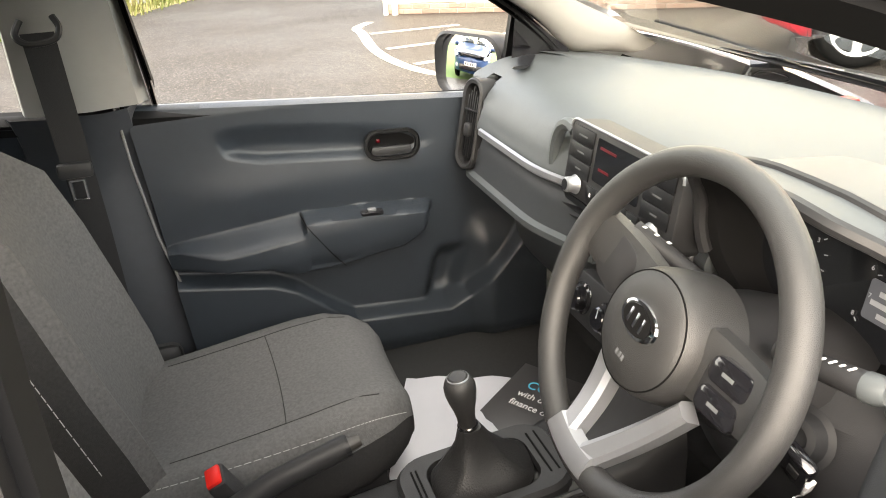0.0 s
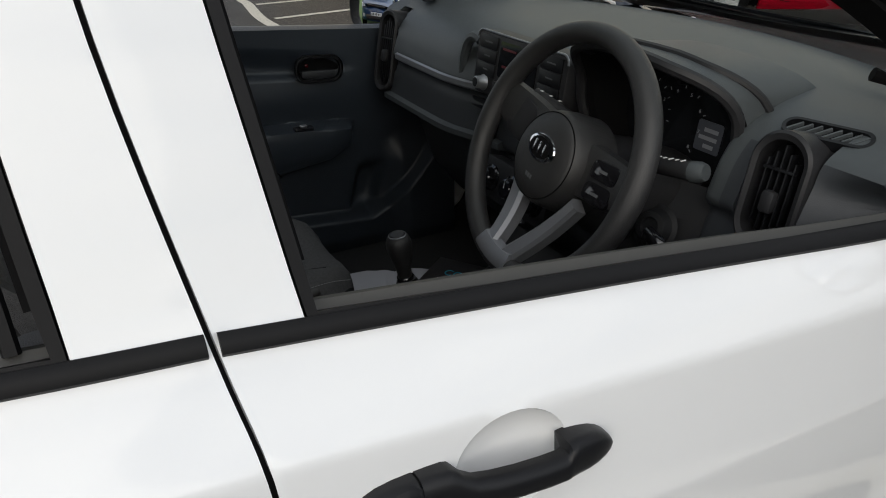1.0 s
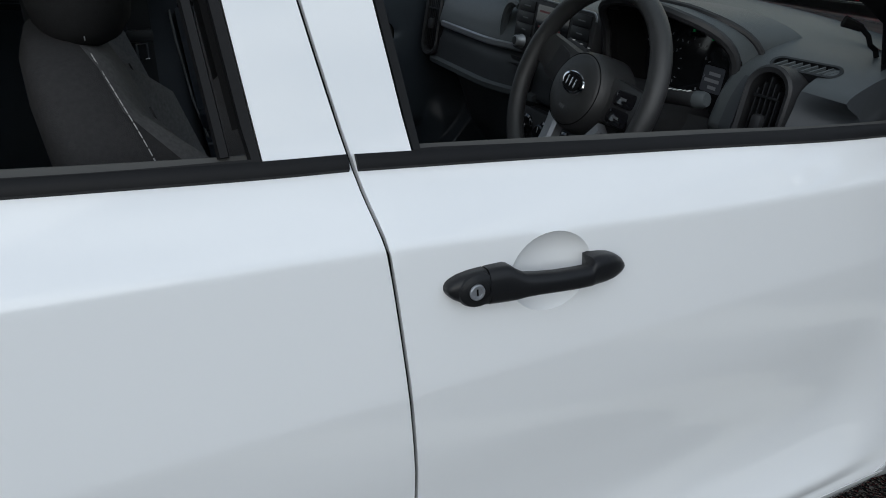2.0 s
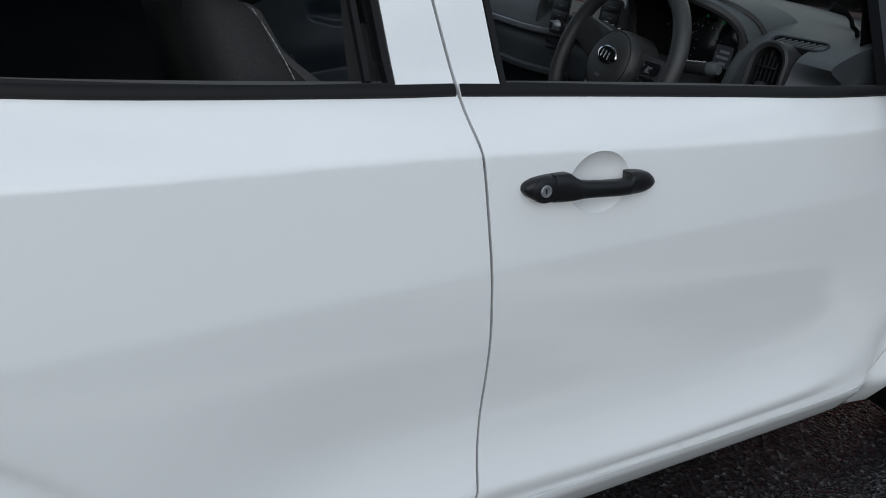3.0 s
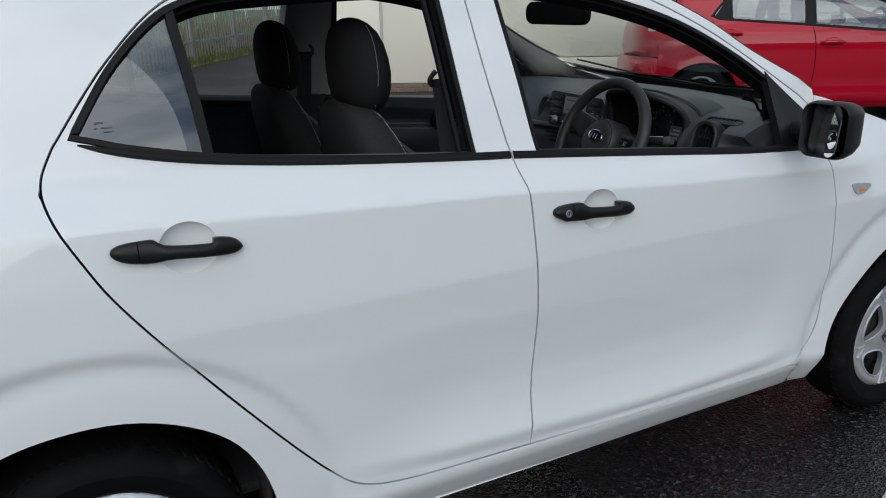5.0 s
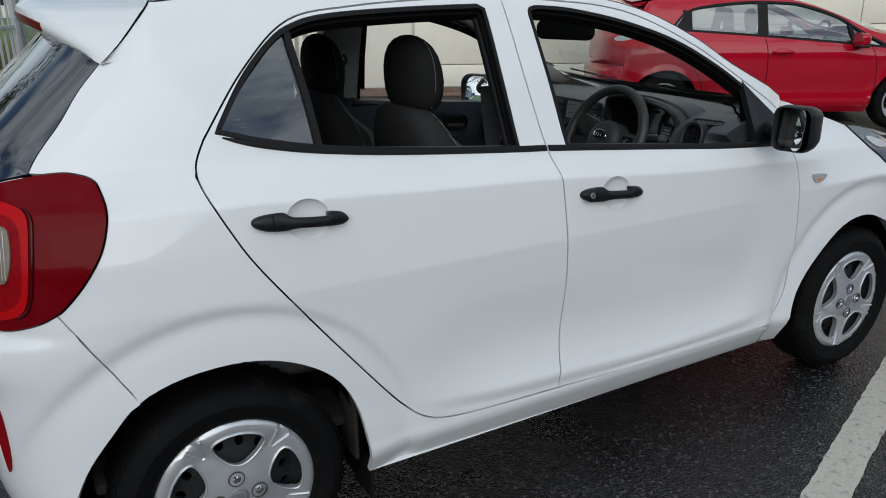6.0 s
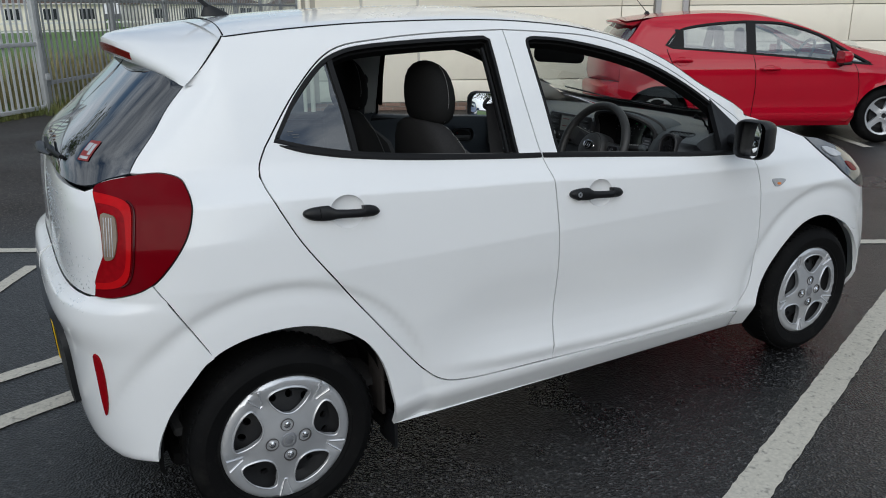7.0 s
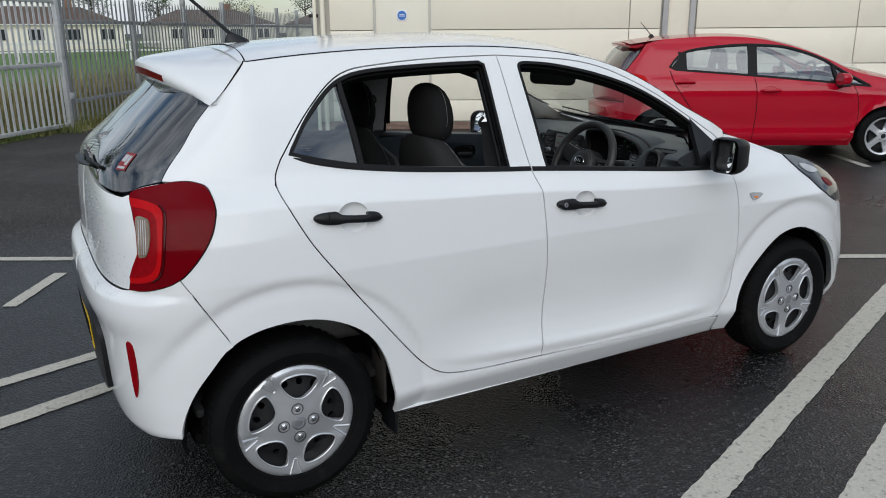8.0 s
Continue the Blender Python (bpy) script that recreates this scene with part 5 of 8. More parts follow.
# ---- door handles ----
def handle_bar(line):
    """Rounded bar following the door: line gives (x, axis z, top, bottom, stand-off, whether it reaches the door)."""
    rows = []
    for x, z, top, low, off, seated in line:
        mid, h = (top + low) / 2, (top - low) / 2
        foot = .002 if seated else -(off - .010)
        row = []
        for i in range(20):
            c, n = math.cos(2 * math.pi * i / 20), math.sin(2 * math.pi * i / 20)
            h_ = math.copysign(abs(n) ** .82, n)
            row.append(body_off(-(off - .003 + .011 * abs(c) ** .8) if c > -.1 else foot)(x, z + mid + h * h_))
        rows.append(row)
    return loft(rows, True, True)


def door_handle(cx, cz, lock):
    t = lambda d: cz - .085 * d
    grip = ((-.0705, .0198, -.0208, .0130, 1), (-.060, .0208, -.0208, .0138, 1), (-.048, .0216, -.0204, .0148, 1), (-.043, .0205, -.0198, .0158, 1), (-.037, .0160, -.0188, .0170, 0), (-.027, .0108, -.0165, .0188, 0), (-.012, .0096, -.0152, .0205, 0), (.010, .0090, -.0150, .0215, 0), (.035, .0092, -.0150, .0215, 0), (.052, .0096, -.0146, .0206, 0), (.0555, .0112, -.0148, .0200, 0), (.0580, .0185, -.0148, .0195, 1), (.066, .0200, -.0144, .0180, 1), (.078, .0196, -.0140, .0160, 1), (.089, .0180, -.0126, .0135, 1), (.097, .0150, -.0105, .0108, 1), (.103, .0110, -.0080, .0080, 1), (.107, .0066, -.0050, .0050, 1), (.109, .0020, -.0020, .0030, 1))
    two("door_handle", handle_bar([(cx + d, t(d), a, b, off, sit) for d, a, b, off, sit in grip]), "handle_black", "matt black plastic door handle", angle=50)
    tail = ((-.1175, .0020, -.0030, .0030, 1), (-.1155, .0062, -.0070, .0055, 1), (-.111, .0100, -.0110, .0080, 1), (-.102, .0142, -.0155, .0104, 1), (-.088, .0176, -.0192, .0122, 1), (-.0725, .0196, -.0206, .0128, 1))
    two("handle_cap", handle_bar([(cx + d, t(d), a, b, off, sit) for d, a, b, off, sit in tail]), "handle_black", "matt black handle end cap", angle=50)
    two("handle_joint", handle_bar([(cx + d, t(d), .0188, -.0198, .0112, 1) for d in (-.074, -.069)]), "gap_black")
    if lock:
        o = body_off(-.0205)(cx - .088, t(-.088) - .001)
        mm = plane_basis(o, (1, 0, 0), (0, .12, 1))
        if mm.to_3x3().col[2].y > 0:
            mm = mm @ Matrix.Rotation(math.pi, 4, "Y")
        collar = [[mm @ Vector((a * k * 1.25 + .004, b * k, h)) for a, b in circle(0, 0, 1, 28)] for k, h in ((.0195, -.006), (.0180, -.0025), (.0150, -.0012), (.0115, .0002), (.0100, .0004), (.0096, -.003))]
        car_part("lock_collar", loft(collar, True), "handle_black", "raised black collar round the lock")
        cyl = car_part("lock_cylinder", lathe([(0, .001), (.0055, .001), (.0060, .0028), (.0078, .0030), (.0088, .0018), (.0092, -.004)], 20, mm), "silver", "round metal door lock")
        car_part("keyhole", box((0, 0, .0015), (.0016, .007, .0012), 0, mm), "gap_black", parent=cyl)


door_handle(1.130, .888, True)
door_handle(.209, .944, False)
# side repeater
rep = smooth([(2.049, .822), (2.057, .832), (2.130, .821), (2.100, .802), (2.068, .800)], 4, True)
two("side_repeater", patch(body_off(-.006), rep, step=.015, depth=.01, outward=OUT), "clear_lens", "clear side indicator with an orange bulb")
two("repeater_bulb", patch(body_off(-.0075), smooth([(2.075, .815), (2.095, .812), (2.09, .805), (2.075, .807)], 3, True), step=.01, depth=.004, outward=OUT), "amber_bulb")


# ---- door mirrors ----
def door_mirror(s):
    shell = car_part("door_mirror", bmesh.new(), "black_trim", "black plastic door mirror housing")
    cx, cy, cz = (1.790, s * .890, 1.031) if s < 0 else (1.772, s * .855, .980)
    big = 1.12 if s > 0 else 1.0
    wide, high = (.230, .160) if s > 0 else (.122, .138)
    rows = []
    for dx, kw, kh in ((-.058, .95, .95) if s < 0 else (-.058, .93, .93), (-.052, 1.0, 1.0), (-.03, 1.02, 1.02), (.0, .99, .98), (.035, .86, .85), (.06, .62, .62), (.075, .3, .3)):
        rows.append([Vector((cx + dx + .030 * (b / .11) * s * -1 * 0, cy + a * kw, cz + b * kh)) for a, b in rounded(0, 0, wide, high, (.046 if s > 0 else .030) * big, 6)])
    bm = loft(rows, True, False)
    bm.faces.new([bm.verts.new(p) for p in reversed(rows[-1])])
    # rim turned inwards round the glass
    inner = [[Vector((cx + dx, cy + a * k, cz + b * k)) for a, b in rounded(0, 0, wide, high, (.046 if s > 0 else .030) * big, 6)] for dx, k in (((-.058, .93), (-.050, .90), (-.036, .895)) if s > 0 else ((-.058, .95), (-.052, .925), (-.036, .92)))]
    add_loft(bm, inner, True)
    turn = Matrix.Translation((cx, cy, cz)) @ Matrix.Rotation(radians(24 if s > 0 else 10), 4, "Z") @ Matrix.Translation((-cx, -cy, -cz))
    bmesh.ops.transform(bm, matrix=turn, verts=bm.verts)
    bmesh.ops.remove_doubles(bm, verts=bm.verts, dist=1e-5)
    bm.to_mesh(shell.data)
    finish(shell.data)
    tilt = Matrix.Translation((cx - (.034 if s > 0 else .040), cy - (.014 if s > 0 else 0), cz)) @ Matrix.Rotation(radians(s * (27 if s > 0 else 19)), 4, "Z") @ Matrix.Rotation(radians(5), 4, "Y") @ Matrix.Rotation(radians(-90), 4, "Y") @ Matrix.Rotation(radians(90), 4, "Z")
    g = patch(lambda u, v: tilt @ Vector((u, v, -(u * u + v * v) / 2.8)), rounded(0, 0, wide - (.016 if s > 0 else .011), high - (.016 if s > 0 else .011), .036 * big if s > 0 else .026, 6), step=.012, depth=.003, outward=tilt.to_3x3() @ Vector((0, 0, 1)))
    car_part("mirror_glass", g, "mirror", "mirror glass", parent=shell)
    if s < 0:
        car_part("blind_spot_mirror", lathe([(0, .006), (.012, .0045), (.020, .001), (.022, 0)], 20, tilt @ Matrix.Translation((-.035, .02, .001))), "mirror", parent=shell)
    car_part("mirror_arm", tube([(1.865, s * .70, .99), (1.85, s * .745, .995), (1.82, s * .80, 1.0)], [.042, .034, .028], 12, flat=.8), "black_trim", parent=shell)


door_mirror(-1)
door_mirror(1)


# ---- wheels ----
def wheel(x, s, steer=0.0):
    """Steel wheel with a silver five-spoke cover. s: -1 on the driver's side."""
    holes = [circle(.128 * math.cos(radians(22.5 * k)), .128 * math.sin(radians(22.5 * k)), .0115, 12) for k in range(16)]
    hub = part("wheel", patch(lambda u, v: Vector((u, v, lerp(math.hypot(u, v), (0, .06, .10, .15, .19), (-.025, -.025, -.03, -.05, -.03)))), circle(0, 0, .19, 48), holes, step=.02, depth=.012, outward=Vector((0, 0, 1))), "steel_dark", car, "dark steel wheel with a silver cover")
    hub.matrix_world = Matrix.Translation((x, s * .776, HUB_Z)) @ Matrix.Rotation(radians(90 if s < 0 else -90), 4, "X") @ Matrix.Rotation(radians(12), 4, "Z")
    # outward is local +z
    tyre = [(.190, -.018), (.200, -.008), (.2035, -.002), (.207, -.003), (.222, .004), (.238, .006), (.243, .0075), (.247, .006), (.260, .002), (.272, -.010), (.280, -.026), (.2835, -.040), (.2845, -.060), (.2845, -.12), (.282, -.145), (.270, -.165), (.235, -.172), (.20, -.16)]
    part("tyre", lathe(tyre, 72), "tyre", hub, "black tyre with worn tread")
    bm = bmesh.new()
    for k in range(60):
        q = 2 * math.pi * k / 60
        add_box(bm, (0, 0, 0), (.004, .015, .048), 0, Matrix.Rotation(q, 4, "Z") @ Matrix.Translation((.2832, 0, -.045)) @ Matrix.Rotation(radians(22), 4, "X"))
        add_box(bm, (0, 0, 0), (.004, .015, .048), 0, Matrix.Rotation(q + .05, 4, "Z") @ Matrix.Translation((.2832, 0, -.125)) @ Matrix.Rotation(radians(-22), 4, "X"))
    tagged(part("tread", bm, "tyre", hub), kind="stuff")
    # cover: a domed disc with five wide windows
    holes = []
    for k in range(5):
        a = 72 * k
        pts = []
        for r, d in ((.083, 0), (.090, 13), (.112, 22), (.140, 25.5), (.158, 24), (.166, 15), (.168, 0), (.166, -15), (.158, -24), (.140, -25.5), (.112, -22), (.090, -13)):
            pts.append((r * math.cos(radians(a + d)), r * math.sin(radians(a + d))))
        holes.append([(v.x, v.y) for v in smooth(pts, 3, True)])

    def dome(u, v):
        r = math.hypot(u, v)
        z = lerp(r, (0, .03, .06, .09, .14, .175, .190, .197), (.004, .004, .000, -.006, -.010, -.004, -.006, -.014))
        ang = math.degrees(math.atan2(v, u)) % 72
        mid = abs(ang - 36)
        if .11 < r < .185 and mid < 7:
            z -= .004 * min(1, (r - .11) / .02) * (1 - (mid / 7) ** 4)
        return Vector((u, v, z))
    part("wheel_cover", patch(dome, circle(0, 0, .197, 72), holes, step=.011, depth=.016, outward=Vector((0, 0, 1))), "alloy", hub, "silver five-spoke wheel cover, lightly scuffed")
    for h_ in holes:
        rim_ = h_ + [h_[0]]
        part("window_lip", tube([dome(a * .985, b * .985) + Vector((0, 0, .0012)) for a, b in rim_], .0030, 6, False), "alloy", hub)
    for k in range(5):
        for d in (-4.2, 4.2):
            a0, a1 = radians(72 * k + 36 + d * .45), radians(72 * k + 36 + d * 1.35)
            pts = [(.138, a0 if d else 0), (.160, (a0 + a1) / 2), (.186, a1)]
            part("cover_rib", tube([dome(r_ * math.cos(a_), r_ * math.sin(a_)) + Vector((0, 0, .0015)) for r_, a_ in pts], [.002, .003, .0035], 6), "alloy", hub)
        a0, a1 = radians(72 * k + 34), radians(72 * k + 38)
        part("cover_rib", tube([dome(.137 * math.cos(a_), .137 * math.sin(a_)) + Vector((0, 0, .0012)) for a_ in (a0, (a0 + a1) / 2, a1)], .0025, 6), "alloy", hub)
    rows = [(.197, -.014), (.201, -.012), (.2015, -.020), (.196, -.03)]
    part("cover_rim", lathe(rows, 72), "silver", hub)
    part("brake_drum", lathe([(0, -.09), (.17, -.09), (.17, -.12)], 32), "gap_black", hub)
    for k in range(4):
        q = radians(80 + 90 * k)
        cup = lathe([(.0205, .0025), (.0195, .0045), (.0180, .004), (.0170, -.010), (0, -.011)], 20, Matrix.Translation((.050 * math.cos(q), .050 * math.sin(q), .001)))
        part("nut_cup", cup, "nut_dark", hub)
        part("wheel_nut", lathe([(0, .009), (.0046, .009), (.0062, .006), (.0105, .004), (.0118, -.008)], 6, Matrix.Translation((.050 * math.cos(q), .050 * math.sin(q), .001))), "chrome", hub, "chrome wheel nut")
    cap = part("centre_cap", lathe([(0, .0075), (.020, .0070), (.0235, .0055), (.025, .003)], 28), "silver", hub, "silver centre cap")
    part("cap_mark", lathe([(.013, .0082), (.0150, .0086), (.0165, .0080)], 24), "alloy", hub)
    return hub


for wx in AXLES:
    for s in (-1, 1):
        wheel(wx, s)
    for s in (-1, 1):
        arch = lathe([(.340, -.012), (.352, -.03), (.35, -.22), (.30, -.26), (.05, -.26)], 40, Matrix.Translation((wx, s * .745, HUB_Z + .01)) @ Matrix.Rotation(radians(90 if s < 0 else -90), 4, "X"))
        bmesh.ops.delete(arch, geom=[v for v in arch.verts if v.co.z < .17], context="VERTS")
        for v in arch.verts:
            if v.co.z < .72:
                lim = abs(body(tail_p(v.co.x, v.co.z) if v.co.x < -.25 else v.co.x, v.co.z).y) - .022
                v.co.y = math.copysign(min(abs(v.co.y), lim), v.co.y)
        car_part("wheel_arch_liner", arch, "gap_black", "black wheel arch liner")
for s in (-1, 1):
    car_part("mud_flap", box((.36, s * .70, .19), (.012, .12, .12), .004), "black_trim", "black mud flap")
    car_part("arch_bracket", box((.325, s * .70, .36), (.012, .10, .20), .004), "rust_brown", "rusty dusty arch panel")
# underside
under = bmesh.new()
add_box(under, (1.24, 0, .24), (3.1, 1.30, .05), .02)
car_part("underbody", under, "gap_black", "dark underbody")
two("inner_sill", loft([[Vector((x, -.745, .215)), Vector((x, -.62, .20)), Vector((x, -.62, .30))] for x in (.36, 1.0, 1.6, 1.98)]), "gap_black")


# ---- rain drops on the roof and tailgate ----
def rain(surface, count, size, seed, a0, a1, b0, b1):
    """Flat round drops scattered over a surface(a, b), gathered in a few drifts."""
    rnd = random.Random(seed)
    bm = bmesh.new()
    for _ in range(count):
        a, b = rnd.uniform(a0, a1), rnd.uniform(b0, b1)
        if math.sin(9 * a + 3) * math.sin(7 * b + 1) + rnd.uniform(-.9, .9) < 0:
            continue
        o = surface(a, b)
        u = surface(a + .003, b) - o
        v = surface(a, b + .003) - o
        n = u.cross(v).normalized()
        u.normalize()
        v = n.cross(u)
        if n.z < 0 and surface is crown or (surface is not crown and n.x > 0):
            n = -n
        r = size * rnd.uniform(.35, 1.0) ** 1.5
        e = rnd.uniform(.8, 1.25)
        add_loft(bm, [[o + u * (r * k * e * math.cos(q)) + v * (r * k * math.sin(q)) + n * (r * h) for q in (2 * math.pi * i / 7 for i in range(7))] for k, h in ((1, 0), (.8, .28), (.35, .45))], True, True)
    bmesh.ops.recalc_face_normals(bm, faces=bm.faces)
    return bm


tagged(car_part("rain_water", rain(crown, 2200, .0042, 3, -.02, 1.2, -.9, .95), "water"), "clear beads of rain water", kind="stuff")
tagged(car_part("rain_water", rain(lambda a, b: body(a, b), 2600, .0036, 5, -1.15, -.50, .73, 1.03), "water"), "clear beads of rain water", kind="stuff")

# ---- inside the white car ----
def ease(v, a, b):
    t = min(max((v - a) / (b - a), 0), 1)
    return t * t * (3 - 2 * t)


def lin(x, z, off):
    return body_off(off)(x, z)


# dark linings inside the doors and quarters, pale linings above the belt
low = [(-.36, .30), (1.98, .30), (1.98, .95), (1.90, .95), (1.4, .985), (1.0, 1.022), (.531, 1.055), (.145, 1.108), (.03, 1.15), (-.36, 1.05)]
low_in = [(.36, .30), (1.98, .30), (1.98, .94), (1.90, .945), (1.4, .982), (1.0, 1.018), (.531, 1.052), (.145, 1.105), (.03, 1.14), (-.36, 1.04), (-.40, .62), (-.19, .64), (.05, .68), (.25, .62), (.34, .50)]
car_part("inner_lining", patch(body_off(.060), low_in, step=.06, depth=0, outward=Vector((0, 1, 0))), "door_trim", "dark plastic driver's side lining")
far_in = [(.36, .30), (.90, .30), (.90, 1.018), (.531, 1.052), (.145, 1.105), (.03, 1.14), (-.36, 1.04), (-.40, .62), (-.19, .64), (.05, .68), (.25, .62), (.34, .50)]
car_part("inner_lining", mirrored(patch(body_off(.060), far_in, step=.06, depth=0, outward=Vector((0, 1, 0)))), "door_trim", "dark plastic passenger's side lining")
quarter_in = smooth([(.02, 1.15), (.13, 1.28), (.26, 1.385), (.40, 1.42)], 4) + [(.40, 1.44), (-.05, 1.40), (-.30, 1.12), (-.36, 1.04), (.02, 1.10)]
two("quarter_lining", patch(body_off(.030), quarter_in, step=.05, depth=0, outward=Vector((0, 1, 0))), "dark_plastic", "dark inner quarter trim")
cant = DOOR_TOP_R[6:] + DOOR_TOP_F[1:-4] + [(q[0], q[1] + .0) for q in ROOF_EDGE[::-1] if .25 < q[0] < 1.8]
two("cant_rail_lining", patch(body_off(.028), cant, step=.05, depth=.0, outward=Vector((0, 1, 0))), "dark_plastic")
car_part("headliner", loft([[crown(-.02 + 1.34 * i / 14, -.93 + 1.86 * j / 14, .035) for j in range(15)] for i in range(15)]), "headliner", "pale grey fabric roof lining")
tail_in = bmesh.new()
add_loft(tail_in, [[Vector((-.43, y, .45)), Vector((-.44, y, .9)), Vector((-.43, y, 1.06))] for y in (-.50, 0, .50)])
bmesh.ops.translate(tail_in, verts=tail_in.verts, vec=(.03, 0, 0))
car_part("tailgate_lining", tail_in, "dark_plastic")
floor_bm = bmesh.new()
add_box(floor_bm, (.80, 0, .345), (2.20, 1.36, .03), .01)
car_part("floor_carpet", floor_bm, "carpet", "black carpet floor")
fw = bmesh.new()
add_loft(fw, [[Vector((1.86, y, .34)), Vector((2.02, y, .50)), Vector((2.06, y, .75)), Vector((2.06, y, 1.0))] for y in (-.72, -.3, .3, .72)])
car_part("firewall", fw, "carpet", "black carpeted bulkhead")

# pillar trims: pale upper A and B pillars, black lower B pillar
for s in (-1, 1):
    rows = []
    x0 = 1.40 if s < 0 else 1.12
    for i in range(19):
        x = x0 + (2.08 - x0) * i / 18
        zd = lerp(x, [q[0] for q in DOOR_TOP_F], [q[1] for q in DOOR_TOP_F]) - .012
        q0 = body_off(.030)(min(x, 1.955), max(zd, .985))
        q0.x = x - .05 * ease(x, 1.8, 2.0)
        q0.y = s * abs(q0.y)
        q1 = crown(max(x, 1.30), s * (.905 if s < 0 else .880), .012)
        mid = (q0 + q1) / 2 + Vector((-.012, -s * .014, -.012))
        rows.append([q0, q0.lerp(mid, .5) + Vector((-.004, -s * .006, -.004)), mid, mid.lerp(q1, .5) + Vector((-.004, -s * .004, -.004)), q1])
    car_part("a_pillar_trim", loft(rows), "pillar_trim", "pale grey windscreen pillar trim")
    rows = []
    for z in (1.02, 1.10, 1.18, 1.27, 1.36, 1.41):
        w = half_width(.9, z)
        k = (z - 1.02) / .39
        rows.append([Vector(((.775 if s > 0 else .842) + .03 * k, s * (w - .022), z)), Vector(((.785 if s > 0 else .848) + .03 * k, s * (w - .060), z)), Vector(((.83 if s > 0 else .862) + .02 * k, s * (w - .075), z)), Vector((.90, s * (w - .075), z)), Vector(((.985 if s > 0 else .950) - .015 * k, s * (w - .055), z)), Vector(((1.004 if s > 0 else .965) - .02 * k, s * (w - .022), z))])
    # pale trim on both sides; the driver's is coloured dark to stand for shade
    car_part("b_pillar_trim", loft(rows), "pillar_trim" if s > 0 else "dark_plastic", "pale grey upper door pillar trim" if s > 0 else "upper door pillar trim, coloured dark for shade")
    rows = []
    for z in (.36, .48, .60, .72, .85, .95, 1.02):
        w = min(half_width(.9, z), .775)
        k = min(1, max(0, (.75 - z) / .4))
        rows.append([Vector((.74 - .06 * k, s * (w - .03), z)), Vector((.76 - .06 * k, s * (w - .075), z)), Vector((.83, s * (w - .10 - .015 * k), z)), Vector((.925 + .09 * k, s * (w - .10 - .015 * k), z)), Vector((.965 + .10 * k, s * (w - .078), z)), Vector((.980 + .10 * k, s * (w - .030), z))])
    car_part("b_pillar_base", loft(rows), "pillar_dark", "black lower door pillar trim")
    # belt: guide loop, webbing and tongue
    d_ring = car_part("belt_guide", tube(smooth([(.838, s * .556, 1.205), (.827, s * .545, 1.183), (.845, s * .538, 1.168), (.885, s * .538, 1.172), (.896, s * .546, 1.190), (.888, s * .556, 1.208)], 5), .0058, 8), "dark_plastic", "black belt guide")
    web = [[Vector((x, s * yy, z)) for x in (.835, .888)] for z, yy in ((1.185, .540), (1.05, .568), (.92, .600), (.80, .625), (.62, .64), (.45, .645))]
    car_part("seat_belt", loft(web), "belt_web", "black seat belt webbing", parent=d_ring)
    tg = bmesh.new()
    add_box(tg, (.858, s * .582, .932), (.062, .018, .030), .007)
    car_part("belt_stop", tg, "dark_plastic", parent=d_ring)
    car_part("belt_tongue", tube([(.846, s * .573, .915), (.846, s * .575, .878), (.870, s * .575, .878), (.870, s * .573, .915), (.846, s * .573, .915)], .0035, 6), "chrome", "chrome belt tongue", parent=d_ring)


# passenger's front door trim: one moulded sheet with armrest, pull cup and pocket
def bump(v, a, b, e):
    """1 between a and b, falling to 0 over e on both sides."""
    t = min((v - a) / e, (b - v) / e)
    t = min(max(t + .5, 0), 1)
    return t * t * (3 - 2 * t)


def trim_y(x, z):
    y = .678 + .012 * ease(z, .975, 1.02)
    # teardrop scoop that runs to the release handle
    low = lerp(x, (1.10, 1.13, 1.20, 1.42, 1.55), (.93, .885, .866, .846, .85))
    top = lerp(x, (1.10, 1.12, 1.22, 1.30, 1.55), (.935, .948, .944, .934, .90))
    y += .020 * ease(x, 1.105, 1.165) * (1 - ease(x, 1.42, 1.60)) * ease(z, low - .004, low + .016) * (1 - ease(z, top - .050, top + .006))
    # armrest: pull cup towards the rear, switch block towards the front
    cup = 1 - ease(x, 1.262, 1.268)
    back = lerp(x, (.95, 1.0, 1.255, 1.40, 1.553, 1.60), (.700, .713, .740, .736, .724, .715))
    lip = back - .006 - .032 * cup * ease(x, .98, 1.12)
    low = lerp(x, (.95, 1.18, 1.231, 1.338, 1.482, 1.530, 1.560), (.662, .634, .608, .612, .632, .662, .70))
    mid = (low + lip) / 2
    arm = ease(x, .90, 1.10) * (1 - ease(x, 1.530, 1.572)) * ease(z, low - .008, low + .012) * (1 - ease(z, lip, back + .003))
    y -= .070 * arm * (1 - .22 * min(1, ((z - mid - .02) / .06) ** 2))
    # soft swell of the panel above the armrest
    y -= .010 * ease(x, .95, 1.2) * (1 - ease(x, 1.45, 1.7)) * math.exp(-((z - .80) / .06) ** 2)
    # lower panel, proud below a ridge that drops to the map pocket
    edge = lerp(x, (.95, 1.01, 1.184, 1.232, 1.300, 1.362, 1.591, 1.640, 1.728, 1.80), (.650, .640, .607, .583, .527, .480, .461, .484, .574, .66))
    y -= .046 * (1 - ease(z, edge - .019, edge + .002)) * (1 - .4 * (1 - ease(z, .34, .40)))
    # bottle hollow and the swell in front of it
    y += .040 * math.exp(-((x - 1.592 - .25 * (z - .5)) / .036) ** 4 - ((z - .520) / .062) ** 4) * ease(z, edge - .006, edge + .008)
    y -= .030 * ease(x, 1.640, 1.70) * (1 - ease(z, .585, .68))
    return y


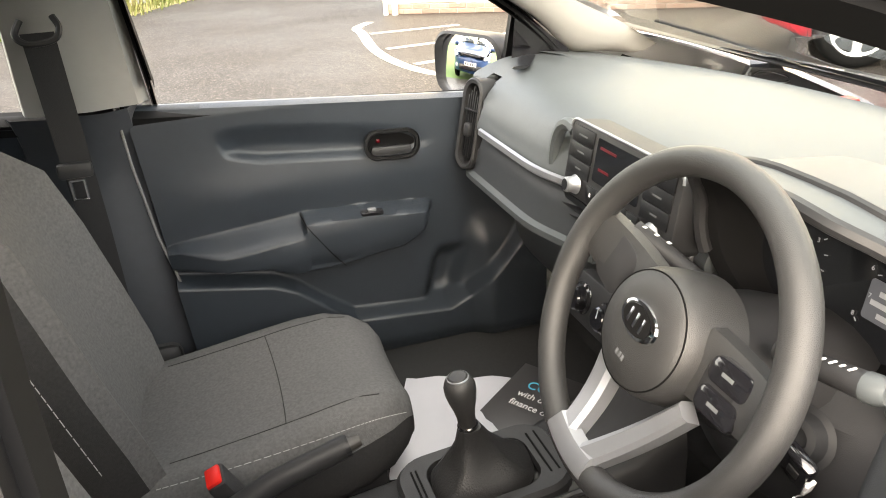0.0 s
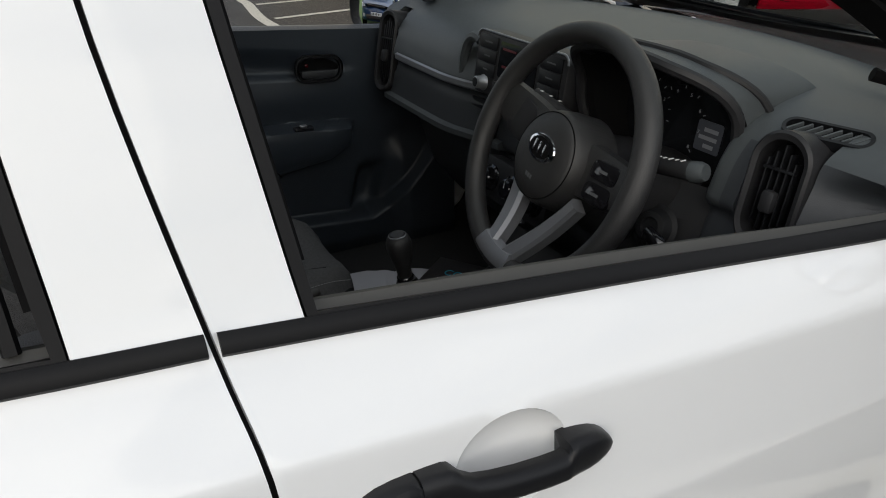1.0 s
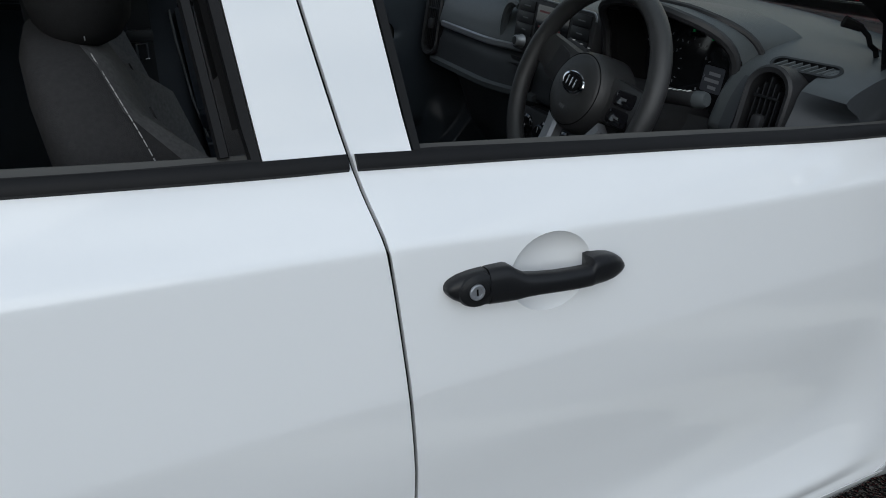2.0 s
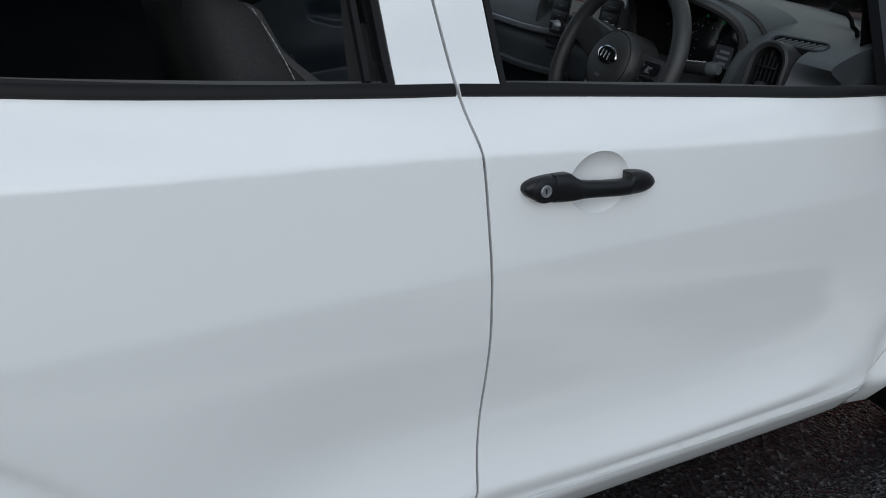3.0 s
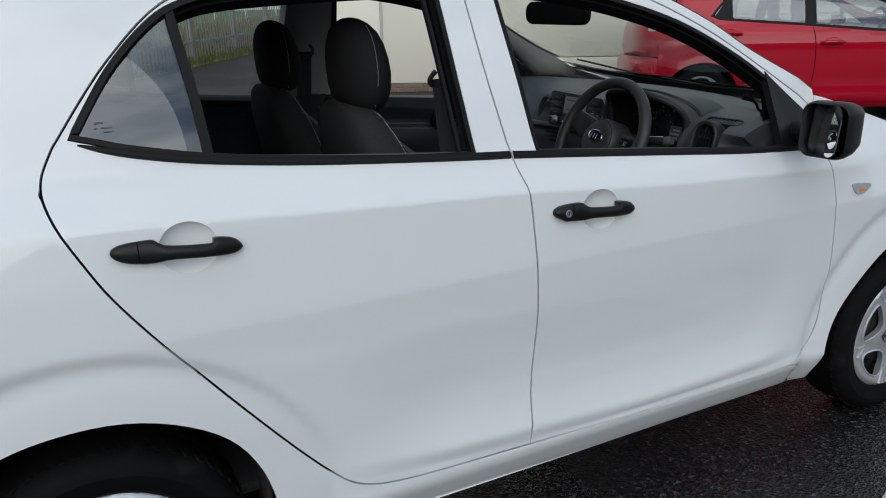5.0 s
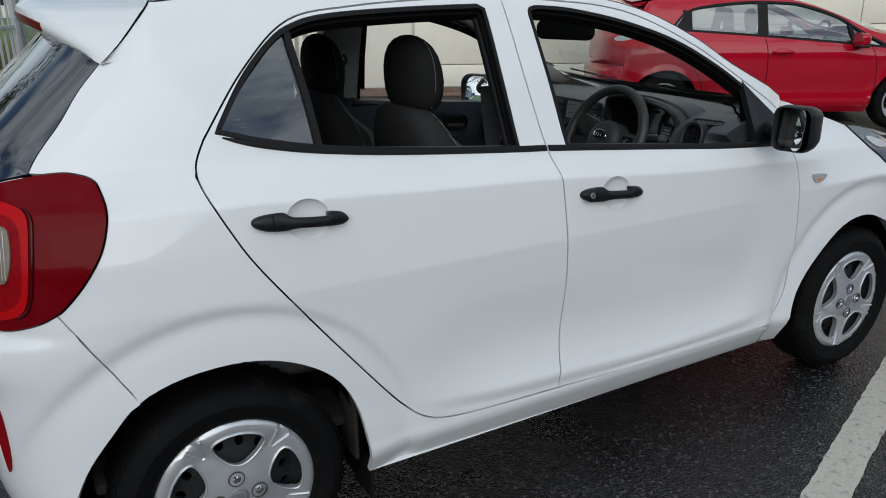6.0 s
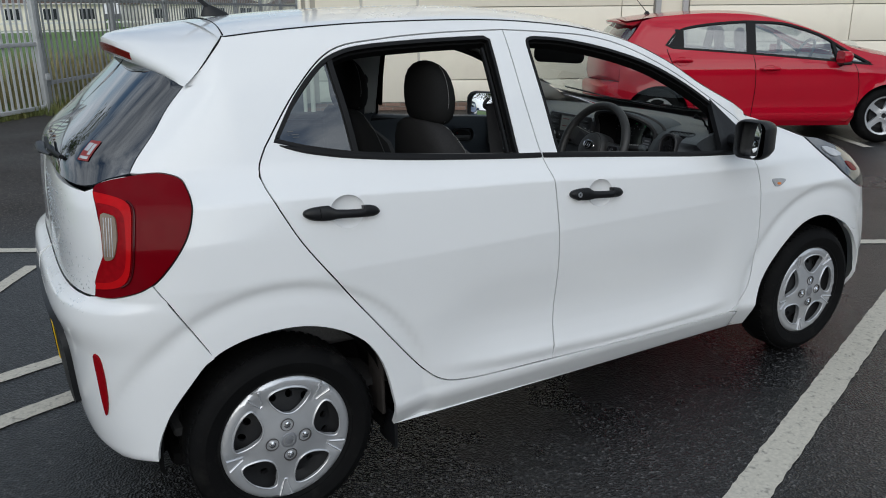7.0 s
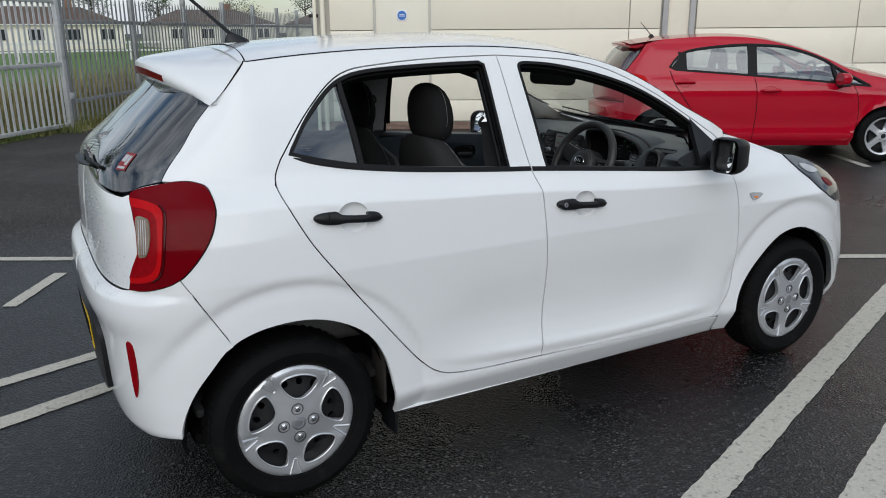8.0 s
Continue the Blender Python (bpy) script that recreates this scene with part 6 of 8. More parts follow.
nx_, nz_ = 190, 210
rows = []
for i in range(nx_ + 1):
    x = .955 + (1.83 - .955) * i / nx_
    zt_ = lerp(x, (.95, 1.8), (1.006, .937))
    rows.append([])
    for k in range(nz_ + 1):
        z = .345 + (zt_ - .345) * k / nz_
        xs = x + .08 * max(0, 1.0 - z) * (1 - i / nx_) ** 2
        rows[-1].append(Vector((xs, trim_y(xs, z), z)))
    rows[-1] += [Vector((x, .700, zt_ + .006)), Vector((x, .722, zt_ + .004)), Vector((x, .735, zt_ - .01))]
door_in = car_part("door_trim", loft(rows), "door_trim", "moulded dark grey passenger door trim with armrest", angle=50)
car_part("door_bead", tube([(.940, .672, 1.02), (.948, .668, .90), (.968, .664, .74), (1.0, .658, .60), (1.03, .652, .46)], .0030, 6), "silver_bead", "thin grey bead along the door opening", parent=door_in)
sw = plane_basis((1.415, .625, .7375), (1, .0, -.03), (0, 1, .06))
car_part("window_switch", slab(rounded(0, 0, .050, .022, .005), sw, .012, .002), "gloss_black", parent=door_in)
car_part("switch_rocker", box((0, .0, .003), (.018, .012, .006), .002, sw), "silver", parent=door_in)
car_part("armrest_seam", tube([(1.262, .660, .742), (1.268, .612, .731), (1.285, .6075, .705), (1.318, .6095, .655), (1.345, .625, .617)], .0014, 5), "gap_black", parent=door_in)
hm = plane_basis((1.482, .676, .868), (1, 0, -.06), (0, .06, 1))
if hm.to_3x3().col[2].y > 0:
    hm = hm @ Matrix.Rotation(math.pi, 4, "Y")
ring = patch(lambda u, v: hm @ Vector((u, v, .006)), [(a, b) for a, b in rounded(0, 0, .125, .068, .030)], [rounded(0, 0, .108, .052, .024)], step=.02, depth=.012)
car_part("handle_bezel", ring, "black_trim", "black bezel round the release handle", parent=door_in)
car_part("handle_bowl", slab(rounded(0, 0, .112, .056, .024), hm @ Matrix.Translation((0, 0, -.004)), .006), "gap_black", parent=door_in)
car_part("release_lever", box((.0, -.014, .006), (.092, .020, .012), .005, hm), "dark_plastic", parent=door_in)
car_part("lock_button", box((.030 if hm.to_3x3().col[0].x < 0 else -.030, .008, .006), (.010, .009, .006), .003, hm), "red_lens_dark", "small dark red lock tab", parent=door_in)
two("sill_plate", loft([[Vector((x, -.735, .335)), Vector((x, -.70, .345)), Vector((x, -.62, .340))] for x in (.95, 1.2, 1.6, 1.95)]), "dark_plastic", "black door sill trim")
# inside of the near-side mirror base
for s in (-1, 1):
    tri = [Vector((1.775, s * .655, 1.13)), Vector((1.775, s * .690, .975)), Vector((1.93, s * .668, .975)), Vector((1.90, s * .650, 1.035))]
    bm = bmesh.new()
    f = bm.faces.new([bm.verts.new(q) for q in tri])
    bmesh.ops.solidify(bm, geom=[f], thickness=.012)
    sail_in = car_part("inner_sail", bm, "gloss_black", "black inner mirror triangle")
    car_part("mirror_lever", lathe([(0, .016), (.008, .014), (.010, .006), (.014, .002), (.017, 0)], 16, plane_basis((1.845, s * .662, 1.005), (-s, 0, 0), (0, 0, 1))), "black_trim", "round mirror adjuster knob", parent=sail_in)


# ---- dashboard ----
def dash_row(y):
    mid = math.exp(-(y / .22) ** 4)
    ex = 1.648 + .040 * mid + .05 * max(0, abs(y) - .60) / .08
    zt = 1.012
    pod_in = .13 * bump(y, -.326 - .140, -.326 + .140, .03)
    ex += pod_in
    front = 2.12 - .20 * (y / .7) ** 2
    pts = [(front, 1.022), (front - .10, 1.032), (1.86, zt + .016), (1.78, zt + .010), (1.725 + pod_in * .7, zt - .004), (1.69 + pod_in * .9, zt - .024), (ex + .018, zt - .055), (ex + .006, zt - .085), (ex, .905), (ex + .012, .885), (ex + .004, .862), (ex - .004, .825), (ex - .008, .800), (ex + .004, .786), (ex + .05, .775), (ex + .085, .70), (ex + .12, .60), (ex + .20, .50)]
    return [Vector((x, y, z)) for x, z in pts]


VENTS = ((.612, .905, .035, .100), (-.578, .945, .044, .084))     # tall side vents: middle y, z, half width, half height


def dash_line(y):
    """One smooth rib of the dashboard, with the wells of the side vents pressed into it."""
    row = smooth(dash_row(y), 4)
    for q in row:
        for vy, vz, a, b in VENTS:
            if q.x < 1.74 and ((q.y - vy) / (a * .93)) ** 4 + ((q.z - vz) / (b * .96)) ** 4 < 1:
                q.x += .06
    return row


dash_skin = loft([dash_line(-.700 + 1.40 * i / 175) for i in range(176)])
for y in (-.700, .700):
    end = dash_line(y)
    dash_skin.faces.new([dash_skin.verts.new(q) for q in end])
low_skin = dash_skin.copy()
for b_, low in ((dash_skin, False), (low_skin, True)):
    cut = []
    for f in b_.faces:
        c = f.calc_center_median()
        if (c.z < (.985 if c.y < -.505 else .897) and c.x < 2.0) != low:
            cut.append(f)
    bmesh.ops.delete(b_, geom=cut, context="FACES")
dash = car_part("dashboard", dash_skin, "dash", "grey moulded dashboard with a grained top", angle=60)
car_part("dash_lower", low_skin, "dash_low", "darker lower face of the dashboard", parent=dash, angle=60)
# bright strip across the passenger's side
strip = []
for i in range(25):
    y = .545 - .69 * i / 24
    r = dash_row(y)
    o = r[8]
    strip.append([o + Vector((-.002, 0, .008)), o + Vector((-.008, 0, .0055)), o + Vector((-.009, 0, -.005)), o + Vector((-.003, 0, -.010))])
car_part("dash_strip", loft(strip, True, True), "silver", "silver strip along the dashboard", parent=dash)
car_part("dash_ledge", loft([[dash_row(.66 - .56 * i / 20)[12] + Vector(d) for d in ((.004, 0, .010), (-.012, 0, .004), (-.012, 0, -.008), (.01, 0, -.014))] for i in range(21)], True, True), "dash", parent=dash)


def tall_vent(o, way, tall, wide, s):
    m = plane_basis(o, way, (.22, 0, 1))
    if m.to_3x3().col[2].x > 0:
        m = m @ Matrix.Rotation(math.pi, 4, "Y")
    rim_o, rim_i = rounded(0, 0, wide, tall, wide * .49, 8), rounded(0, 0, wide - .020, tall - .024, wide * .49 - .010, 8)
    rim_m = rounded(0, 0, wide - .007, tall - .008, wide * .49 - .003, 8)
    v = car_part("side_vent", loft([[m @ Vector((a, b, h)) for a, b in lp] for lp, h in ((rim_o, -.05), (rim_o, .001), (rim_m, .005), (rim_i, .002), (rim_i, -.03))], True), "dark_plastic", "tall oval air vent in a dark ring", parent=dash)
    car_part("vent_well", slab(rim_i, m @ Matrix.Translation((0, 0, -.028)), .004), "gap_black", parent=v)
    for k in range(5):
        car_part("slat", box(((-.016 + .008 * k) * wide / .07, 0, -.010), (.0025, tall - .036 - .02 * abs(k - 2), .018), .0008, m), "black_trim", parent=v)
    car_part("vent_tab", box((0, -.012, .002), (.020, .030, .016), .006, m), "dark_plastic", parent=v)
    car_part("vent_bar", box((0, .03, -.002), (.044, .004, .008), .001, m), "black_trim", parent=v)


tall_vent((1.645, .612, .905), (.25, -1, 0), .200, .070, 1)
tall_vent((1.660, -.578, .942), (.10, -1, 0), .160, .084, -1)
# centre vents under the radio
for cy in (.205, -.190):
    o = Vector((1.672, cy, .838))
    m = plane_basis(o, (0, -1, 0), (.15, 0, 1))
    ro, ri = rounded(0, 0, .165, .085, .024, 6), rounded(0, 0, .146, .066, .018, 6)
    v = car_part("centre_vent", loft([[m @ Vector((a, b, h)) for a, b in lp] for lp, h in ((ro, -.03), (ro, .004), (ri, .004), (ri, -.03))], True), "black_trim", "rectangular centre air vent", parent=dash)
    car_part("vent_well", slab(ri, m @ Matrix.Translation((0, 0, -.026)), .004), "gap_black", parent=v)
    for k in range(4):
        car_part("slat", box((0, -.024 + .016 * k, -.010), (.142, .0025, .02), .0008, m @ Matrix.Rotation(radians(18), 4, "X")), "black_trim", parent=v)
# round end trims where the strip meets the radio
car_part("radio_arch", tube([dash_row(.20)[7] + Vector((-.004, .055 * math.cos(q) - .005, -.005 + .085 * math.sin(q))) for q in (math.pi * i / 14 * .62 for i in range(15))], .011, 8), "dash", parent=dash)
# radio
rm = plane_basis((1.643, 0, .974), (0, -1, 0), (.16, 0, 1))
radio = car_part("radio", slab(rounded(0, 0, .300, .120, .016, 5), rm, .055, .004), "dark_plastic", "dark grey radio with buttons and two knobs", parent=dash)
car_part("radio_edge", tube([rm @ Vector((a, b, .0)) for a, b in rounded(0, 0, .300, .120, .016, 5)[:12]], .0022, 6), "silver", parent=radio)
car_part("radio_screen", slab(rounded(.0, .016, .125, .066, .004), rm @ Matrix.Translation((0, 0, .0015)), .002), "screen", "dark radio display with red characters", parent=radio)
for a, b, w in ((-.030, .036, .045), (-.034, .004, .03), (.02, .004, .035)):
    car_part("screen_bar", box((a, b, .002), (w, .004, .0006), 0, rm), "screen_red", parent=radio)
for sx in (-1, 1):
    for k in range(3):
        car_part("radio_button", box((sx * .105, .040 - .026 * k, .0012), (.064, .0248, .0030), .0006, rm), "black_trim", parent=radio)
        car_part("button_print", box((sx * .105, .040 - .026 * k, .0029), (.026 - .005 * k, .0026, .0004), 0, rm), "grey_print", parent=radio)
    car_part("radio_knob", lathe([(0, .020), (.0095, .020), (.0118, .0185), (.0130, .006), (.0150, .003), (.016, 0)], 24, rm @ Matrix.Translation((sx * .106, -.038, .001))), "silver", "round knob with a silver ring", parent=radio)
    car_part("knob_face", lathe([(0, .0212), (.0090, .0206)], 20, rm @ Matrix.Translation((sx * .106, -.038, .001))), "black_trim", parent=radio)
for k in range(5):
    car_part("preset_button", box((-.058 + .029 * k, -.040, .0012), (.028, .024, .0030), .0006, rm), "black_trim", parent=radio)
    car_part("button_print", box((-.058 + .029 * k, -.040, .0029), (.004, .006, .0004), 0, rm), "print_white", parent=radio)
# heater panel
hp = plane_basis((1.690, 0, .735), (0, -1, 0), (.22, 0, 1))
heater = car_part("heater_panel", slab(rounded(0, 0, .30, .085, .018), hp, .03, .003), "dark_plastic", "heater panel with three dials", parent=dash)
for k in range(3):
    kx = -.095 + .095 * k
    car_part("heater_dial", lathe([(0, .018), (.016, .018), (.019, .014), (.021, .002), (.026, 0)], 24, hp @ Matrix.Translation((kx, .0, .002))), "black_trim", parent=heater)
    for j in range(9):
        q = radians(210 - 30 * j)
        car_part("dial_mark", box((kx + .032 * math.cos(q), .032 * math.sin(q), .001), (.003, .003, .0006), 0, hp), "dial_red" if (k == 0 and j > 6) else "print_white", parent=heater)
car_part("cigar_socket", lathe([(0, .004), (.012, .004), (.015, .008), (.018, .002)], 18, plane_basis((1.70, .05, .655), (0, -1, 0), (.2, 0, 1))), "chrome", parent=dash)
# windscreen demister grille
gm = plane_basis((1.726, -.590, 1.0125), (.30, -1, -.02), (1, .30, .42))
if gm.to_3x3().col[2].z < 0:
    gm = gm @ Matrix.Rotation(math.pi, 4, "X")
gril = car_part("side_grille", loft([[gm @ Vector((a, b, h)) for a, b in lp] for lp, h in ((rounded(0, 0, .112, .034, .016, 5), -.012), (rounded(0, 0, .112, .034, .016, 5), .003), (rounded(0, 0, .102, .025, .012, 5), .003), (rounded(0, 0, .102, .025, .012, 5), -.01))], True), "black_trim", "small slatted demister vent on the dashboard", parent=dash)
car_part("grille_well", slab(rounded(0, 0, .104, .026, .012), gm @ Matrix.Translation((0, 0, -.008)), .002), "gap_black", parent=gril)
for k in range(8):
    car_part("slat", box((0, 0, 0), (.0028, .026, .005), .0, gm @ Matrix.Translation((-.042 + .012 * k, 0, -.001)) @ Matrix.Rotation(radians(-38), 4, "Z")), "dash", parent=gril)
car_part("passenger_grille", loft([[Vector((1.77 + .02 * math.cos(q) + .03 * t, .60 + .05 * t, 1.028 + .004 * math.sin(q))) for q in (2 * math.pi * i / 8 for i in range(8))] for t in (-1, 0, 1)], True, True), "black_trim", parent=dash)

# instrument pod
CY = -.326
pod_rows = []
# (depth behind the rim, width, height): outer skin from the back to the rim, then the inner wall to the dials
for d, kw, kh in ((.16, 1.06, .90), (.10, 1.09, .97), (.04, 1.09, 1.03), (.006, 1.08, 1.04), (.0, 1.04, 1.015), (.010, .93, .93), (.030, .875, .885), (.075, .86, .87)):
    row = []
    for i in range(44):
        q = 2 * math.pi * i / 44
        a, b = math.cos(q), math.sin(q)
        e = 2 / (3.1 if b > 0 else 2.4)
        yy = CY + .150 * kw * math.copysign(abs(a) ** e, a)
        zz = .968 + (.106 if b > 0 else .105) * kh * math.copysign(abs(b) ** e, b)
        row.append(Vector((1.668 - .050 * ease(b, 0, 1) + .03 * max(0, -b) + .030 * ease(-a, .3, 1) + d * (1 + .2 * max(0, b)), yy, zz)))
    pod_rows.append(row)
car_part("pod_inside", loft(pod_rows[5:], True), "gap_black", parent=dash)
pod = car_part("instrument_pod", loft(pod_rows[:4], True), "dash", "dark hood round the instruments", parent=dash)
car_part("pod_lip", loft(pod_rows[3:6], True), "gap_black", "bevelled lip of the instrument hood", parent=pod)
brow = [pod_rows[4][i % 44] + Vector((-.004, 0, .004)) for i in range(42, 42 + 26)]
collar = [pod_rows[2][i % 44].lerp(pod_rows[1][i % 44], .15) for i in range(36, 36 + 38)]
car_part("pod_collar", tube(collar, .0065, 8), "dark_plastic", "dark ring where the hood meets the dashboard", parent=pod)
car_part("pod_brow", tube(brow, .009, 8), "dark_plastic", "dark rounded brow of the instrument hood", parent=pod)
im = plane_basis((1.742, CY, .955), (0, -1, 0), (.16, 0, 1))
face = car_part("instrument_face", slab(rounded(0, 0, .290, .200, .05, 6), im, .004), "screen", "dark instrument panel with dials", parent=pod)
for cx, r, n in ((-.082, .060, 15), (-.005, .058, 9)):
    for k in range(n):
        q = radians(225 - 270 * k / (n - 1))
        car_part("dial_tick", box((0, r * .92, .001), (.0012, .005, .0006), 0, im @ Matrix.Translation((cx, 0, .001)) @ Matrix.Rotation(q - math.pi / 2, 4, "Z")), "dial_white", parent=face)
for k, ch in enumerate("12345678"):
    q = radians(225 - 270 * k / 7)
    words(ch, im @ Matrix.Translation((-.005 + .046 * math.cos(q), .046 * math.sin(q), .002)), .008, "dial_white", face, name="numeral")
car_part("lcd", slab(rounded(.062, -.008, .050, .046, .004), im @ Matrix.Translation((0, 0, .002)), .001), "lcd_grey", "small grey trip display", parent=face)
for a, b, w in ((.066, .002, .028), (.062, -.010, .036), (.066, -.022, .020)):
    car_part("lcd_bar", box((a, b, .0028), (w, .006, .0005), 0, im), "dial_white", parent=face)
for a, b, mm in ((-.012, .066, "dial_green"), (.040, .060, "dial_green"), (.000, -.062, "dial_red"), (.100, -.030, "dial_red"), (.100, -.042, "dial_red")):
    car_part("warning_light", box((a, b, .002), (.006, .005, .0006), .0, im), mm, parent=face)
car_part("trip_stem", lathe([(0, .02), (.004, .02), (.005, 0)], 10, im @ Matrix.Translation((-.005, .06, 0))), "black_trim", parent=face)
car_part("pod_button", box((1.640, CY + .105, 1.062), (.03, .03, .016), .006), "black_trim", parent=pod)

# steering column and wheel
TILT_W = radians(24)
AX = Vector((-math.cos(TILT_W), 0, math.sin(TILT_W)))
UPW = Vector((math.sin(TILT_W), 0, math.cos(TILT_W)))
WC = Vector((1.497, -.326, .944))
wm = Matrix((Vector((0, -1, 0)), UPW, AX)).transposed().to_4x4()
wm.translation = WC                                     # x to the driver's right, y up the wheel, z towards the driver
if wm.to_3x3().determinant() < 0:
    wm = wm @ Matrix.Diagonal((-1, 1, 1, 1))
wm = wm @ Matrix.Rotation(radians(-9), 4, "Z")
R_W = .179
ring_bm = bmesh.new()
rows = []
for k in range(72):
    q = 2 * math.pi * k / 72
    grip = 1 + .10 * max(0, math.cos(2 * (q - radians(20)))) * (1 if math.sin(q) > -.2 else 0)
    rows.append([wm @ Vector(((R_W + .0165 * grip * math.cos(a)) * math.cos(q), (R_W + .0165 * grip * math.cos(a)) * math.sin(q), .0175 * math.sin(a))) for a in (2 * math.pi * i / 16 for i in range(16))])
add_loft(ring_bm, rows + [rows[0]], True)
bmesh.ops.remove_doubles(ring_bm, verts=ring_bm.verts, dist=1e-5)
bmesh.ops.recalc_face_normals(ring_bm, faces=ring_bm.faces)
steer = car_part("steering_wheel", ring_bm, "wheel_rim", "dark grey steering wheel with silver lower spoke")
# hub pad
pad_o = [(.0665 * math.cos(q), .0655 * math.sin(q) - .004) for q in (2 * math.pi * i / 48 for i in range(48))]
rows = [[wm @ Vector((p[0] * k, p[1] * k, h)) for p in pad_o] for k, h in ((1.14, -.060), (1.12, -.025), (1.07, -.002), (1.0, .010), (.9, .016), (.55, .020), (.2, .021), (.02, .021))]
car_part("airbag_pad", loft(rows, True, True), "wheel_rim", "smooth dark airbag cover", parent=steer)
car_part("pad_seam", tube([wm @ Vector((p[0] * .97, p[1] * .97, .0122)) for p in list(pad_o) + [pad_o[0]]], .0010, 5), "gap_black", parent=steer)
bd = wm @ Matrix.Translation((0, .006, .0205))
badge = car_part("wheel_badge", lathe([(0, .004), (.0205, .004), (.024, .0025), (.025, 0)], 32, bd @ Matrix.Diagonal((1.3, .78, 1, 1))), "chrome", "chrome oval badge", parent=steer)
car_part("badge_field", lathe([(0, .0046), (.0192, .0044)], 32, bd @ Matrix.Diagonal((1.3, .78, 1, 1))), "gap_black", parent=steer)
for a in (-.012, 0, .012):
    car_part("badge_bar", box((a, 0, .0050), (.0042, .017, .0012), .0004, bd), "chrome", parent=steer)
for k in range(3):
    car_part("pad_print", box((-.006 + .006 * k, -.038, .0202), (.004, .006, .0004), 0, wm), "grey_print", parent=steer)


def spoke(p0, p1, w0, w1, mat, name, z0=.012, z1=.004, dip=.0, label=""):
    a, b = Vector((*p0, z0)), Vector((*p1, z1))
    t = (b - a).normalized()
    nn = Vector((-t.y, t.x, 0)).normalized()
    rows = []
    for i in range(9):
        k = i / 8
        c = a.lerp(b, k) - Vector((0, 0, dip * math.sin(math.pi * k)))
        w = w0 + (w1 - w0) * k
        rows.append([wm @ (c + nn * (u * w) + Vector((0, 0, v))) for u, v in ((-1, -.012), (-.92, .004), (-.55, .009), (.55, .009), (.92, .004), (1, -.012))])
    return car_part(name, loft(rows, True, True), mat, label, parent=steer)


for s in (-1, 1):
    spoke((s * .060, .010), (s * .174, .026), .040, .030, "wheel_rim", "side_spoke", -.016, -.004, .006)
    pod_m = wm @ Matrix.Translation((s * .112, .012, -.006)) @ Matrix.Rotation(radians(s * 8), 4, "Z")
    car_part("switch_panel", slab(rounded(0, 0, .070, .064, .022, 6), pod_m, .016, .007), "dark_plastic", "dark switch panel", parent=steer)
    if s > 0:
        for k in (-1, 1):
            car_part("wheel_switch", slab(rounded(0, .0155 * k, .056, .027, .010, 5), pod_m @ Matrix.Translation((0, 0, .003)), .006, .0025), "gloss_black", parent=steer)
            car_part("switch_print", box((0, .016 * k, .0045), (.016, .004, .0004), 0, pod_m), "grey_print", parent=steer)
# forked silver lower spoke
for p0, p1, w0 in (((-.044, -.058), (-.022, -.166), .019), ((.086, -.034), (.020, -.168), .012)):
    spoke(p0, p1, w0, .016, "silver", "lower_spoke", -.012, .006, .007, "satin silver spoke")
car_part("spoke_foot", loft([[wm @ Vector(((R_W - .002 + d) * math.cos(q), (R_W - .002 + d) * math.sin(q), h)) for d, h in ((-.026, .000), (-.020, .013), (.000, .0185), (.008, .016), (.006, .002))] for q in (radians(256 + 28 * i / 12) for i in range(13))], True, True), "silver", "satin silver foot of the spoke", parent=steer)
# column shroud and stalks
rows = []
for d, r in ((-.05, .062), (-.10, .072), (-.16, .085), (-.24, .09)):
    c = WC + AX * d
    rows.append([c + Vector((0, -1, 0)) * (r * 1.15 * math.cos(q)) + UPW * (r * (.75 if math.sin(q) > 0 else 1.25) * math.sin(q)) for q in (2 * math.pi * i / 20 for i in range(20))])
column = car_part("column_shroud", loft(rows, True, True), "dark_plastic", "dark steering column shroud")
stR = [(1.585, -.410, .947), (1.595, -.455, .950), (1.602, -.497, .955)]
car_part("light_stalk", tube(stR, [.013, .0125, .0135], 12), "dark_plastic", "black stalk with white symbols", parent=column)
# the end is coloured paler than the stalk to stand for sheen
car_part("stalk_end", tube([(1.602, -.497, .955), (1.604, -.508, .957), (1.606, -.517, .959)], [.0145, .0145, .011], 12), "dash", "end of the stalk, paler grey standing for sheen", parent=column)
for k in range(7):
    car_part("stalk_print", box((1.580 + .0026 * k, -.434 - .0085 * k, .9625 + .0008 * k), (.009 - .003 * (k % 2), .0022, .0008), 0), "print_white", parent=column)
stL = [(1.590, -.275, .955), (1.575, -.235, .972), (1.552, -.195, .992)]
car_part("wiper_stalk", tube(stL, [.012, .012, .0145], 12), "dark_plastic", "black wiper stalk", parent=column)
for k in range(3):
    car_part("stalk_print", box((1.556 + .008 * k, -.212 - .013 * k, 1.003 - .006 * k), (.004, .006, .0005), 0), "print_white", parent=column)
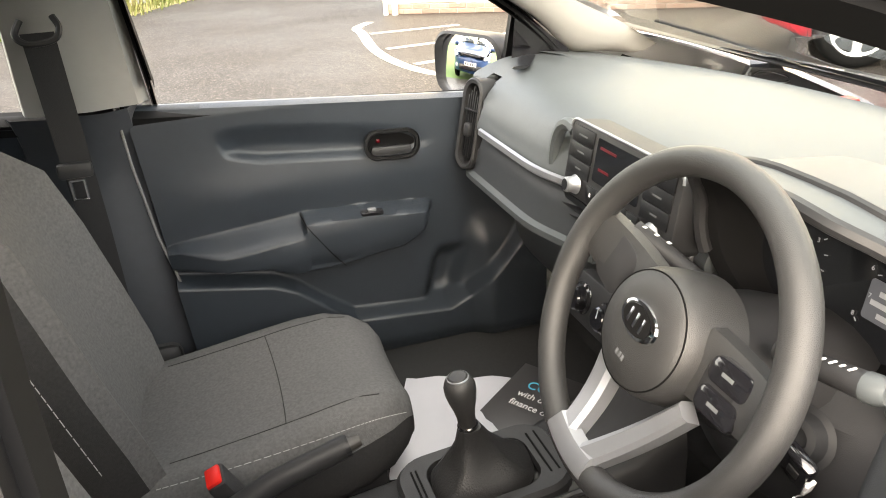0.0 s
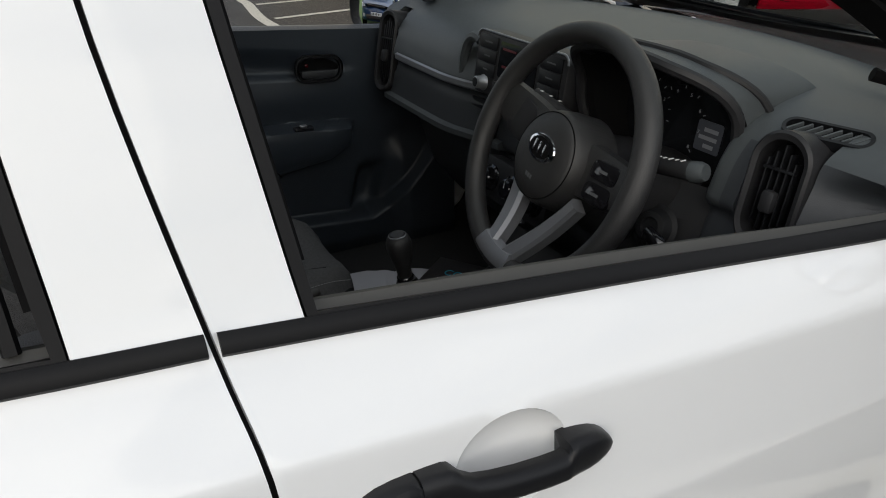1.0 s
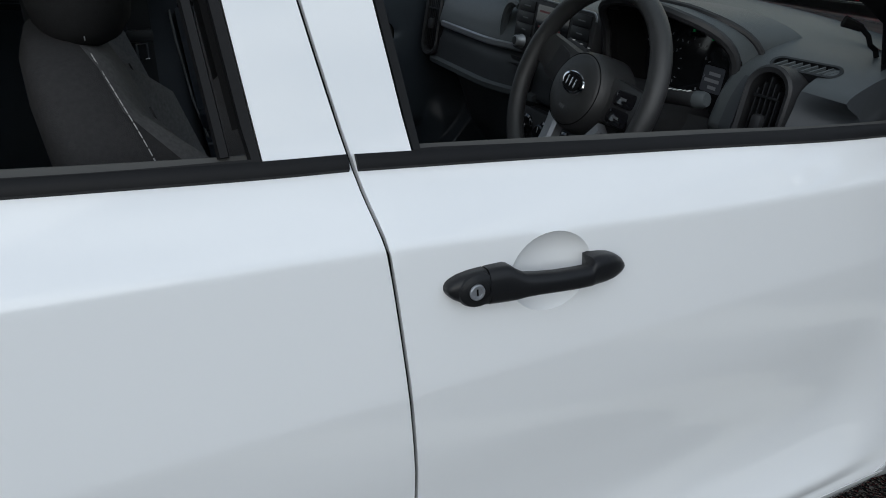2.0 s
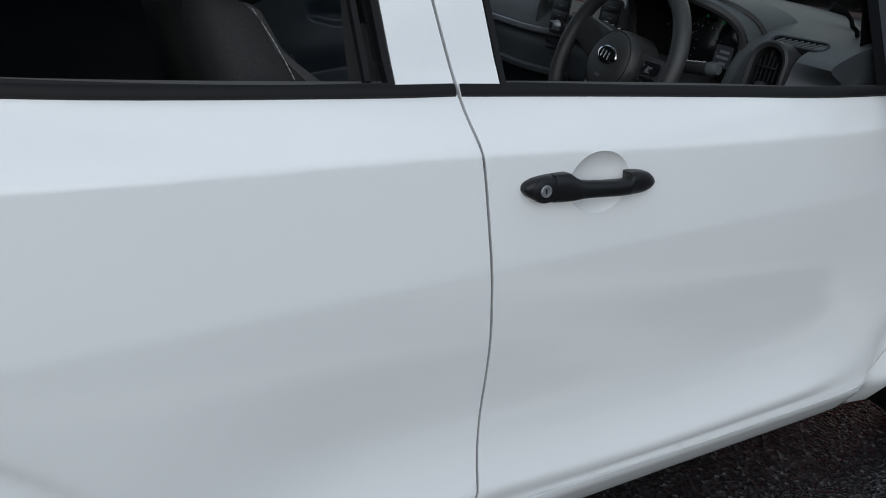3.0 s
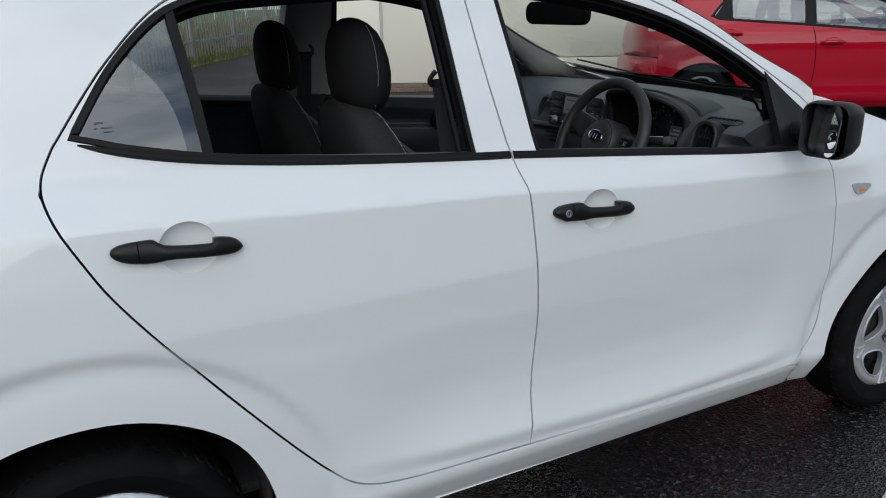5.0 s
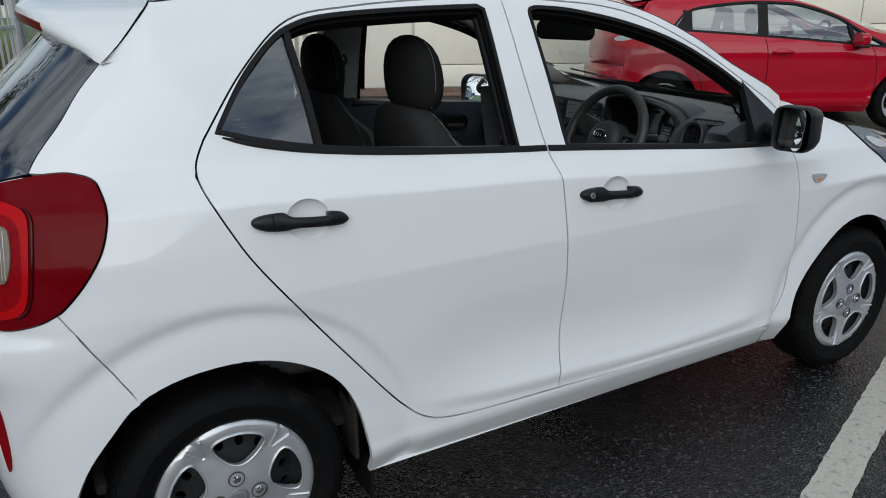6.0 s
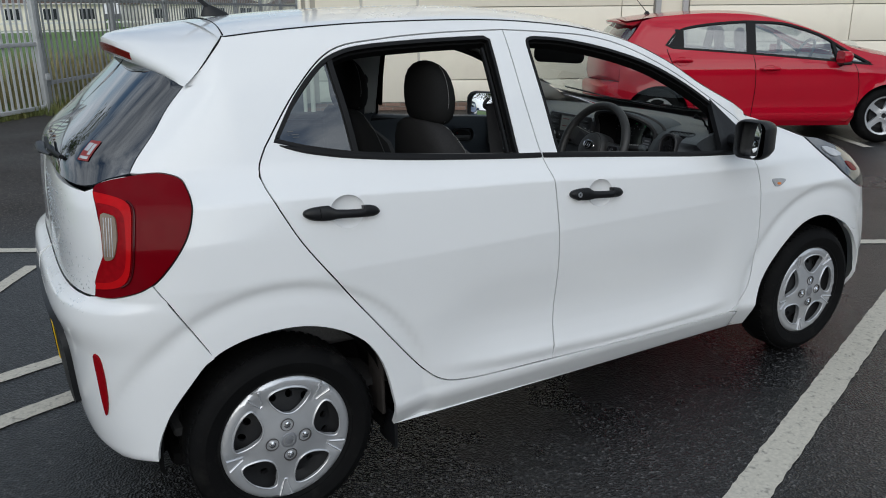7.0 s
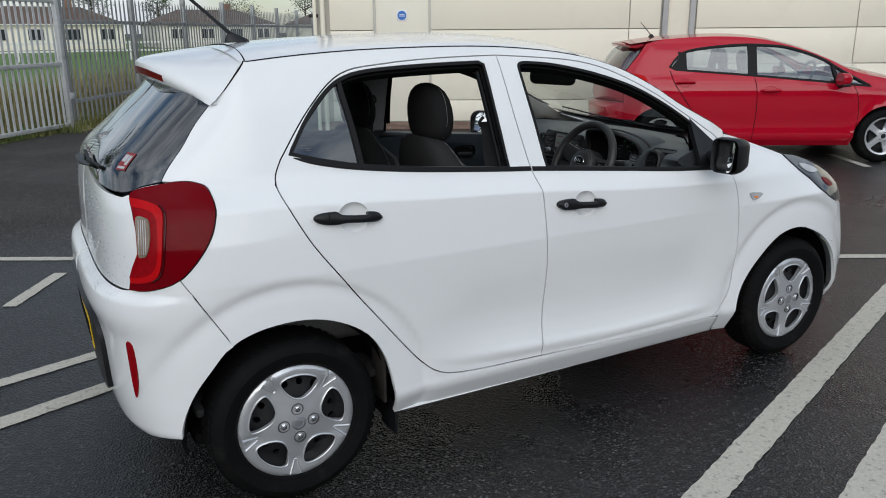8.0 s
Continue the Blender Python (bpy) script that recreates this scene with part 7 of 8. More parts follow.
# driver's lower dash
low_rows = []
for i in range(17):
    y = -.66 + .52 * i / 16
    k = math.exp(-((y - CY) / .12) ** 2)
    low_rows.append([Vector((1.70 - .05 * k, y, .90)), Vector((1.665 - .07 * k, y, .86)), Vector((1.655 - .07 * k, y, .80)), Vector((1.67 - .05 * k, y, .72)), Vector((1.72, y, .64)), Vector((1.80, y, .56))])
car_part("knee_panel", loft(low_rows), "dark_plastic", "dark panel under the steering column", parent=dash)
car_part("ignition_lock", lathe([(0, .012), (.012, .012), (.014, .017), (.022, .015), (.029, .003), (.036, 0)], 24, plane_basis((1.625, -.424, .838), (.3, -1, 0), (.45, 0, 1)) @ Matrix.Translation((0, 0, .012))), "steel_dark", "dark metal ignition lock", parent=column)

# keys in the lock, with a plastic fob and a paper tag
keys = thing("car_keys", "black key fob with ring and white paper tag in the ignition", "keys", Matrix.Translation((1.600, -.452, .852)))
km = Matrix.Rotation(radians(-20), 4, "Y") @ Matrix.Rotation(radians(25), 4, "X")
part("fob", box((-.012, -.004, -.022), (.016, .038, .054), .006, km), "gloss_black", keys)
part("fob_button", box((-.020, -.006, -.022), (.002, .014, .018), .001, km), "dark_plastic", keys)
part("key_ring", tube([(-.012 + .012 * math.cos(q), -.008, -.062 + .012 * math.sin(q)) for q in (2 * math.pi * i / 18 for i in range(19))], .0014, 6, False), "chrome", keys, "steel split ring")
part("fob_edge", box((-.012, -.024, -.040), (.012, .004, .026), .001, km), "print_white", keys)
part("tag", slab([(-.014, -.034), (.014, -.034), (.014, .018), (.006, .028), (-.006, .028), (-.014, .018)], Matrix.Translation((-.014, -.012, -.098)) @ Matrix.Rotation(radians(90), 4, "X") @ Matrix.Rotation(radians(30), 4, "Y"), .0012), "paper", keys, "creased white paper key tag")
# cord with a bead that hangs by the windscreen pillar
cord = thing("hanging_clip", "small black clip hanging beside the windscreen pillar", "clip", Matrix.Translation((1.800, -.602, 1.057)))
part("clip", tube([(.01, -.005, .012), (-.012, .012, .022)], [.006, .009], 8), "gap_black", cord)
part("cord", tube([(.01, -.005, .012), (.02, -.012, 0), (.018, -.02, -.012), (.03, -.022, -.02), (.028, -.028, -.03)], .004, 6), "gap_black", cord)
# interior mirror
rv = car_part("rear_view_mirror", loft([[Vector((1.515 + dx - .25 * a * k, -.075 + a * k, 1.305 + b * k)) for a, b in rounded(0, 0, .245, .070, .028, 5)] for dx, k in ((-.020, .96), (-.014, 1.0), (.0, 1.0), (.018, .85), (.026, .5))], True, True), "gap_black", "black interior mirror")
car_part("mirror_stem", tube([(1.53, -.06, 1.315), (1.555, -.04, 1.345), (1.56, -.03, 1.375)], .012, 8), "gap_black", parent=rv)


# ---- seats ----
from mathutils.bvhtree import BVHTree


def seat(cx, dx, name_label, dz=0.0, lift=0.0):
    s_m = Matrix.Translation((dx, cx, dz)) @ Matrix.Diagonal((1, .91, 1, 1))
    # cushion: rows from back to front
    rows = []
    n = 26
    for x, zt, zb, w, crown_ in ((.80, .515, .42, .225, .0), (.88, .530, .40, .240, .010), (1.00, .545, .38, .250, .012), (1.12, .562, .38, .256, .010), (1.21, .576, .38, .254, .008), (1.27, .582, .39, .240, .006), (1.32, .575, .40, .212, .004), (1.355, .556, .42, .176, .0), (1.372, .525, .44, .150, .0), (1.372, .46, .45, .14, .0)):
        row = []
        zt += lift
        for i in range(n):
            q = 2 * math.pi * i / n
            a, b = math.cos(q), math.sin(q)
            e = 2 / (3.0 if lift == 0 else 2.6)
            yy = w * math.copysign(abs(a) ** e, a)
            mid, hh = (zt + zb) / 2, (zt - zb) / 2
            zz = mid + hh * math.copysign(abs(b) ** e, b)
            if b > .3:
                t = abs(yy) / w
                zz += .012 * math.exp(-((t - .80) / .16) ** 2) - .012 * math.exp(-(t / .55) ** 4)
            row.append(s_m @ Vector((x, yy, zz)))
        rows.append(row)
    skin = loft(rows, True, True)
    tree = BVHTree.FromBMesh(skin)

    def on_top(x, y):
        w = s_m @ Vector((x, y, 2))
        return (tree.ray_cast(w, Vector((0, 0, -1)))[0] or s_m @ Vector((x, y, .55))) + Vector((0, 0, .0004))

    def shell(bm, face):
        """Cuts a lofted pad into its front face and the side and back panels, darkened for shade."""
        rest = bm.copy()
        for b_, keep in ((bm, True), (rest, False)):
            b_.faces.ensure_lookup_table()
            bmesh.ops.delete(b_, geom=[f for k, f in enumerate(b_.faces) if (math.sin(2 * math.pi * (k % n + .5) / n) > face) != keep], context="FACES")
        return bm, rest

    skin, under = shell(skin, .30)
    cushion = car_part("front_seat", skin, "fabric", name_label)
    car_part("cushion_side", under, "fabric_shade_seam", "side panel of the seat cushion, shade put into its colour", parent=cushion)
    # backrest
    rows = []
    prof = ((.880, .515, .225, .085), (.862, .60, .245, .088), (.832, .72, .255, .083), (.800, .85, .250, .078), (.770, .96, .230, .070), (.752, 1.03, .200, .060), (.742, 1.075, .165, .050), (.735, 1.098, .11, .034), (.733, 1.104, .06, .02))
    for x, z, w, d in prof:
        row = []
        for i in range(n):
            q = 2 * math.pi * i / n
            a, b = math.cos(q), math.sin(q)
            e = 2 / 3.2
            yy = w * math.copysign(abs(a) ** e, a)
            xx = x - .053 + d * math.copysign(abs(b) ** e, b)
            if b > .2 and z < 1.0:
                t = abs(yy) / w
                xx += .055 * math.exp(-((t - .82) / .18) ** 2) - .012 * math.exp(-(t / .5) ** 4)
            row.append(s_m @ Vector((xx, yy, z)))
        rows.append(row)
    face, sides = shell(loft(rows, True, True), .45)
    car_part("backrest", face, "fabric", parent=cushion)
    car_part("backrest_side", sides, "fabric_shade_seam", "side and back panel of the backrest, shade put into its colour", parent=cushion)
    rows = []
    for z, w, d, x in ((1.085, .080, .028, .722), (1.094, .112, .044, .722), (1.112, .134, .056, .722), (1.14, .147, .062, .722), (1.175, .152, .064, .721), (1.21, .148, .062, .718), (1.243, .134, .057, .715), (1.270, .110, .048, .712), (1.289, .076, .034, .709), (1.299, .040, .018, .708), (1.302, .012, .006, .708)):
        rows.append([s_m @ Vector((x - .006 + d * math.copysign(abs(math.sin(q)) ** .9, math.sin(q)), w * math.copysign(abs(math.cos(q)) ** .9, math.cos(q)), z)) for q in (2 * math.pi * i / 24 for i in range(24))])
    hr = car_part("headrest", loft(rows, True, True), "fabric_dark", "rounded dark headrest", parent=cushion)
    for s in (-1, 1):
        car_part("headrest_sleeve", tube([s_m @ Vector((.714, s * .055, 1.08)), s_m @ Vector((.714, s * .055, 1.108))], .014, 10), "dark_plastic", parent=cushion)
        # stitched seams
        seam = [s_m @ Vector((x, s * y, z)) for x, y, z in ((.93, .243, .545), (1.05, .253, .558), (1.17, .257, .572), (1.25, .254, .580), (1.30, .240, .574), (1.345, .214, .555))]
        side_line = smooth(seam, 8)
        bm = bmesh.new()
        for a, b in zip(side_line, side_line[1:]):
            add_tube(bm, [a.lerp(b, .05), a.lerp(b, .80)], .0008, 4)
        if s * cx < 0 and lift == 0:
            car_part("seam", bm, "stitch", "pale stitching", parent=cushion)
        else:
            bm.free()
        back_line = smooth([s_m @ Vector((x, s * y, z)) for x, y, z in ((.864, .250, .60), (.834, .259, .72), (.806, .257, .82), (.780, .245, .90), (.756, .220, .985), (.734, .182, 1.045), (.716, .128, 1.087))], 7)
        bm = bmesh.new()
        for a, b in zip(back_line, back_line[1:]):
            add_tube(bm, [a.lerp(b, .05), a.lerp(b, .85)], .0008, 4)
        car_part("seam", bm, "stitch", parent=cushion)
        hl = smooth([s_m @ Vector((.713, s * y, z)) for y, z in ((.122, 1.10), (.1515, 1.16), (.151, 1.20), (.1365, 1.24), (.1125, 1.268), (.083, 1.286))], 6)
        bm = bmesh.new()
        for a, b in zip(hl, hl[1:]):
            add_tube(bm, [a.lerp(b, .05), a.lerp(b, .85)], .0007, 4)
        car_part("seam", bm, "stitch", parent=cushion)
    # pressed cross and lengthwise lines of the seat centre
    car_part("piping", tube([on_top(1.150 - .006 * (k / 6) ** 2, .028 * k) for k in range(-6, 7)], .0010, 5), "fabric_shade_seam", parent=cushion)
    for sy in (-.168, .168):
        car_part("piping", tube([on_top(.95 + .03 * k, sy * (1 - .012 * max(0, k - 8))) for k in range(13)], .0011, 5), "fabric_shade_seam", parent=cushion)
    for sy in (-.17, .17):
        car_part("piping", tube([s_m @ Vector(p) for p in smooth([(.877, sy, .63), (.854, sy, .74), (.818, sy * .98, .86), (.787, sy * .92, .96), (.767, sy * .8, 1.02)], 5)], .0013, 5), "fabric_shade_seam", parent=cushion)
    base = bmesh.new()
    add_box(base, (1.08, 0, .40), (.46, .40, .09), .02, s_m)
    car_part("seat_base", base, "dark_plastic", parent=cushion)
    sg = -1 if cx > 0 else 1
    car_part("recliner", box((.93, -sg * .24, .50), (.10, .03, .10), .02, s_m), "dark_plastic", parent=cushion)
    return cushion


seat(.335, -.005, "dark grey fabric passenger seat with pale stitching")
seat(-.345, .012, "dark grey fabric driver's seat with pale stitching", .02, .045)
# rear bench
rows = []
for x, zt, zb, w in ((-.02, .60, .46, .60), (.10, .61, .44, .61), (.34, .615, .43, .61), (.43, .60, .44, .60), (.455, .56, .46, .60)):
    rows.append([Vector((x, w * math.copysign(abs(math.cos(q)) ** .3, math.cos(q)), (zt + zb) / 2 + (zt - zb) / 2 * math.copysign(abs(math.sin(q)) ** .6, math.sin(q)))) for q in (2 * math.pi * i / 32 for i in range(32))])
bench = car_part("rear_bench", loft(rows, True, True), "fabric", "dark grey fabric rear bench")
rows = []
for x, z, d in ((.03, .58, .07), (-.01, .75, .065), (-.06, .92, .055), (-.085, 1.0, .04), (-.095, 1.03, .015)):
    rows.append([Vector((x + d * math.sin(q), .58 * math.copysign(abs(math.cos(q)) ** .25, math.cos(q)), z)) for q in (2 * math.pi * i / 32 for i in range(32))])
car_part("bench_back", loft(rows, True, True), "fabric", parent=bench)
car_part("parcel_shelf", box((-.23, 0, 1.0), (.30, 1.08, .018), .006), "carpet", "black parcel shelf")

# ---- tunnel console, gear lever, handbrake ----
rows = []
for x, w, z in ((.72, .085, .43), (.95, .080, .450), (1.15, .078, .465), (1.30, .085, .478), (1.42, .095, .490), (1.56, .100, .505), (1.66, .105, .54), (1.72, .12, .61)):
    rows.append([Vector((x, y * w, zz)) for y, zz in ((-1.12, .34), (-1.05, z - .06), (-.98, z - .012), (-.80, z), (.80, z), (.98, z - .012), (1.05, z - .06), (1.12, .34))])
cons = car_part("centre_console", loft(rows), "dark_plastic", "dark plastic centre console", angle=50)
car_part("console_edge", tube([(.98, -.082, .455), (1.2, -.08, .470), (1.42, -.094, .492), (1.6, -.102, .518)], .007, 8), "dark_plastic", parent=cons)
GX, GY = 1.425, -.005
gt = Matrix.Translation((GX, GY, .497)) @ Matrix.Rotation(radians(-5), 4, "Y")
car_part("gear_surround", loft([[gt @ Vector((a, b, h)) for a, b in rounded(0, 0, w, d, r, 6)] for w, d, r, h in ((.275, .170, .055, -.02), (.275, .170, .055, .012), (.262, .158, .05, .020), (.175, .120, .035, .018), (.170, .115, .033, .005))], True), "dark_plastic", "dark gear lever surround", parent=cons)
for xx in (-.108, -.100, .098, .112):
    car_part("surround_groove", box((xx, 0, .0205), (.003, .10, .001), 0, gt), "gap_black", parent=cons)
rows = []
for h, r, tw in ((.010, 1.0, 0), (.024, .96, .1), (.038, .80, .25), (.052, .62, .35), (.070, .46, .3), (.090, .34, .2), (.108, .25, .1), (.118, .20, 0)):
    row = []
    for i in range(28):
        q = 2 * math.pi * i / 28
        f = 1 + .09 * math.sin(4 * q + 6 * tw) * (1 - abs(r - .65) / .5)
        row.append(gt @ Vector((.085 * r * f * math.copysign(abs(math.cos(q)) ** .7, math.cos(q)) - .012 * (h / .118), .058 * max(r, .3) * f * math.copysign(abs(math.sin(q)) ** .7, math.sin(q)), h + .006 * math.sin(5 * q) * (1 if .02 < h < .08 else 0))))
    rows.append(row)
car_part("gear_gaiter", loft(rows, True, True), "leather", "creased black gear lever gaiter", parent=cons)
gk = gt @ Matrix.Translation((-.014, 0, .118)) @ Matrix.Rotation(radians(-3), 4, "Y")
lever = car_part("gear_knob", lathe([(.013, -.002), (.014, .006), (.0145, .020), (.017, .036), (.0215, .052), (.0245, .068), (.0245, .080), (.021, .090), (.014, .0955), (0, .097)], 24, gk), "wheel_rim", "rounded black gear knob with a silver cap", parent=cons)
car_part("knob_collar", lathe([(.0155, -.006), (.0165, -.003), (.0165, .004), (.0150, .006)], 24, gk), "gloss_black", parent=cons)
car_part("knob_cap", lathe([(.0155, .0945), (.013, .0975), (0, .0995)], 24, gk), "dark_plastic", parent=cons)
car_part("knob_ring", lathe([(.0165, .0930), (.0172, .0955), (.0158, .0965)], 24, gk), "silver", parent=cons)
hbk = tube([(.98, .012, .515), (1.04, .012, .555), (1.10, .014, .585), (1.16, .018, .600), (1.215, .022, .612)], [.020, .019, .017, .0165, .0165], 14, flat=1.15)
car_part("parking_brake", hbk, "dark_plastic", "black parking brake lever", parent=cons)
car_part("brake_button", tube([(1.215, .022, .612), (1.228, .0225, .6145), (1.236, .023, .616)], [.0125, .0105, .009], 12), "nut_dark", parent=cons)
car_part("brake_ring", tube([(1.210, .0217, .611), (1.218, .0222, .6125)], .0178, 14), "black_trim", parent=cons)
for bx, by, bz, tlt in ((1.020, .050, .590, 8), (.985, -.055, .575, -8)):
    bmx = Matrix.Translation((bx, by, bz)) @ Matrix.Rotation(radians(-22), 4, "Y") @ Matrix.Rotation(radians(tlt), 4, "X")
    car_part("belt_buckle", box((0, 0, -.045), (.030, .046, .10), .006, bmx), "dark_plastic", "black belt buckle with a red button", parent=cons)
    car_part("buckle_button", box((-.002, 0, .0045), (.024, .036, .010), .003, bmx), "red_plastic", parent=cons)
car_part("cup_holder", lathe([(.040, .004), (.043, .006), (.044, 0), (.038, -.05), (0, -.05)], 24, Matrix.Translation((1.61, -.005, .528))), "black_trim", parent=cons)

# heater controls under the radio
hm_ = plane_basis((1.640, .0, .745), (0, -1, 0), (.25, 0, 1))
heater = car_part("heater_panel", slab(rounded(0, 0, .235, .085, .020, 5), hm_, .03, .004), "dark_plastic", "dark heater panel with three round knobs", parent=dash)
for a in (-.078, 0, .078):
    car_part("heater_knob", lathe([(0, .020), (.017, .020), (.020, .017), (.022, .004), (.027, .002), (.028, 0)], 24, hm_ @ Matrix.Translation((a, 0, .001))), "gloss_black", parent=heater)
    car_part("knob_line", box((a, .009, .0208), (.0025, .014, .0006), 0, hm_), "print_white", parent=heater)

# papers on the passenger's floor
pm = plane_basis((1.475, .285, .372), (.92, -.38, 0), (.38, .92, .03))
if pm.to_3x3().col[2].z < 0:
    pm = pm @ Matrix.Rotation(math.pi, 4, "X")
sheet = thing("floor_paper", "white paper floor sheet, creased, on the carpet", "paper", Matrix())
rows = [[pm @ Vector((-.12 + .24 * i / 10, -.15 + .32 * j / 10, .004 + .004 * math.sin(i * 1.3 + j) + .006 * (abs(i - 5) < 1))) for j in range(11)] for i in range(11)]
part("sheet", loft(rows), "paper", sheet)
lm = plane_basis((1.660, .270, .385), (.55, -.83, 0), (.83, .55, .10))
if lm.to_3x3().col[2].z < 0:
    lm = lm @ Matrix.Rotation(math.pi, 4, "X")
leaf = thing("finance_leaflet", "dark printed leaflet with white and blue words on the floor", "leaflet", Matrix())
part("card", box((0, 0, 0), (.21, .21, .003), .001, lm), "leaflet", leaf)
lt = lm @ Matrix.Translation((0, 0, .0022))
words("COM", lt @ Matrix.Translation((-.022, .044, 0)), .034, "print_cyan", leaf)
words("with our", lt @ Matrix.Translation((-.024, .012, 0)), .024, "print_white", leaf)
words("finance o", lt @ Matrix.Translation((-.024, -.018, 0)), .024, "print_white", leaf)

# ---- parked cars ----
def skin(zs, ws, rear_z, rear_x, front_z, front_x, xr, xf, arches, hub_z, n=3.6):
    def wid(x, z):
        w = lerp(z, zs, ws)
        if x < .3:
            w -= .035 * ((.3 - x) / .9) ** 2
        if x > 1.9:
            w -= .045 * ((x - 1.9) / 1.3) ** 2 + (min((x - 1.9) / .7, 1.2) * .55 * (z - .80) if z > .80 else 0)
        for ax in arches:
            d = math.hypot(x - ax, z - hub_z)
            if d < .50 and z > .2:
                w += lerp(d, (.33, .36, .40, .46, .50), (.012, .012, .002, -.006, 0))
        return w
    rt, rs = corner_table(xr - min(rear_x), .82, n)
    ft, fs = corner_table(max(front_x) - xf, .82, 2.6)

    def f(p, z):
        if p < xr:
            th = lerp(xr - p, rs, rt)
            x = xr - (xr - lerp(z, rear_z, rear_x)) * math.sin(th) ** (2 / n)
            return Vector((x, -wid(x, z) * max(math.cos(th), 0) ** (2 / n), z))
        if p > xf:
            th = lerp(p - xf, fs, ft)
            x = xf + (lerp(z, front_z, front_x) - xf) * math.sin(th) ** (2 / 2.6)
            return Vector((x, -wid(x, z) * max(math.cos(th), 0) ** (2 / 2.6), z))
        return Vector((p, -wid(p, z), z))
    return f, wid, xr - float(rs[-1]), xf + float(fs[-1])


def shifted(f, off):
    def g(p, z):
        q = f(p, z)
        nn = (f(p + .004, z) - f(p - .004, z)).cross(f(p, z + .004) - f(p, z - .004)).normalized()
        if nn.dot(Vector((q.x - 1.25, q.y * 3, 0))) < 0:
            nn = -nn
        return q - nn * off
    return g


def parked_car(label, paint, m, category="car", high=0.0, wheels="alloy", name="parked_hatchback"):
    """A five-door hatchback with doors, panes, lamps, wheels and a plain cabin; its rear axle stands at m."""
    h = high
    zs = (.15, .24, .30, .335, .36, .45, .62, .80, .90, .955 + h, 1.02 + h, 1.1 + h, 1.25 + h, 1.36 + h, 1.43 + h, 1.5 + h)
    ws = (.74, .81, .846, .850, .840, .836, .852, .858, .845, .815, .775, .742, .675, .615, .56, .48)
    f, wid, mid_r, mid_f = skin(zs, ws, (.2, .35, .55, .66, .72, .95, 1.05 + h, 1.33 + h, 1.4 + h), (-.55, -.64, -.67, -.66, -.62, -.60, -.57, -.36, -.30), (.2, .4, .6, .75, .85, 1.0), (3.28, 3.40, 3.43, 3.38, 3.25, 3.0), .0, 2.75, (0, 2.57), .31)
    t = thing(name, label, category, m)
    out = Vector((0, -1, 0))

    def put(nm, bm, mat, lab="", par=None, twin=False):
        tw = mirrored(bm) if twin else None
        a = part(nm, bm, mat, par or t, lab)
        if twin:
            part(nm, tw, mat, par or t, lab)
        return a
    roof_e = smooth([(-.34, 1.352 + h), (-.07, 1.392 + h), (.38, 1.425 + h), (.77, 1.430 + h), (1.16, 1.397 + h), (1.556, 1.300 + h), (1.894, 1.170 + h * .9), (2.17, 1.045 + h * .7), (2.35, 1.000 + h * .5)], 4)
    dlo = smooth([(.065, 1.095 + h), (.208, 1.246 + h), (.428, 1.308 + h), (.872, 1.348 + h), (1.20, 1.342 + h), (1.449, 1.314 + h), (1.781, 1.206 + h), (1.987, 1.091 + h * .8), (2.33, .90 + h * .6)], 4) + [(2.36, .868 + h * .5)] + smooth([(2.20, .880 + h * .5), (1.948, .907 + h * .5), (1.036, .988 + h * .7), (.15, 1.055 + h)], 4)
    r_arch = smooth([(.38, .21), (.37, .34), (.33, .47), (.24, .585), (.10, .65), (-.05, .655), (-.20, .605), (-.31, .50), (-.365, .37), (-.385, .23)], 4)
    f_arch = smooth([(2.20, .20), (2.21, .33), (2.25, .46), (2.345, .585), (2.48, .65), (2.62, .65), (2.76, .595), (2.86, .49), (2.92, .36), (2.94, .23)], 4)
    gap_r = smooth([(.085, 1.055 + h), (.105, .98), (.150, .88), (.28, .70), (.37, .55), (.43, .40), (.52, .30), (.62, .275)], 4)
    gap_b = smooth([(1.03, .988 + h * .7), (1.055, .85), (1.072, .645), (1.068, .45), (1.05, .262)], 4)
    gap_f = smooth([(2.15, .885 + h * .5), (2.19, .80), (2.235, .575), (2.215, .36), (2.15, .245)], 4)
    sill = smooth([(2.15, .245), (1.6, .255), (1.05, .262), (.62, .275)], 3)
    # whole side with the window opening cut, then door panels lie in it as raised sheets split by dark seams
    outer = [(2.20, .20), (1.2, .20), (.38, .21)] + r_arch[1:] + [(-.46, .24), (-.47, .72), (-.48, .80)] + smooth([(-.50, 1.0 + h), (-.46, 1.12 + h), (-.34, 1.352 + h)], 3) + roof_e[1:] + smooth([(2.37, .99 + h * .5), (2.55, .955 + h * .4), (2.85, .88 + h * .3)], 3) + [(2.93, .80), (2.97, .65), (2.96, .23)] + f_arch[::-1][1:]
    put("side_panel", patch(f, outer, [dlo], step=.05, depth=.02, outward=out), paint, twin=True)
    for nm, o in (("rear_door", gap_r[::-1] + [(.15, 1.058 + h), (.6, 1.022 + h)] + gap_b[:-1] + smooth([(1.05, .262), (.62, .275)], 3)[:-1]), ("front_door", gap_b[::-1] + [(1.5, .945 + h * .6)] + gap_f + smooth([(2.15, .245), (1.6, .255), (1.05, .262)], 3)[1:-1])):
        put(nm, patch(shifted(f, -.004), inset(o, .004), step=.05, depth=.006, outward=out), paint, twin=True)
    for line in (gap_r, gap_b, gap_f):
        put("door_gap", tube([shifted(f, -.002)(q[0], q[1]) for q in line], .0032, 5), "gap_black", twin=True)
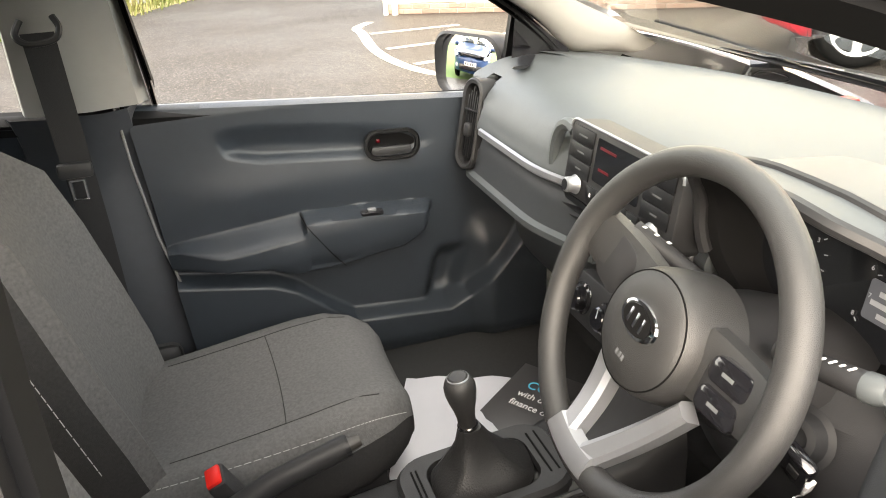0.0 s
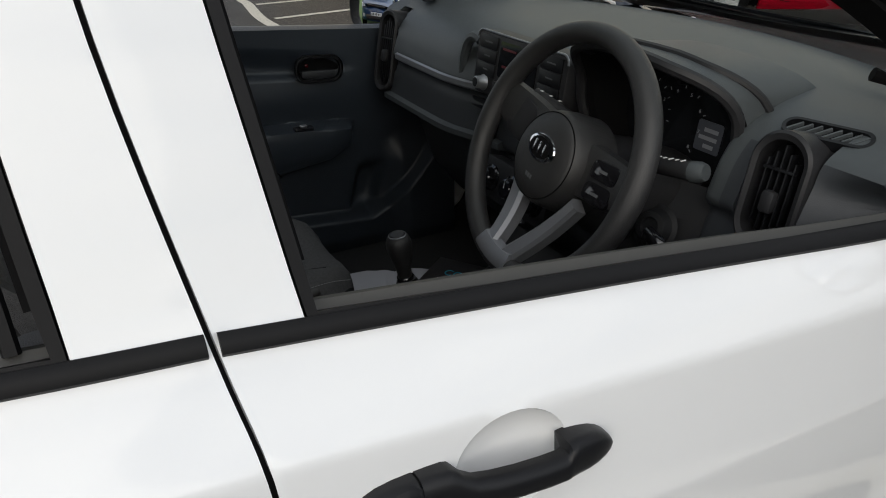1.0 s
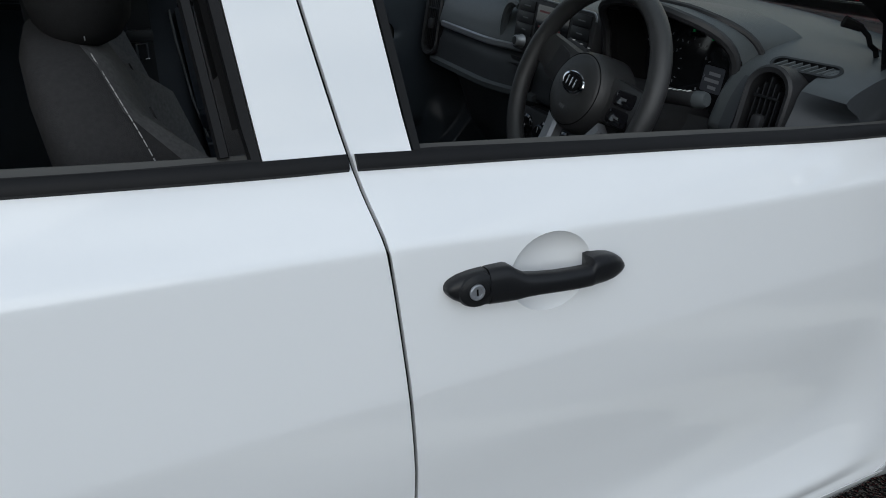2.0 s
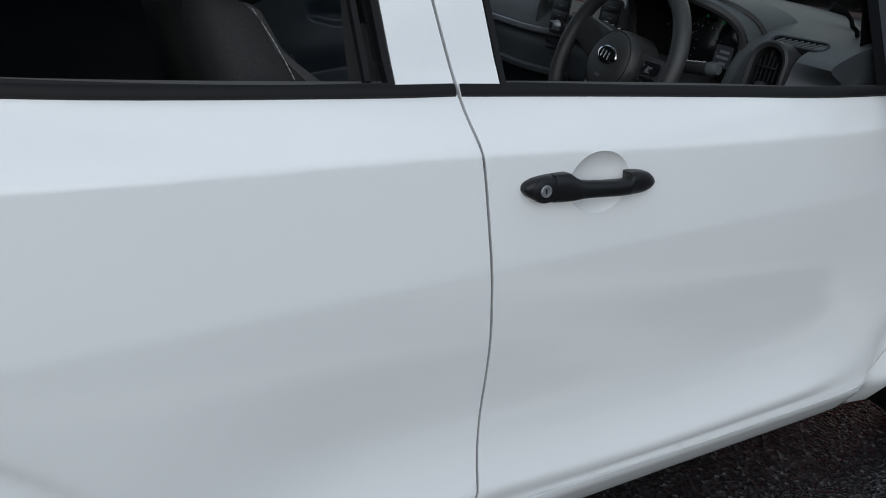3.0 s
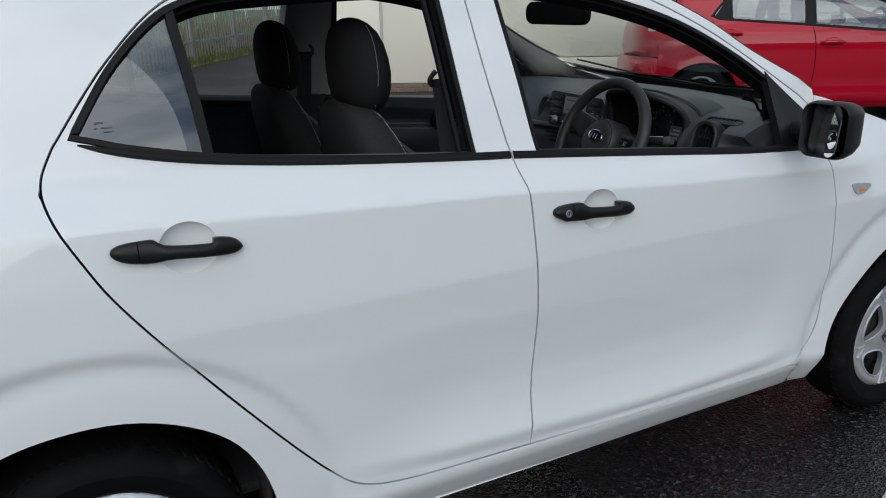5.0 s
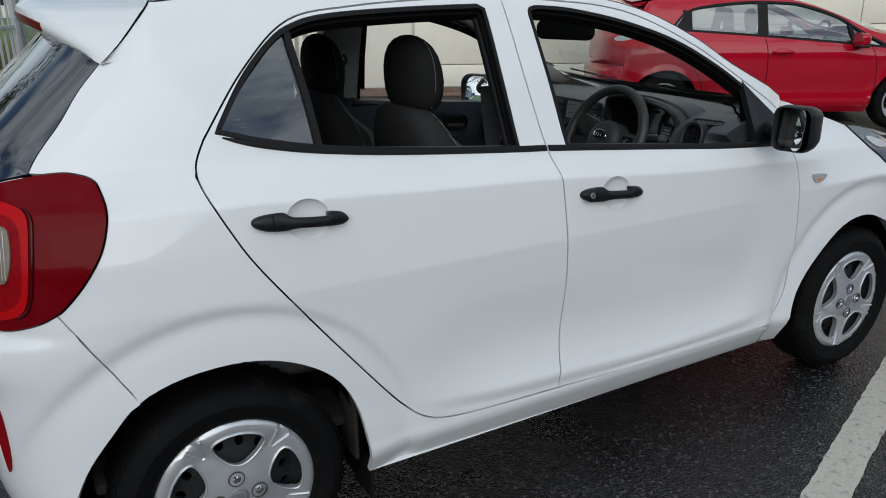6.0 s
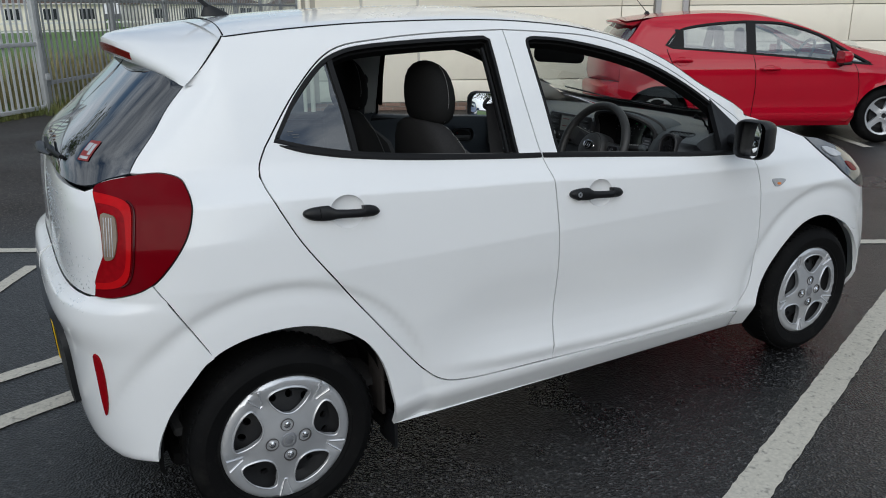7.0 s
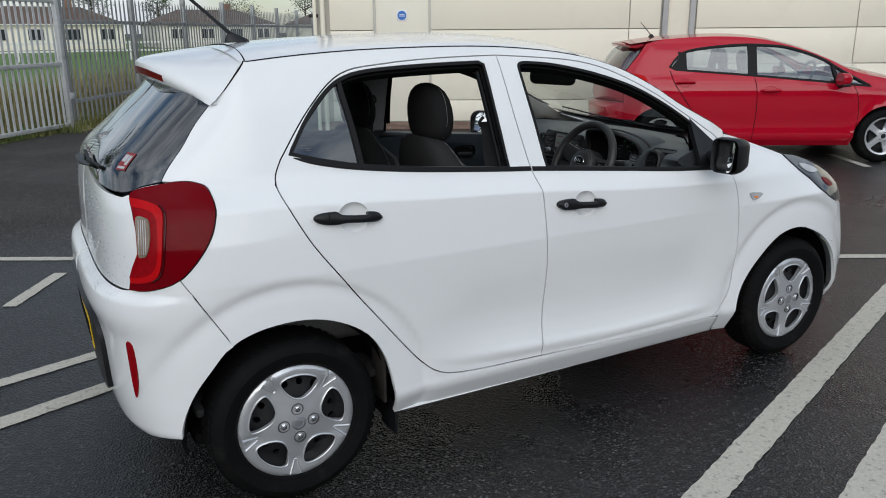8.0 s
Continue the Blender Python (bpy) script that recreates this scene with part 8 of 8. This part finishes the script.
    # black window frame, pillars and panes
    put("window_frame", patch(shifted(f, -.004), dlo, [inset(dlo, .022)], step=.05, depth=.03, outward=out), "rubber", twin=True)
    put("quarter_panel", patch(shifted(f, -.003), [(.10, 1.088 + h), (.205, 1.225 + h), (.275, 1.258 + h), (.275, 1.062 + h)], step=.05, depth=.02, outward=out), "rubber", "black rear window corner", twin=True)
    for xa, xb, w in ((1.02, 1.03, .05), (.24, .20, .022), (1.98, 1.93, .02)):
        za = lerp(xa, (.15, 1.04, 2.2), (1.06 + h, .99 + h * .7, .88 + h * .5))
        zb = lerp(xa, (.1, .25, .45, 1.2, 1.45, 1.8, 2.0), (1.15, 1.27, 1.315, 1.345, 1.315, 1.2, 1.09)) + h
        put("pillar", patch(shifted(f, -.003), [(xa - w, za), (xa + w, za), (xb + w, zb), (xb - w, zb)], step=.05, depth=.03, outward=out), "rubber", twin=True)
    put("side_window", patch(shifted(f, .008), inset(dlo, .015), step=.06, depth=0, outward=out), "glass_parked", "side windows", twin=True)
    # bumpers, tailgate, rear pane, lamps
    put("rear_bumper", both(patch(f, [(-.46, .24), (-.47, .70)] + [(mid_r, .68), (mid_r, .26)], step=.06, depth=.01, outward=Vector((-1, -.5, 0)))), paint)
    put("tailgate", both(patch(f, [(-.475, .71), (-.49, 1.0 + h), (-.55, 1.04 + h), (mid_r, 1.06 + h), (mid_r, .69)], step=.06, depth=.01, outward=Vector((-1, -.3, 0)))), paint)
    put("rear_window", both(patch(f, [(-.50, 1.05 + h), (-.43, 1.22 + h), (-.37, 1.34 + h), (mid_r, 1.34 + h), (mid_r, 1.07 + h), (-.6, 1.05 + h)], step=.06, depth=0, outward=Vector((-1, -.3, .3)))), "glass_parked", "rear window")
    rl = smooth([(-.215, .90), (-.22, .985), (-.36, 1.02), (-.50, 1.03), (-.66, .99), (-.68, .90), (-.50, .88), (-.35, .875)], 3, True)
    put("tail_lamp", patch(shifted(f, -.008), rl, step=.03, depth=.02, outward=Vector((-.6, -1, 0))), "red_lens_bright", "red tail lamp with a clear top", twin=True)
    put("lamp_clear", patch(shifted(f, -.010), smooth([(-.40, .99), (-.50, 1.015), (-.62, .985), (-.60, .955), (-.45, .96)], 3, True), step=.03, depth=.004, outward=Vector((-.6, -1, 0))), "clear_lens", twin=True)

    def cr(x, s):
        z = lerp(x, [q[0] for q in roof_e], [q[1] for q in roof_e])
        return Vector((x, s * wid(x, z), z + lerp(x, (-.3, .6, 1.3, 2.4), (.02, .03, .05, .11)) * (1 - abs(s) ** 2.4)))
    put("roof", loft([[cr(-.36 + 1.62 * i / 14, -1 + 2 * j / 14) for j in range(15)] for i in range(15)]), paint)
    sp = [[Vector((-.30 + .12 * abs(s), s * .56, 1.385 + h - .03 * s * s)), Vector((-.44 + .10 * s * s, s * .55, 1.362 + h - .03 * s * s)), Vector((-.43 + .10 * s * s, s * .55, 1.338 + h - .03 * s * s)), Vector((-.30 + .1 * abs(s), s * .55, 1.335 + h - .03 * s * s))] for s in (-1, -.6, -.2, .2, .6, 1)]
    put("roof_spoiler", loft(sp, True, True), paint)
    w_s = put("windscreen", loft([[cr(1.26 + (2.42 - .15 * (s * s) - 1.26) * i / 8, s * .90) for s in (-1 + 2 * j / 10 for j in range(11))] for i in range(9)]), "glass_clear", "clear windscreen")
    w_s.visible_shadow = False
    put("a_pillar", loft([[cr(1.22 + 1.14 * i / 10, -1 + .11 * j / 2) + Vector((0, 0, .001)) for j in range(3)] for i in range(11)]), paint, twin=True)
    hood_r = []
    for i in range(12):
        x = 2.30 + .98 * i / 11
        z = lerp(x, (2.30, 2.55, 2.85, 3.1, 3.28), (1.01 + h * .5, .958 + h * .4, .885 + h * .3, .82 + h * .2, .75 + h * .1))
        hw = wid(min(x, 2.9), z) - max(0, x - 2.9) * .5
        hood_r.append([Vector((x + .12 * (1 - s * s), s * hw, z + .05 * (1 - abs(s) ** 2.5))) for s in (-1 + 2 * j / 12 for j in range(13))])
    put("bonnet", loft(hood_r), paint)
    put("front_bumper", both(patch(f, [(2.955, .23), (2.965, .64), (2.98, .66), (mid_f, .70), (mid_f, .22)], step=.06, depth=.01, outward=Vector((1, -.5, 0)))), paint)
    put("headlamp", patch(shifted(f, -.006), smooth([(2.86, .83), (3.02, .82), (3.30, .76), (3.40, .72), (3.30, .68), (3.05, .68), (2.96, .72)], 3, True), step=.04, depth=.02, outward=Vector((1, -.5, 0))), "clear_lens", "clear headlamp", twin=True)
    put("grille", box((3.41, 0, .71 + h * .4), (.05, .86, .07), .015), "gloss_black", "black grille")
    put("lower_grille", box((3.425, 0, .40), (.05, 1.0, .16), .03), "gloss_black")
    pl = put("front_plate", box((3.455, 0, .50), (.008, .52, .11), .002), "print_white", "white number plate")
    for k in range(6):
        put("plate_bar", box((3.4602, .20 - .075 * k, .50), (.002, .04, .07), 0), "gap_black", par=pl)
    for s in (-1, 1):
        put("fog_lamp", lathe([(0, .01), (.05, .01), (.06, 0)], 16, plane_basis((3.36, s * .62, .42), (0, -1, 0), (0, 0, 1)) @ Matrix.Rotation(math.pi, 4, "Y")), "clear_lens")
        # mirrors
        put("door_mirror", loft([[Vector((1.99 + dx, s * (.93 + a * k), .965 + h * .6 + b * k)) for a, b in rounded(0, 0, .20, .13, .045, 4)] for dx, k in ((-.05, .95), (-.03, 1.02), (.02, .95), (.06, .6), (.07, .25))], True, True), paint, "painted door mirror")
        put("mirror_base", box((1.99, s * .93, .900 + h * .6), (.10, .17, .035), .014), "black_trim", "black underside of the mirror")
        put("mirror_foot", tube([(2.0, s * .79, .89 + h * .5), (1.99, s * .86, .885 + h * .5), (1.99, s * .90, .91 + h * .5)], [.03, .03, .028], 8), "black_trim")
        for hx, hz in ((.245, .922), (1.215, .835)):
            hr = [shifted(f, -o)(hx + d, hz) for d, o in ((-.11, .004), (-.08, .03), (0, .036), (.08, .03), (.11, .004))]
            if s > 0:
                hr = [Vector((q.x, -q.y, q.z)) for q in hr]
            put("door_handle", tube(hr, [.012, .018, .017, .018, .012], 8), paint, "body-coloured door handle")
            dish = [shifted(f, -.006)(hx + .07 * math.cos(q), hz + .045 * math.sin(q)) for q in (2 * math.pi * i / 20 for i in range(20))]
            if s > 0:
                dish = [Vector((q.x, -q.y, q.z)) for q in dish]
            put("handle_dish", tube(dish + [dish[0]], .003, 4, False), paint)
    ae = put("aerial", lathe([(0, .035), (.018, .03), (.035, .005), (.04, 0)], 12, Matrix.Translation((.02, 0, 1.425 + h))), "black_trim")
    put("mast", tube([(.02, 0, 1.445 + h), (-.12, 0, 1.60 + h)], [.006, .003], 6), "black_trim", par=ae)
    # plain cabin
    put("cabin_floor", box((1.1, 0, .42), (2.7, 1.45, .06), .01), "carpet")
    put("dashboard", loft([[Vector((x, y, z)) for x, z in ((2.3, .93 + h * .5), (2.0, .95 + h * .5), (1.85, .90 + h * .5), (1.86, .70), (2.0, .55))] for y in (-.72, -.3, .3, .72)]), "dash")
    for cx, sx in ((-.36, 1.12), (.36, 1.12), (-.36, .30), (.36, .30)):
        rows_ = [[Vector((sx + dx + d * math.sin(q), cx + w * math.copysign(abs(math.cos(q)) ** .6, math.cos(q)), z)) for q in (2 * math.pi * i / 16 for i in range(16))] for dx, z, w, d in ((.10, .50, .24, .10), (.03, .75, .25, .08), (-.06, .98, .21, .06), (-.08, 1.04, .10, .045), (-.08, 1.06, .10, .045), (-.09, 1.12, .13, .05), (-.10, 1.22, .12, .045), (-.10, 1.27, .05, .02))]
        put("seat", loft(rows_, True, True), "fabric")
    stw = Matrix.Translation((1.78, -.37, .97 + h * .5)) @ Matrix.Rotation(radians(-65), 4, "Y")
    put("steering_wheel", tube([stw @ Vector((.18 * math.cos(q), .18 * math.sin(q), 0)) for q in (2 * math.pi * i / 24 for i in range(25))], .016, 8, False), "wheel_rim")
    # wheels
    for wx in (0.0, 2.57):
        for s in (-1, 1):
            hm_ = Matrix.Translation((wx, s * .835, .31)) @ Matrix.Rotation(radians(90 if s < 0 else -90), 4, "X") @ Matrix.Rotation(radians(17 + 20 * (wx > 1)), 4, "Z")
            tyre_p = [(.212, -.012), (.225, .004), (.262, .006), (.288, -.006), (.303, -.026), (.309, -.05), (.310, -.14), (.303, -.18), (.27, -.20), (.2, -.19)]
            w_ = part("wheel", lathe(tyre_p, 56), "tyre", t, "black tyre on a silver alloy wheel")
            w_.matrix_basis = hm_
            holes = []
            for k in range(5):
                a = 72 * k
                pts = [(r * math.cos(radians(a + d)), r * math.sin(radians(a + d))) for r, d in ((.072, 0), (.085, 13), (.14, 23), (.178, 25.5), (.194, 20), (.198, 0), (.194, -20), (.178, -25.5), (.14, -23), (.085, -13))]
                holes.append([(v.x, v.y) for v in smooth(pts, 3, True)])
            part("alloy_rim", patch(lambda u, v: Vector((u, v, lerp(math.hypot(u, v), (0, .05, .10, .19, .215), (-.012, -.012, -.022, -.012, -.006)))), circle(0, 0, .216, 60), holes, step=.02, depth=.03, outward=Vector((0, 0, 1))), wheels, w_)
            part("brake_disc", lathe([(0, -.06), (.145, -.06), (.145, -.08), (.21, -.09), (.21, -.14)], 32), "steel_dark", w_)
            for k in range(5):
                q = radians(36 + 72 * k)
                part("wheel_nut", lathe([(0, .002), (.008, 0), (.010, -.012)], 6, Matrix.Translation((.048 * math.cos(q), .048 * math.sin(q), -.006))), "chrome", w_)
            part("centre_cap", lathe([(0, -.004), (.024, -.006), (.028, -.012)], 20), "gloss_black", w_)
            lin_ = lathe([(.36, .0), (.36, -.25), (.05, -.27)], 28, Matrix.Translation((wx, s * .80, .31)) @ Matrix.Rotation(radians(90 if s < 0 else -90), 4, "X"))
            bmesh.ops.delete(lin_, geom=[v for v in lin_.verts if v.co.z < .2], context="VERTS")
            part("arch_liner", lin_, "gap_black", t)
    put("underbody", box((1.28, 0, .25), (3.4, 1.4, .06), .02), "gap_black")
    return t


red_m = Matrix.Translation((6.271, 4.322, 0)) @ Matrix.Rotation(radians(-30.5), 4, "Z")
parked_car("red five-door hatchback with alloy wheels parked by the wall", "red_paint", red_m)
blue_m = Matrix.Translation((-8.3, 3.1, 0)) @ Matrix.Rotation(radians(-8), 4, "Z")
parked_car("dark blue tall hatchback parked behind the white car", "blue_paint", blue_m, high=.10, name="parked_crossover")
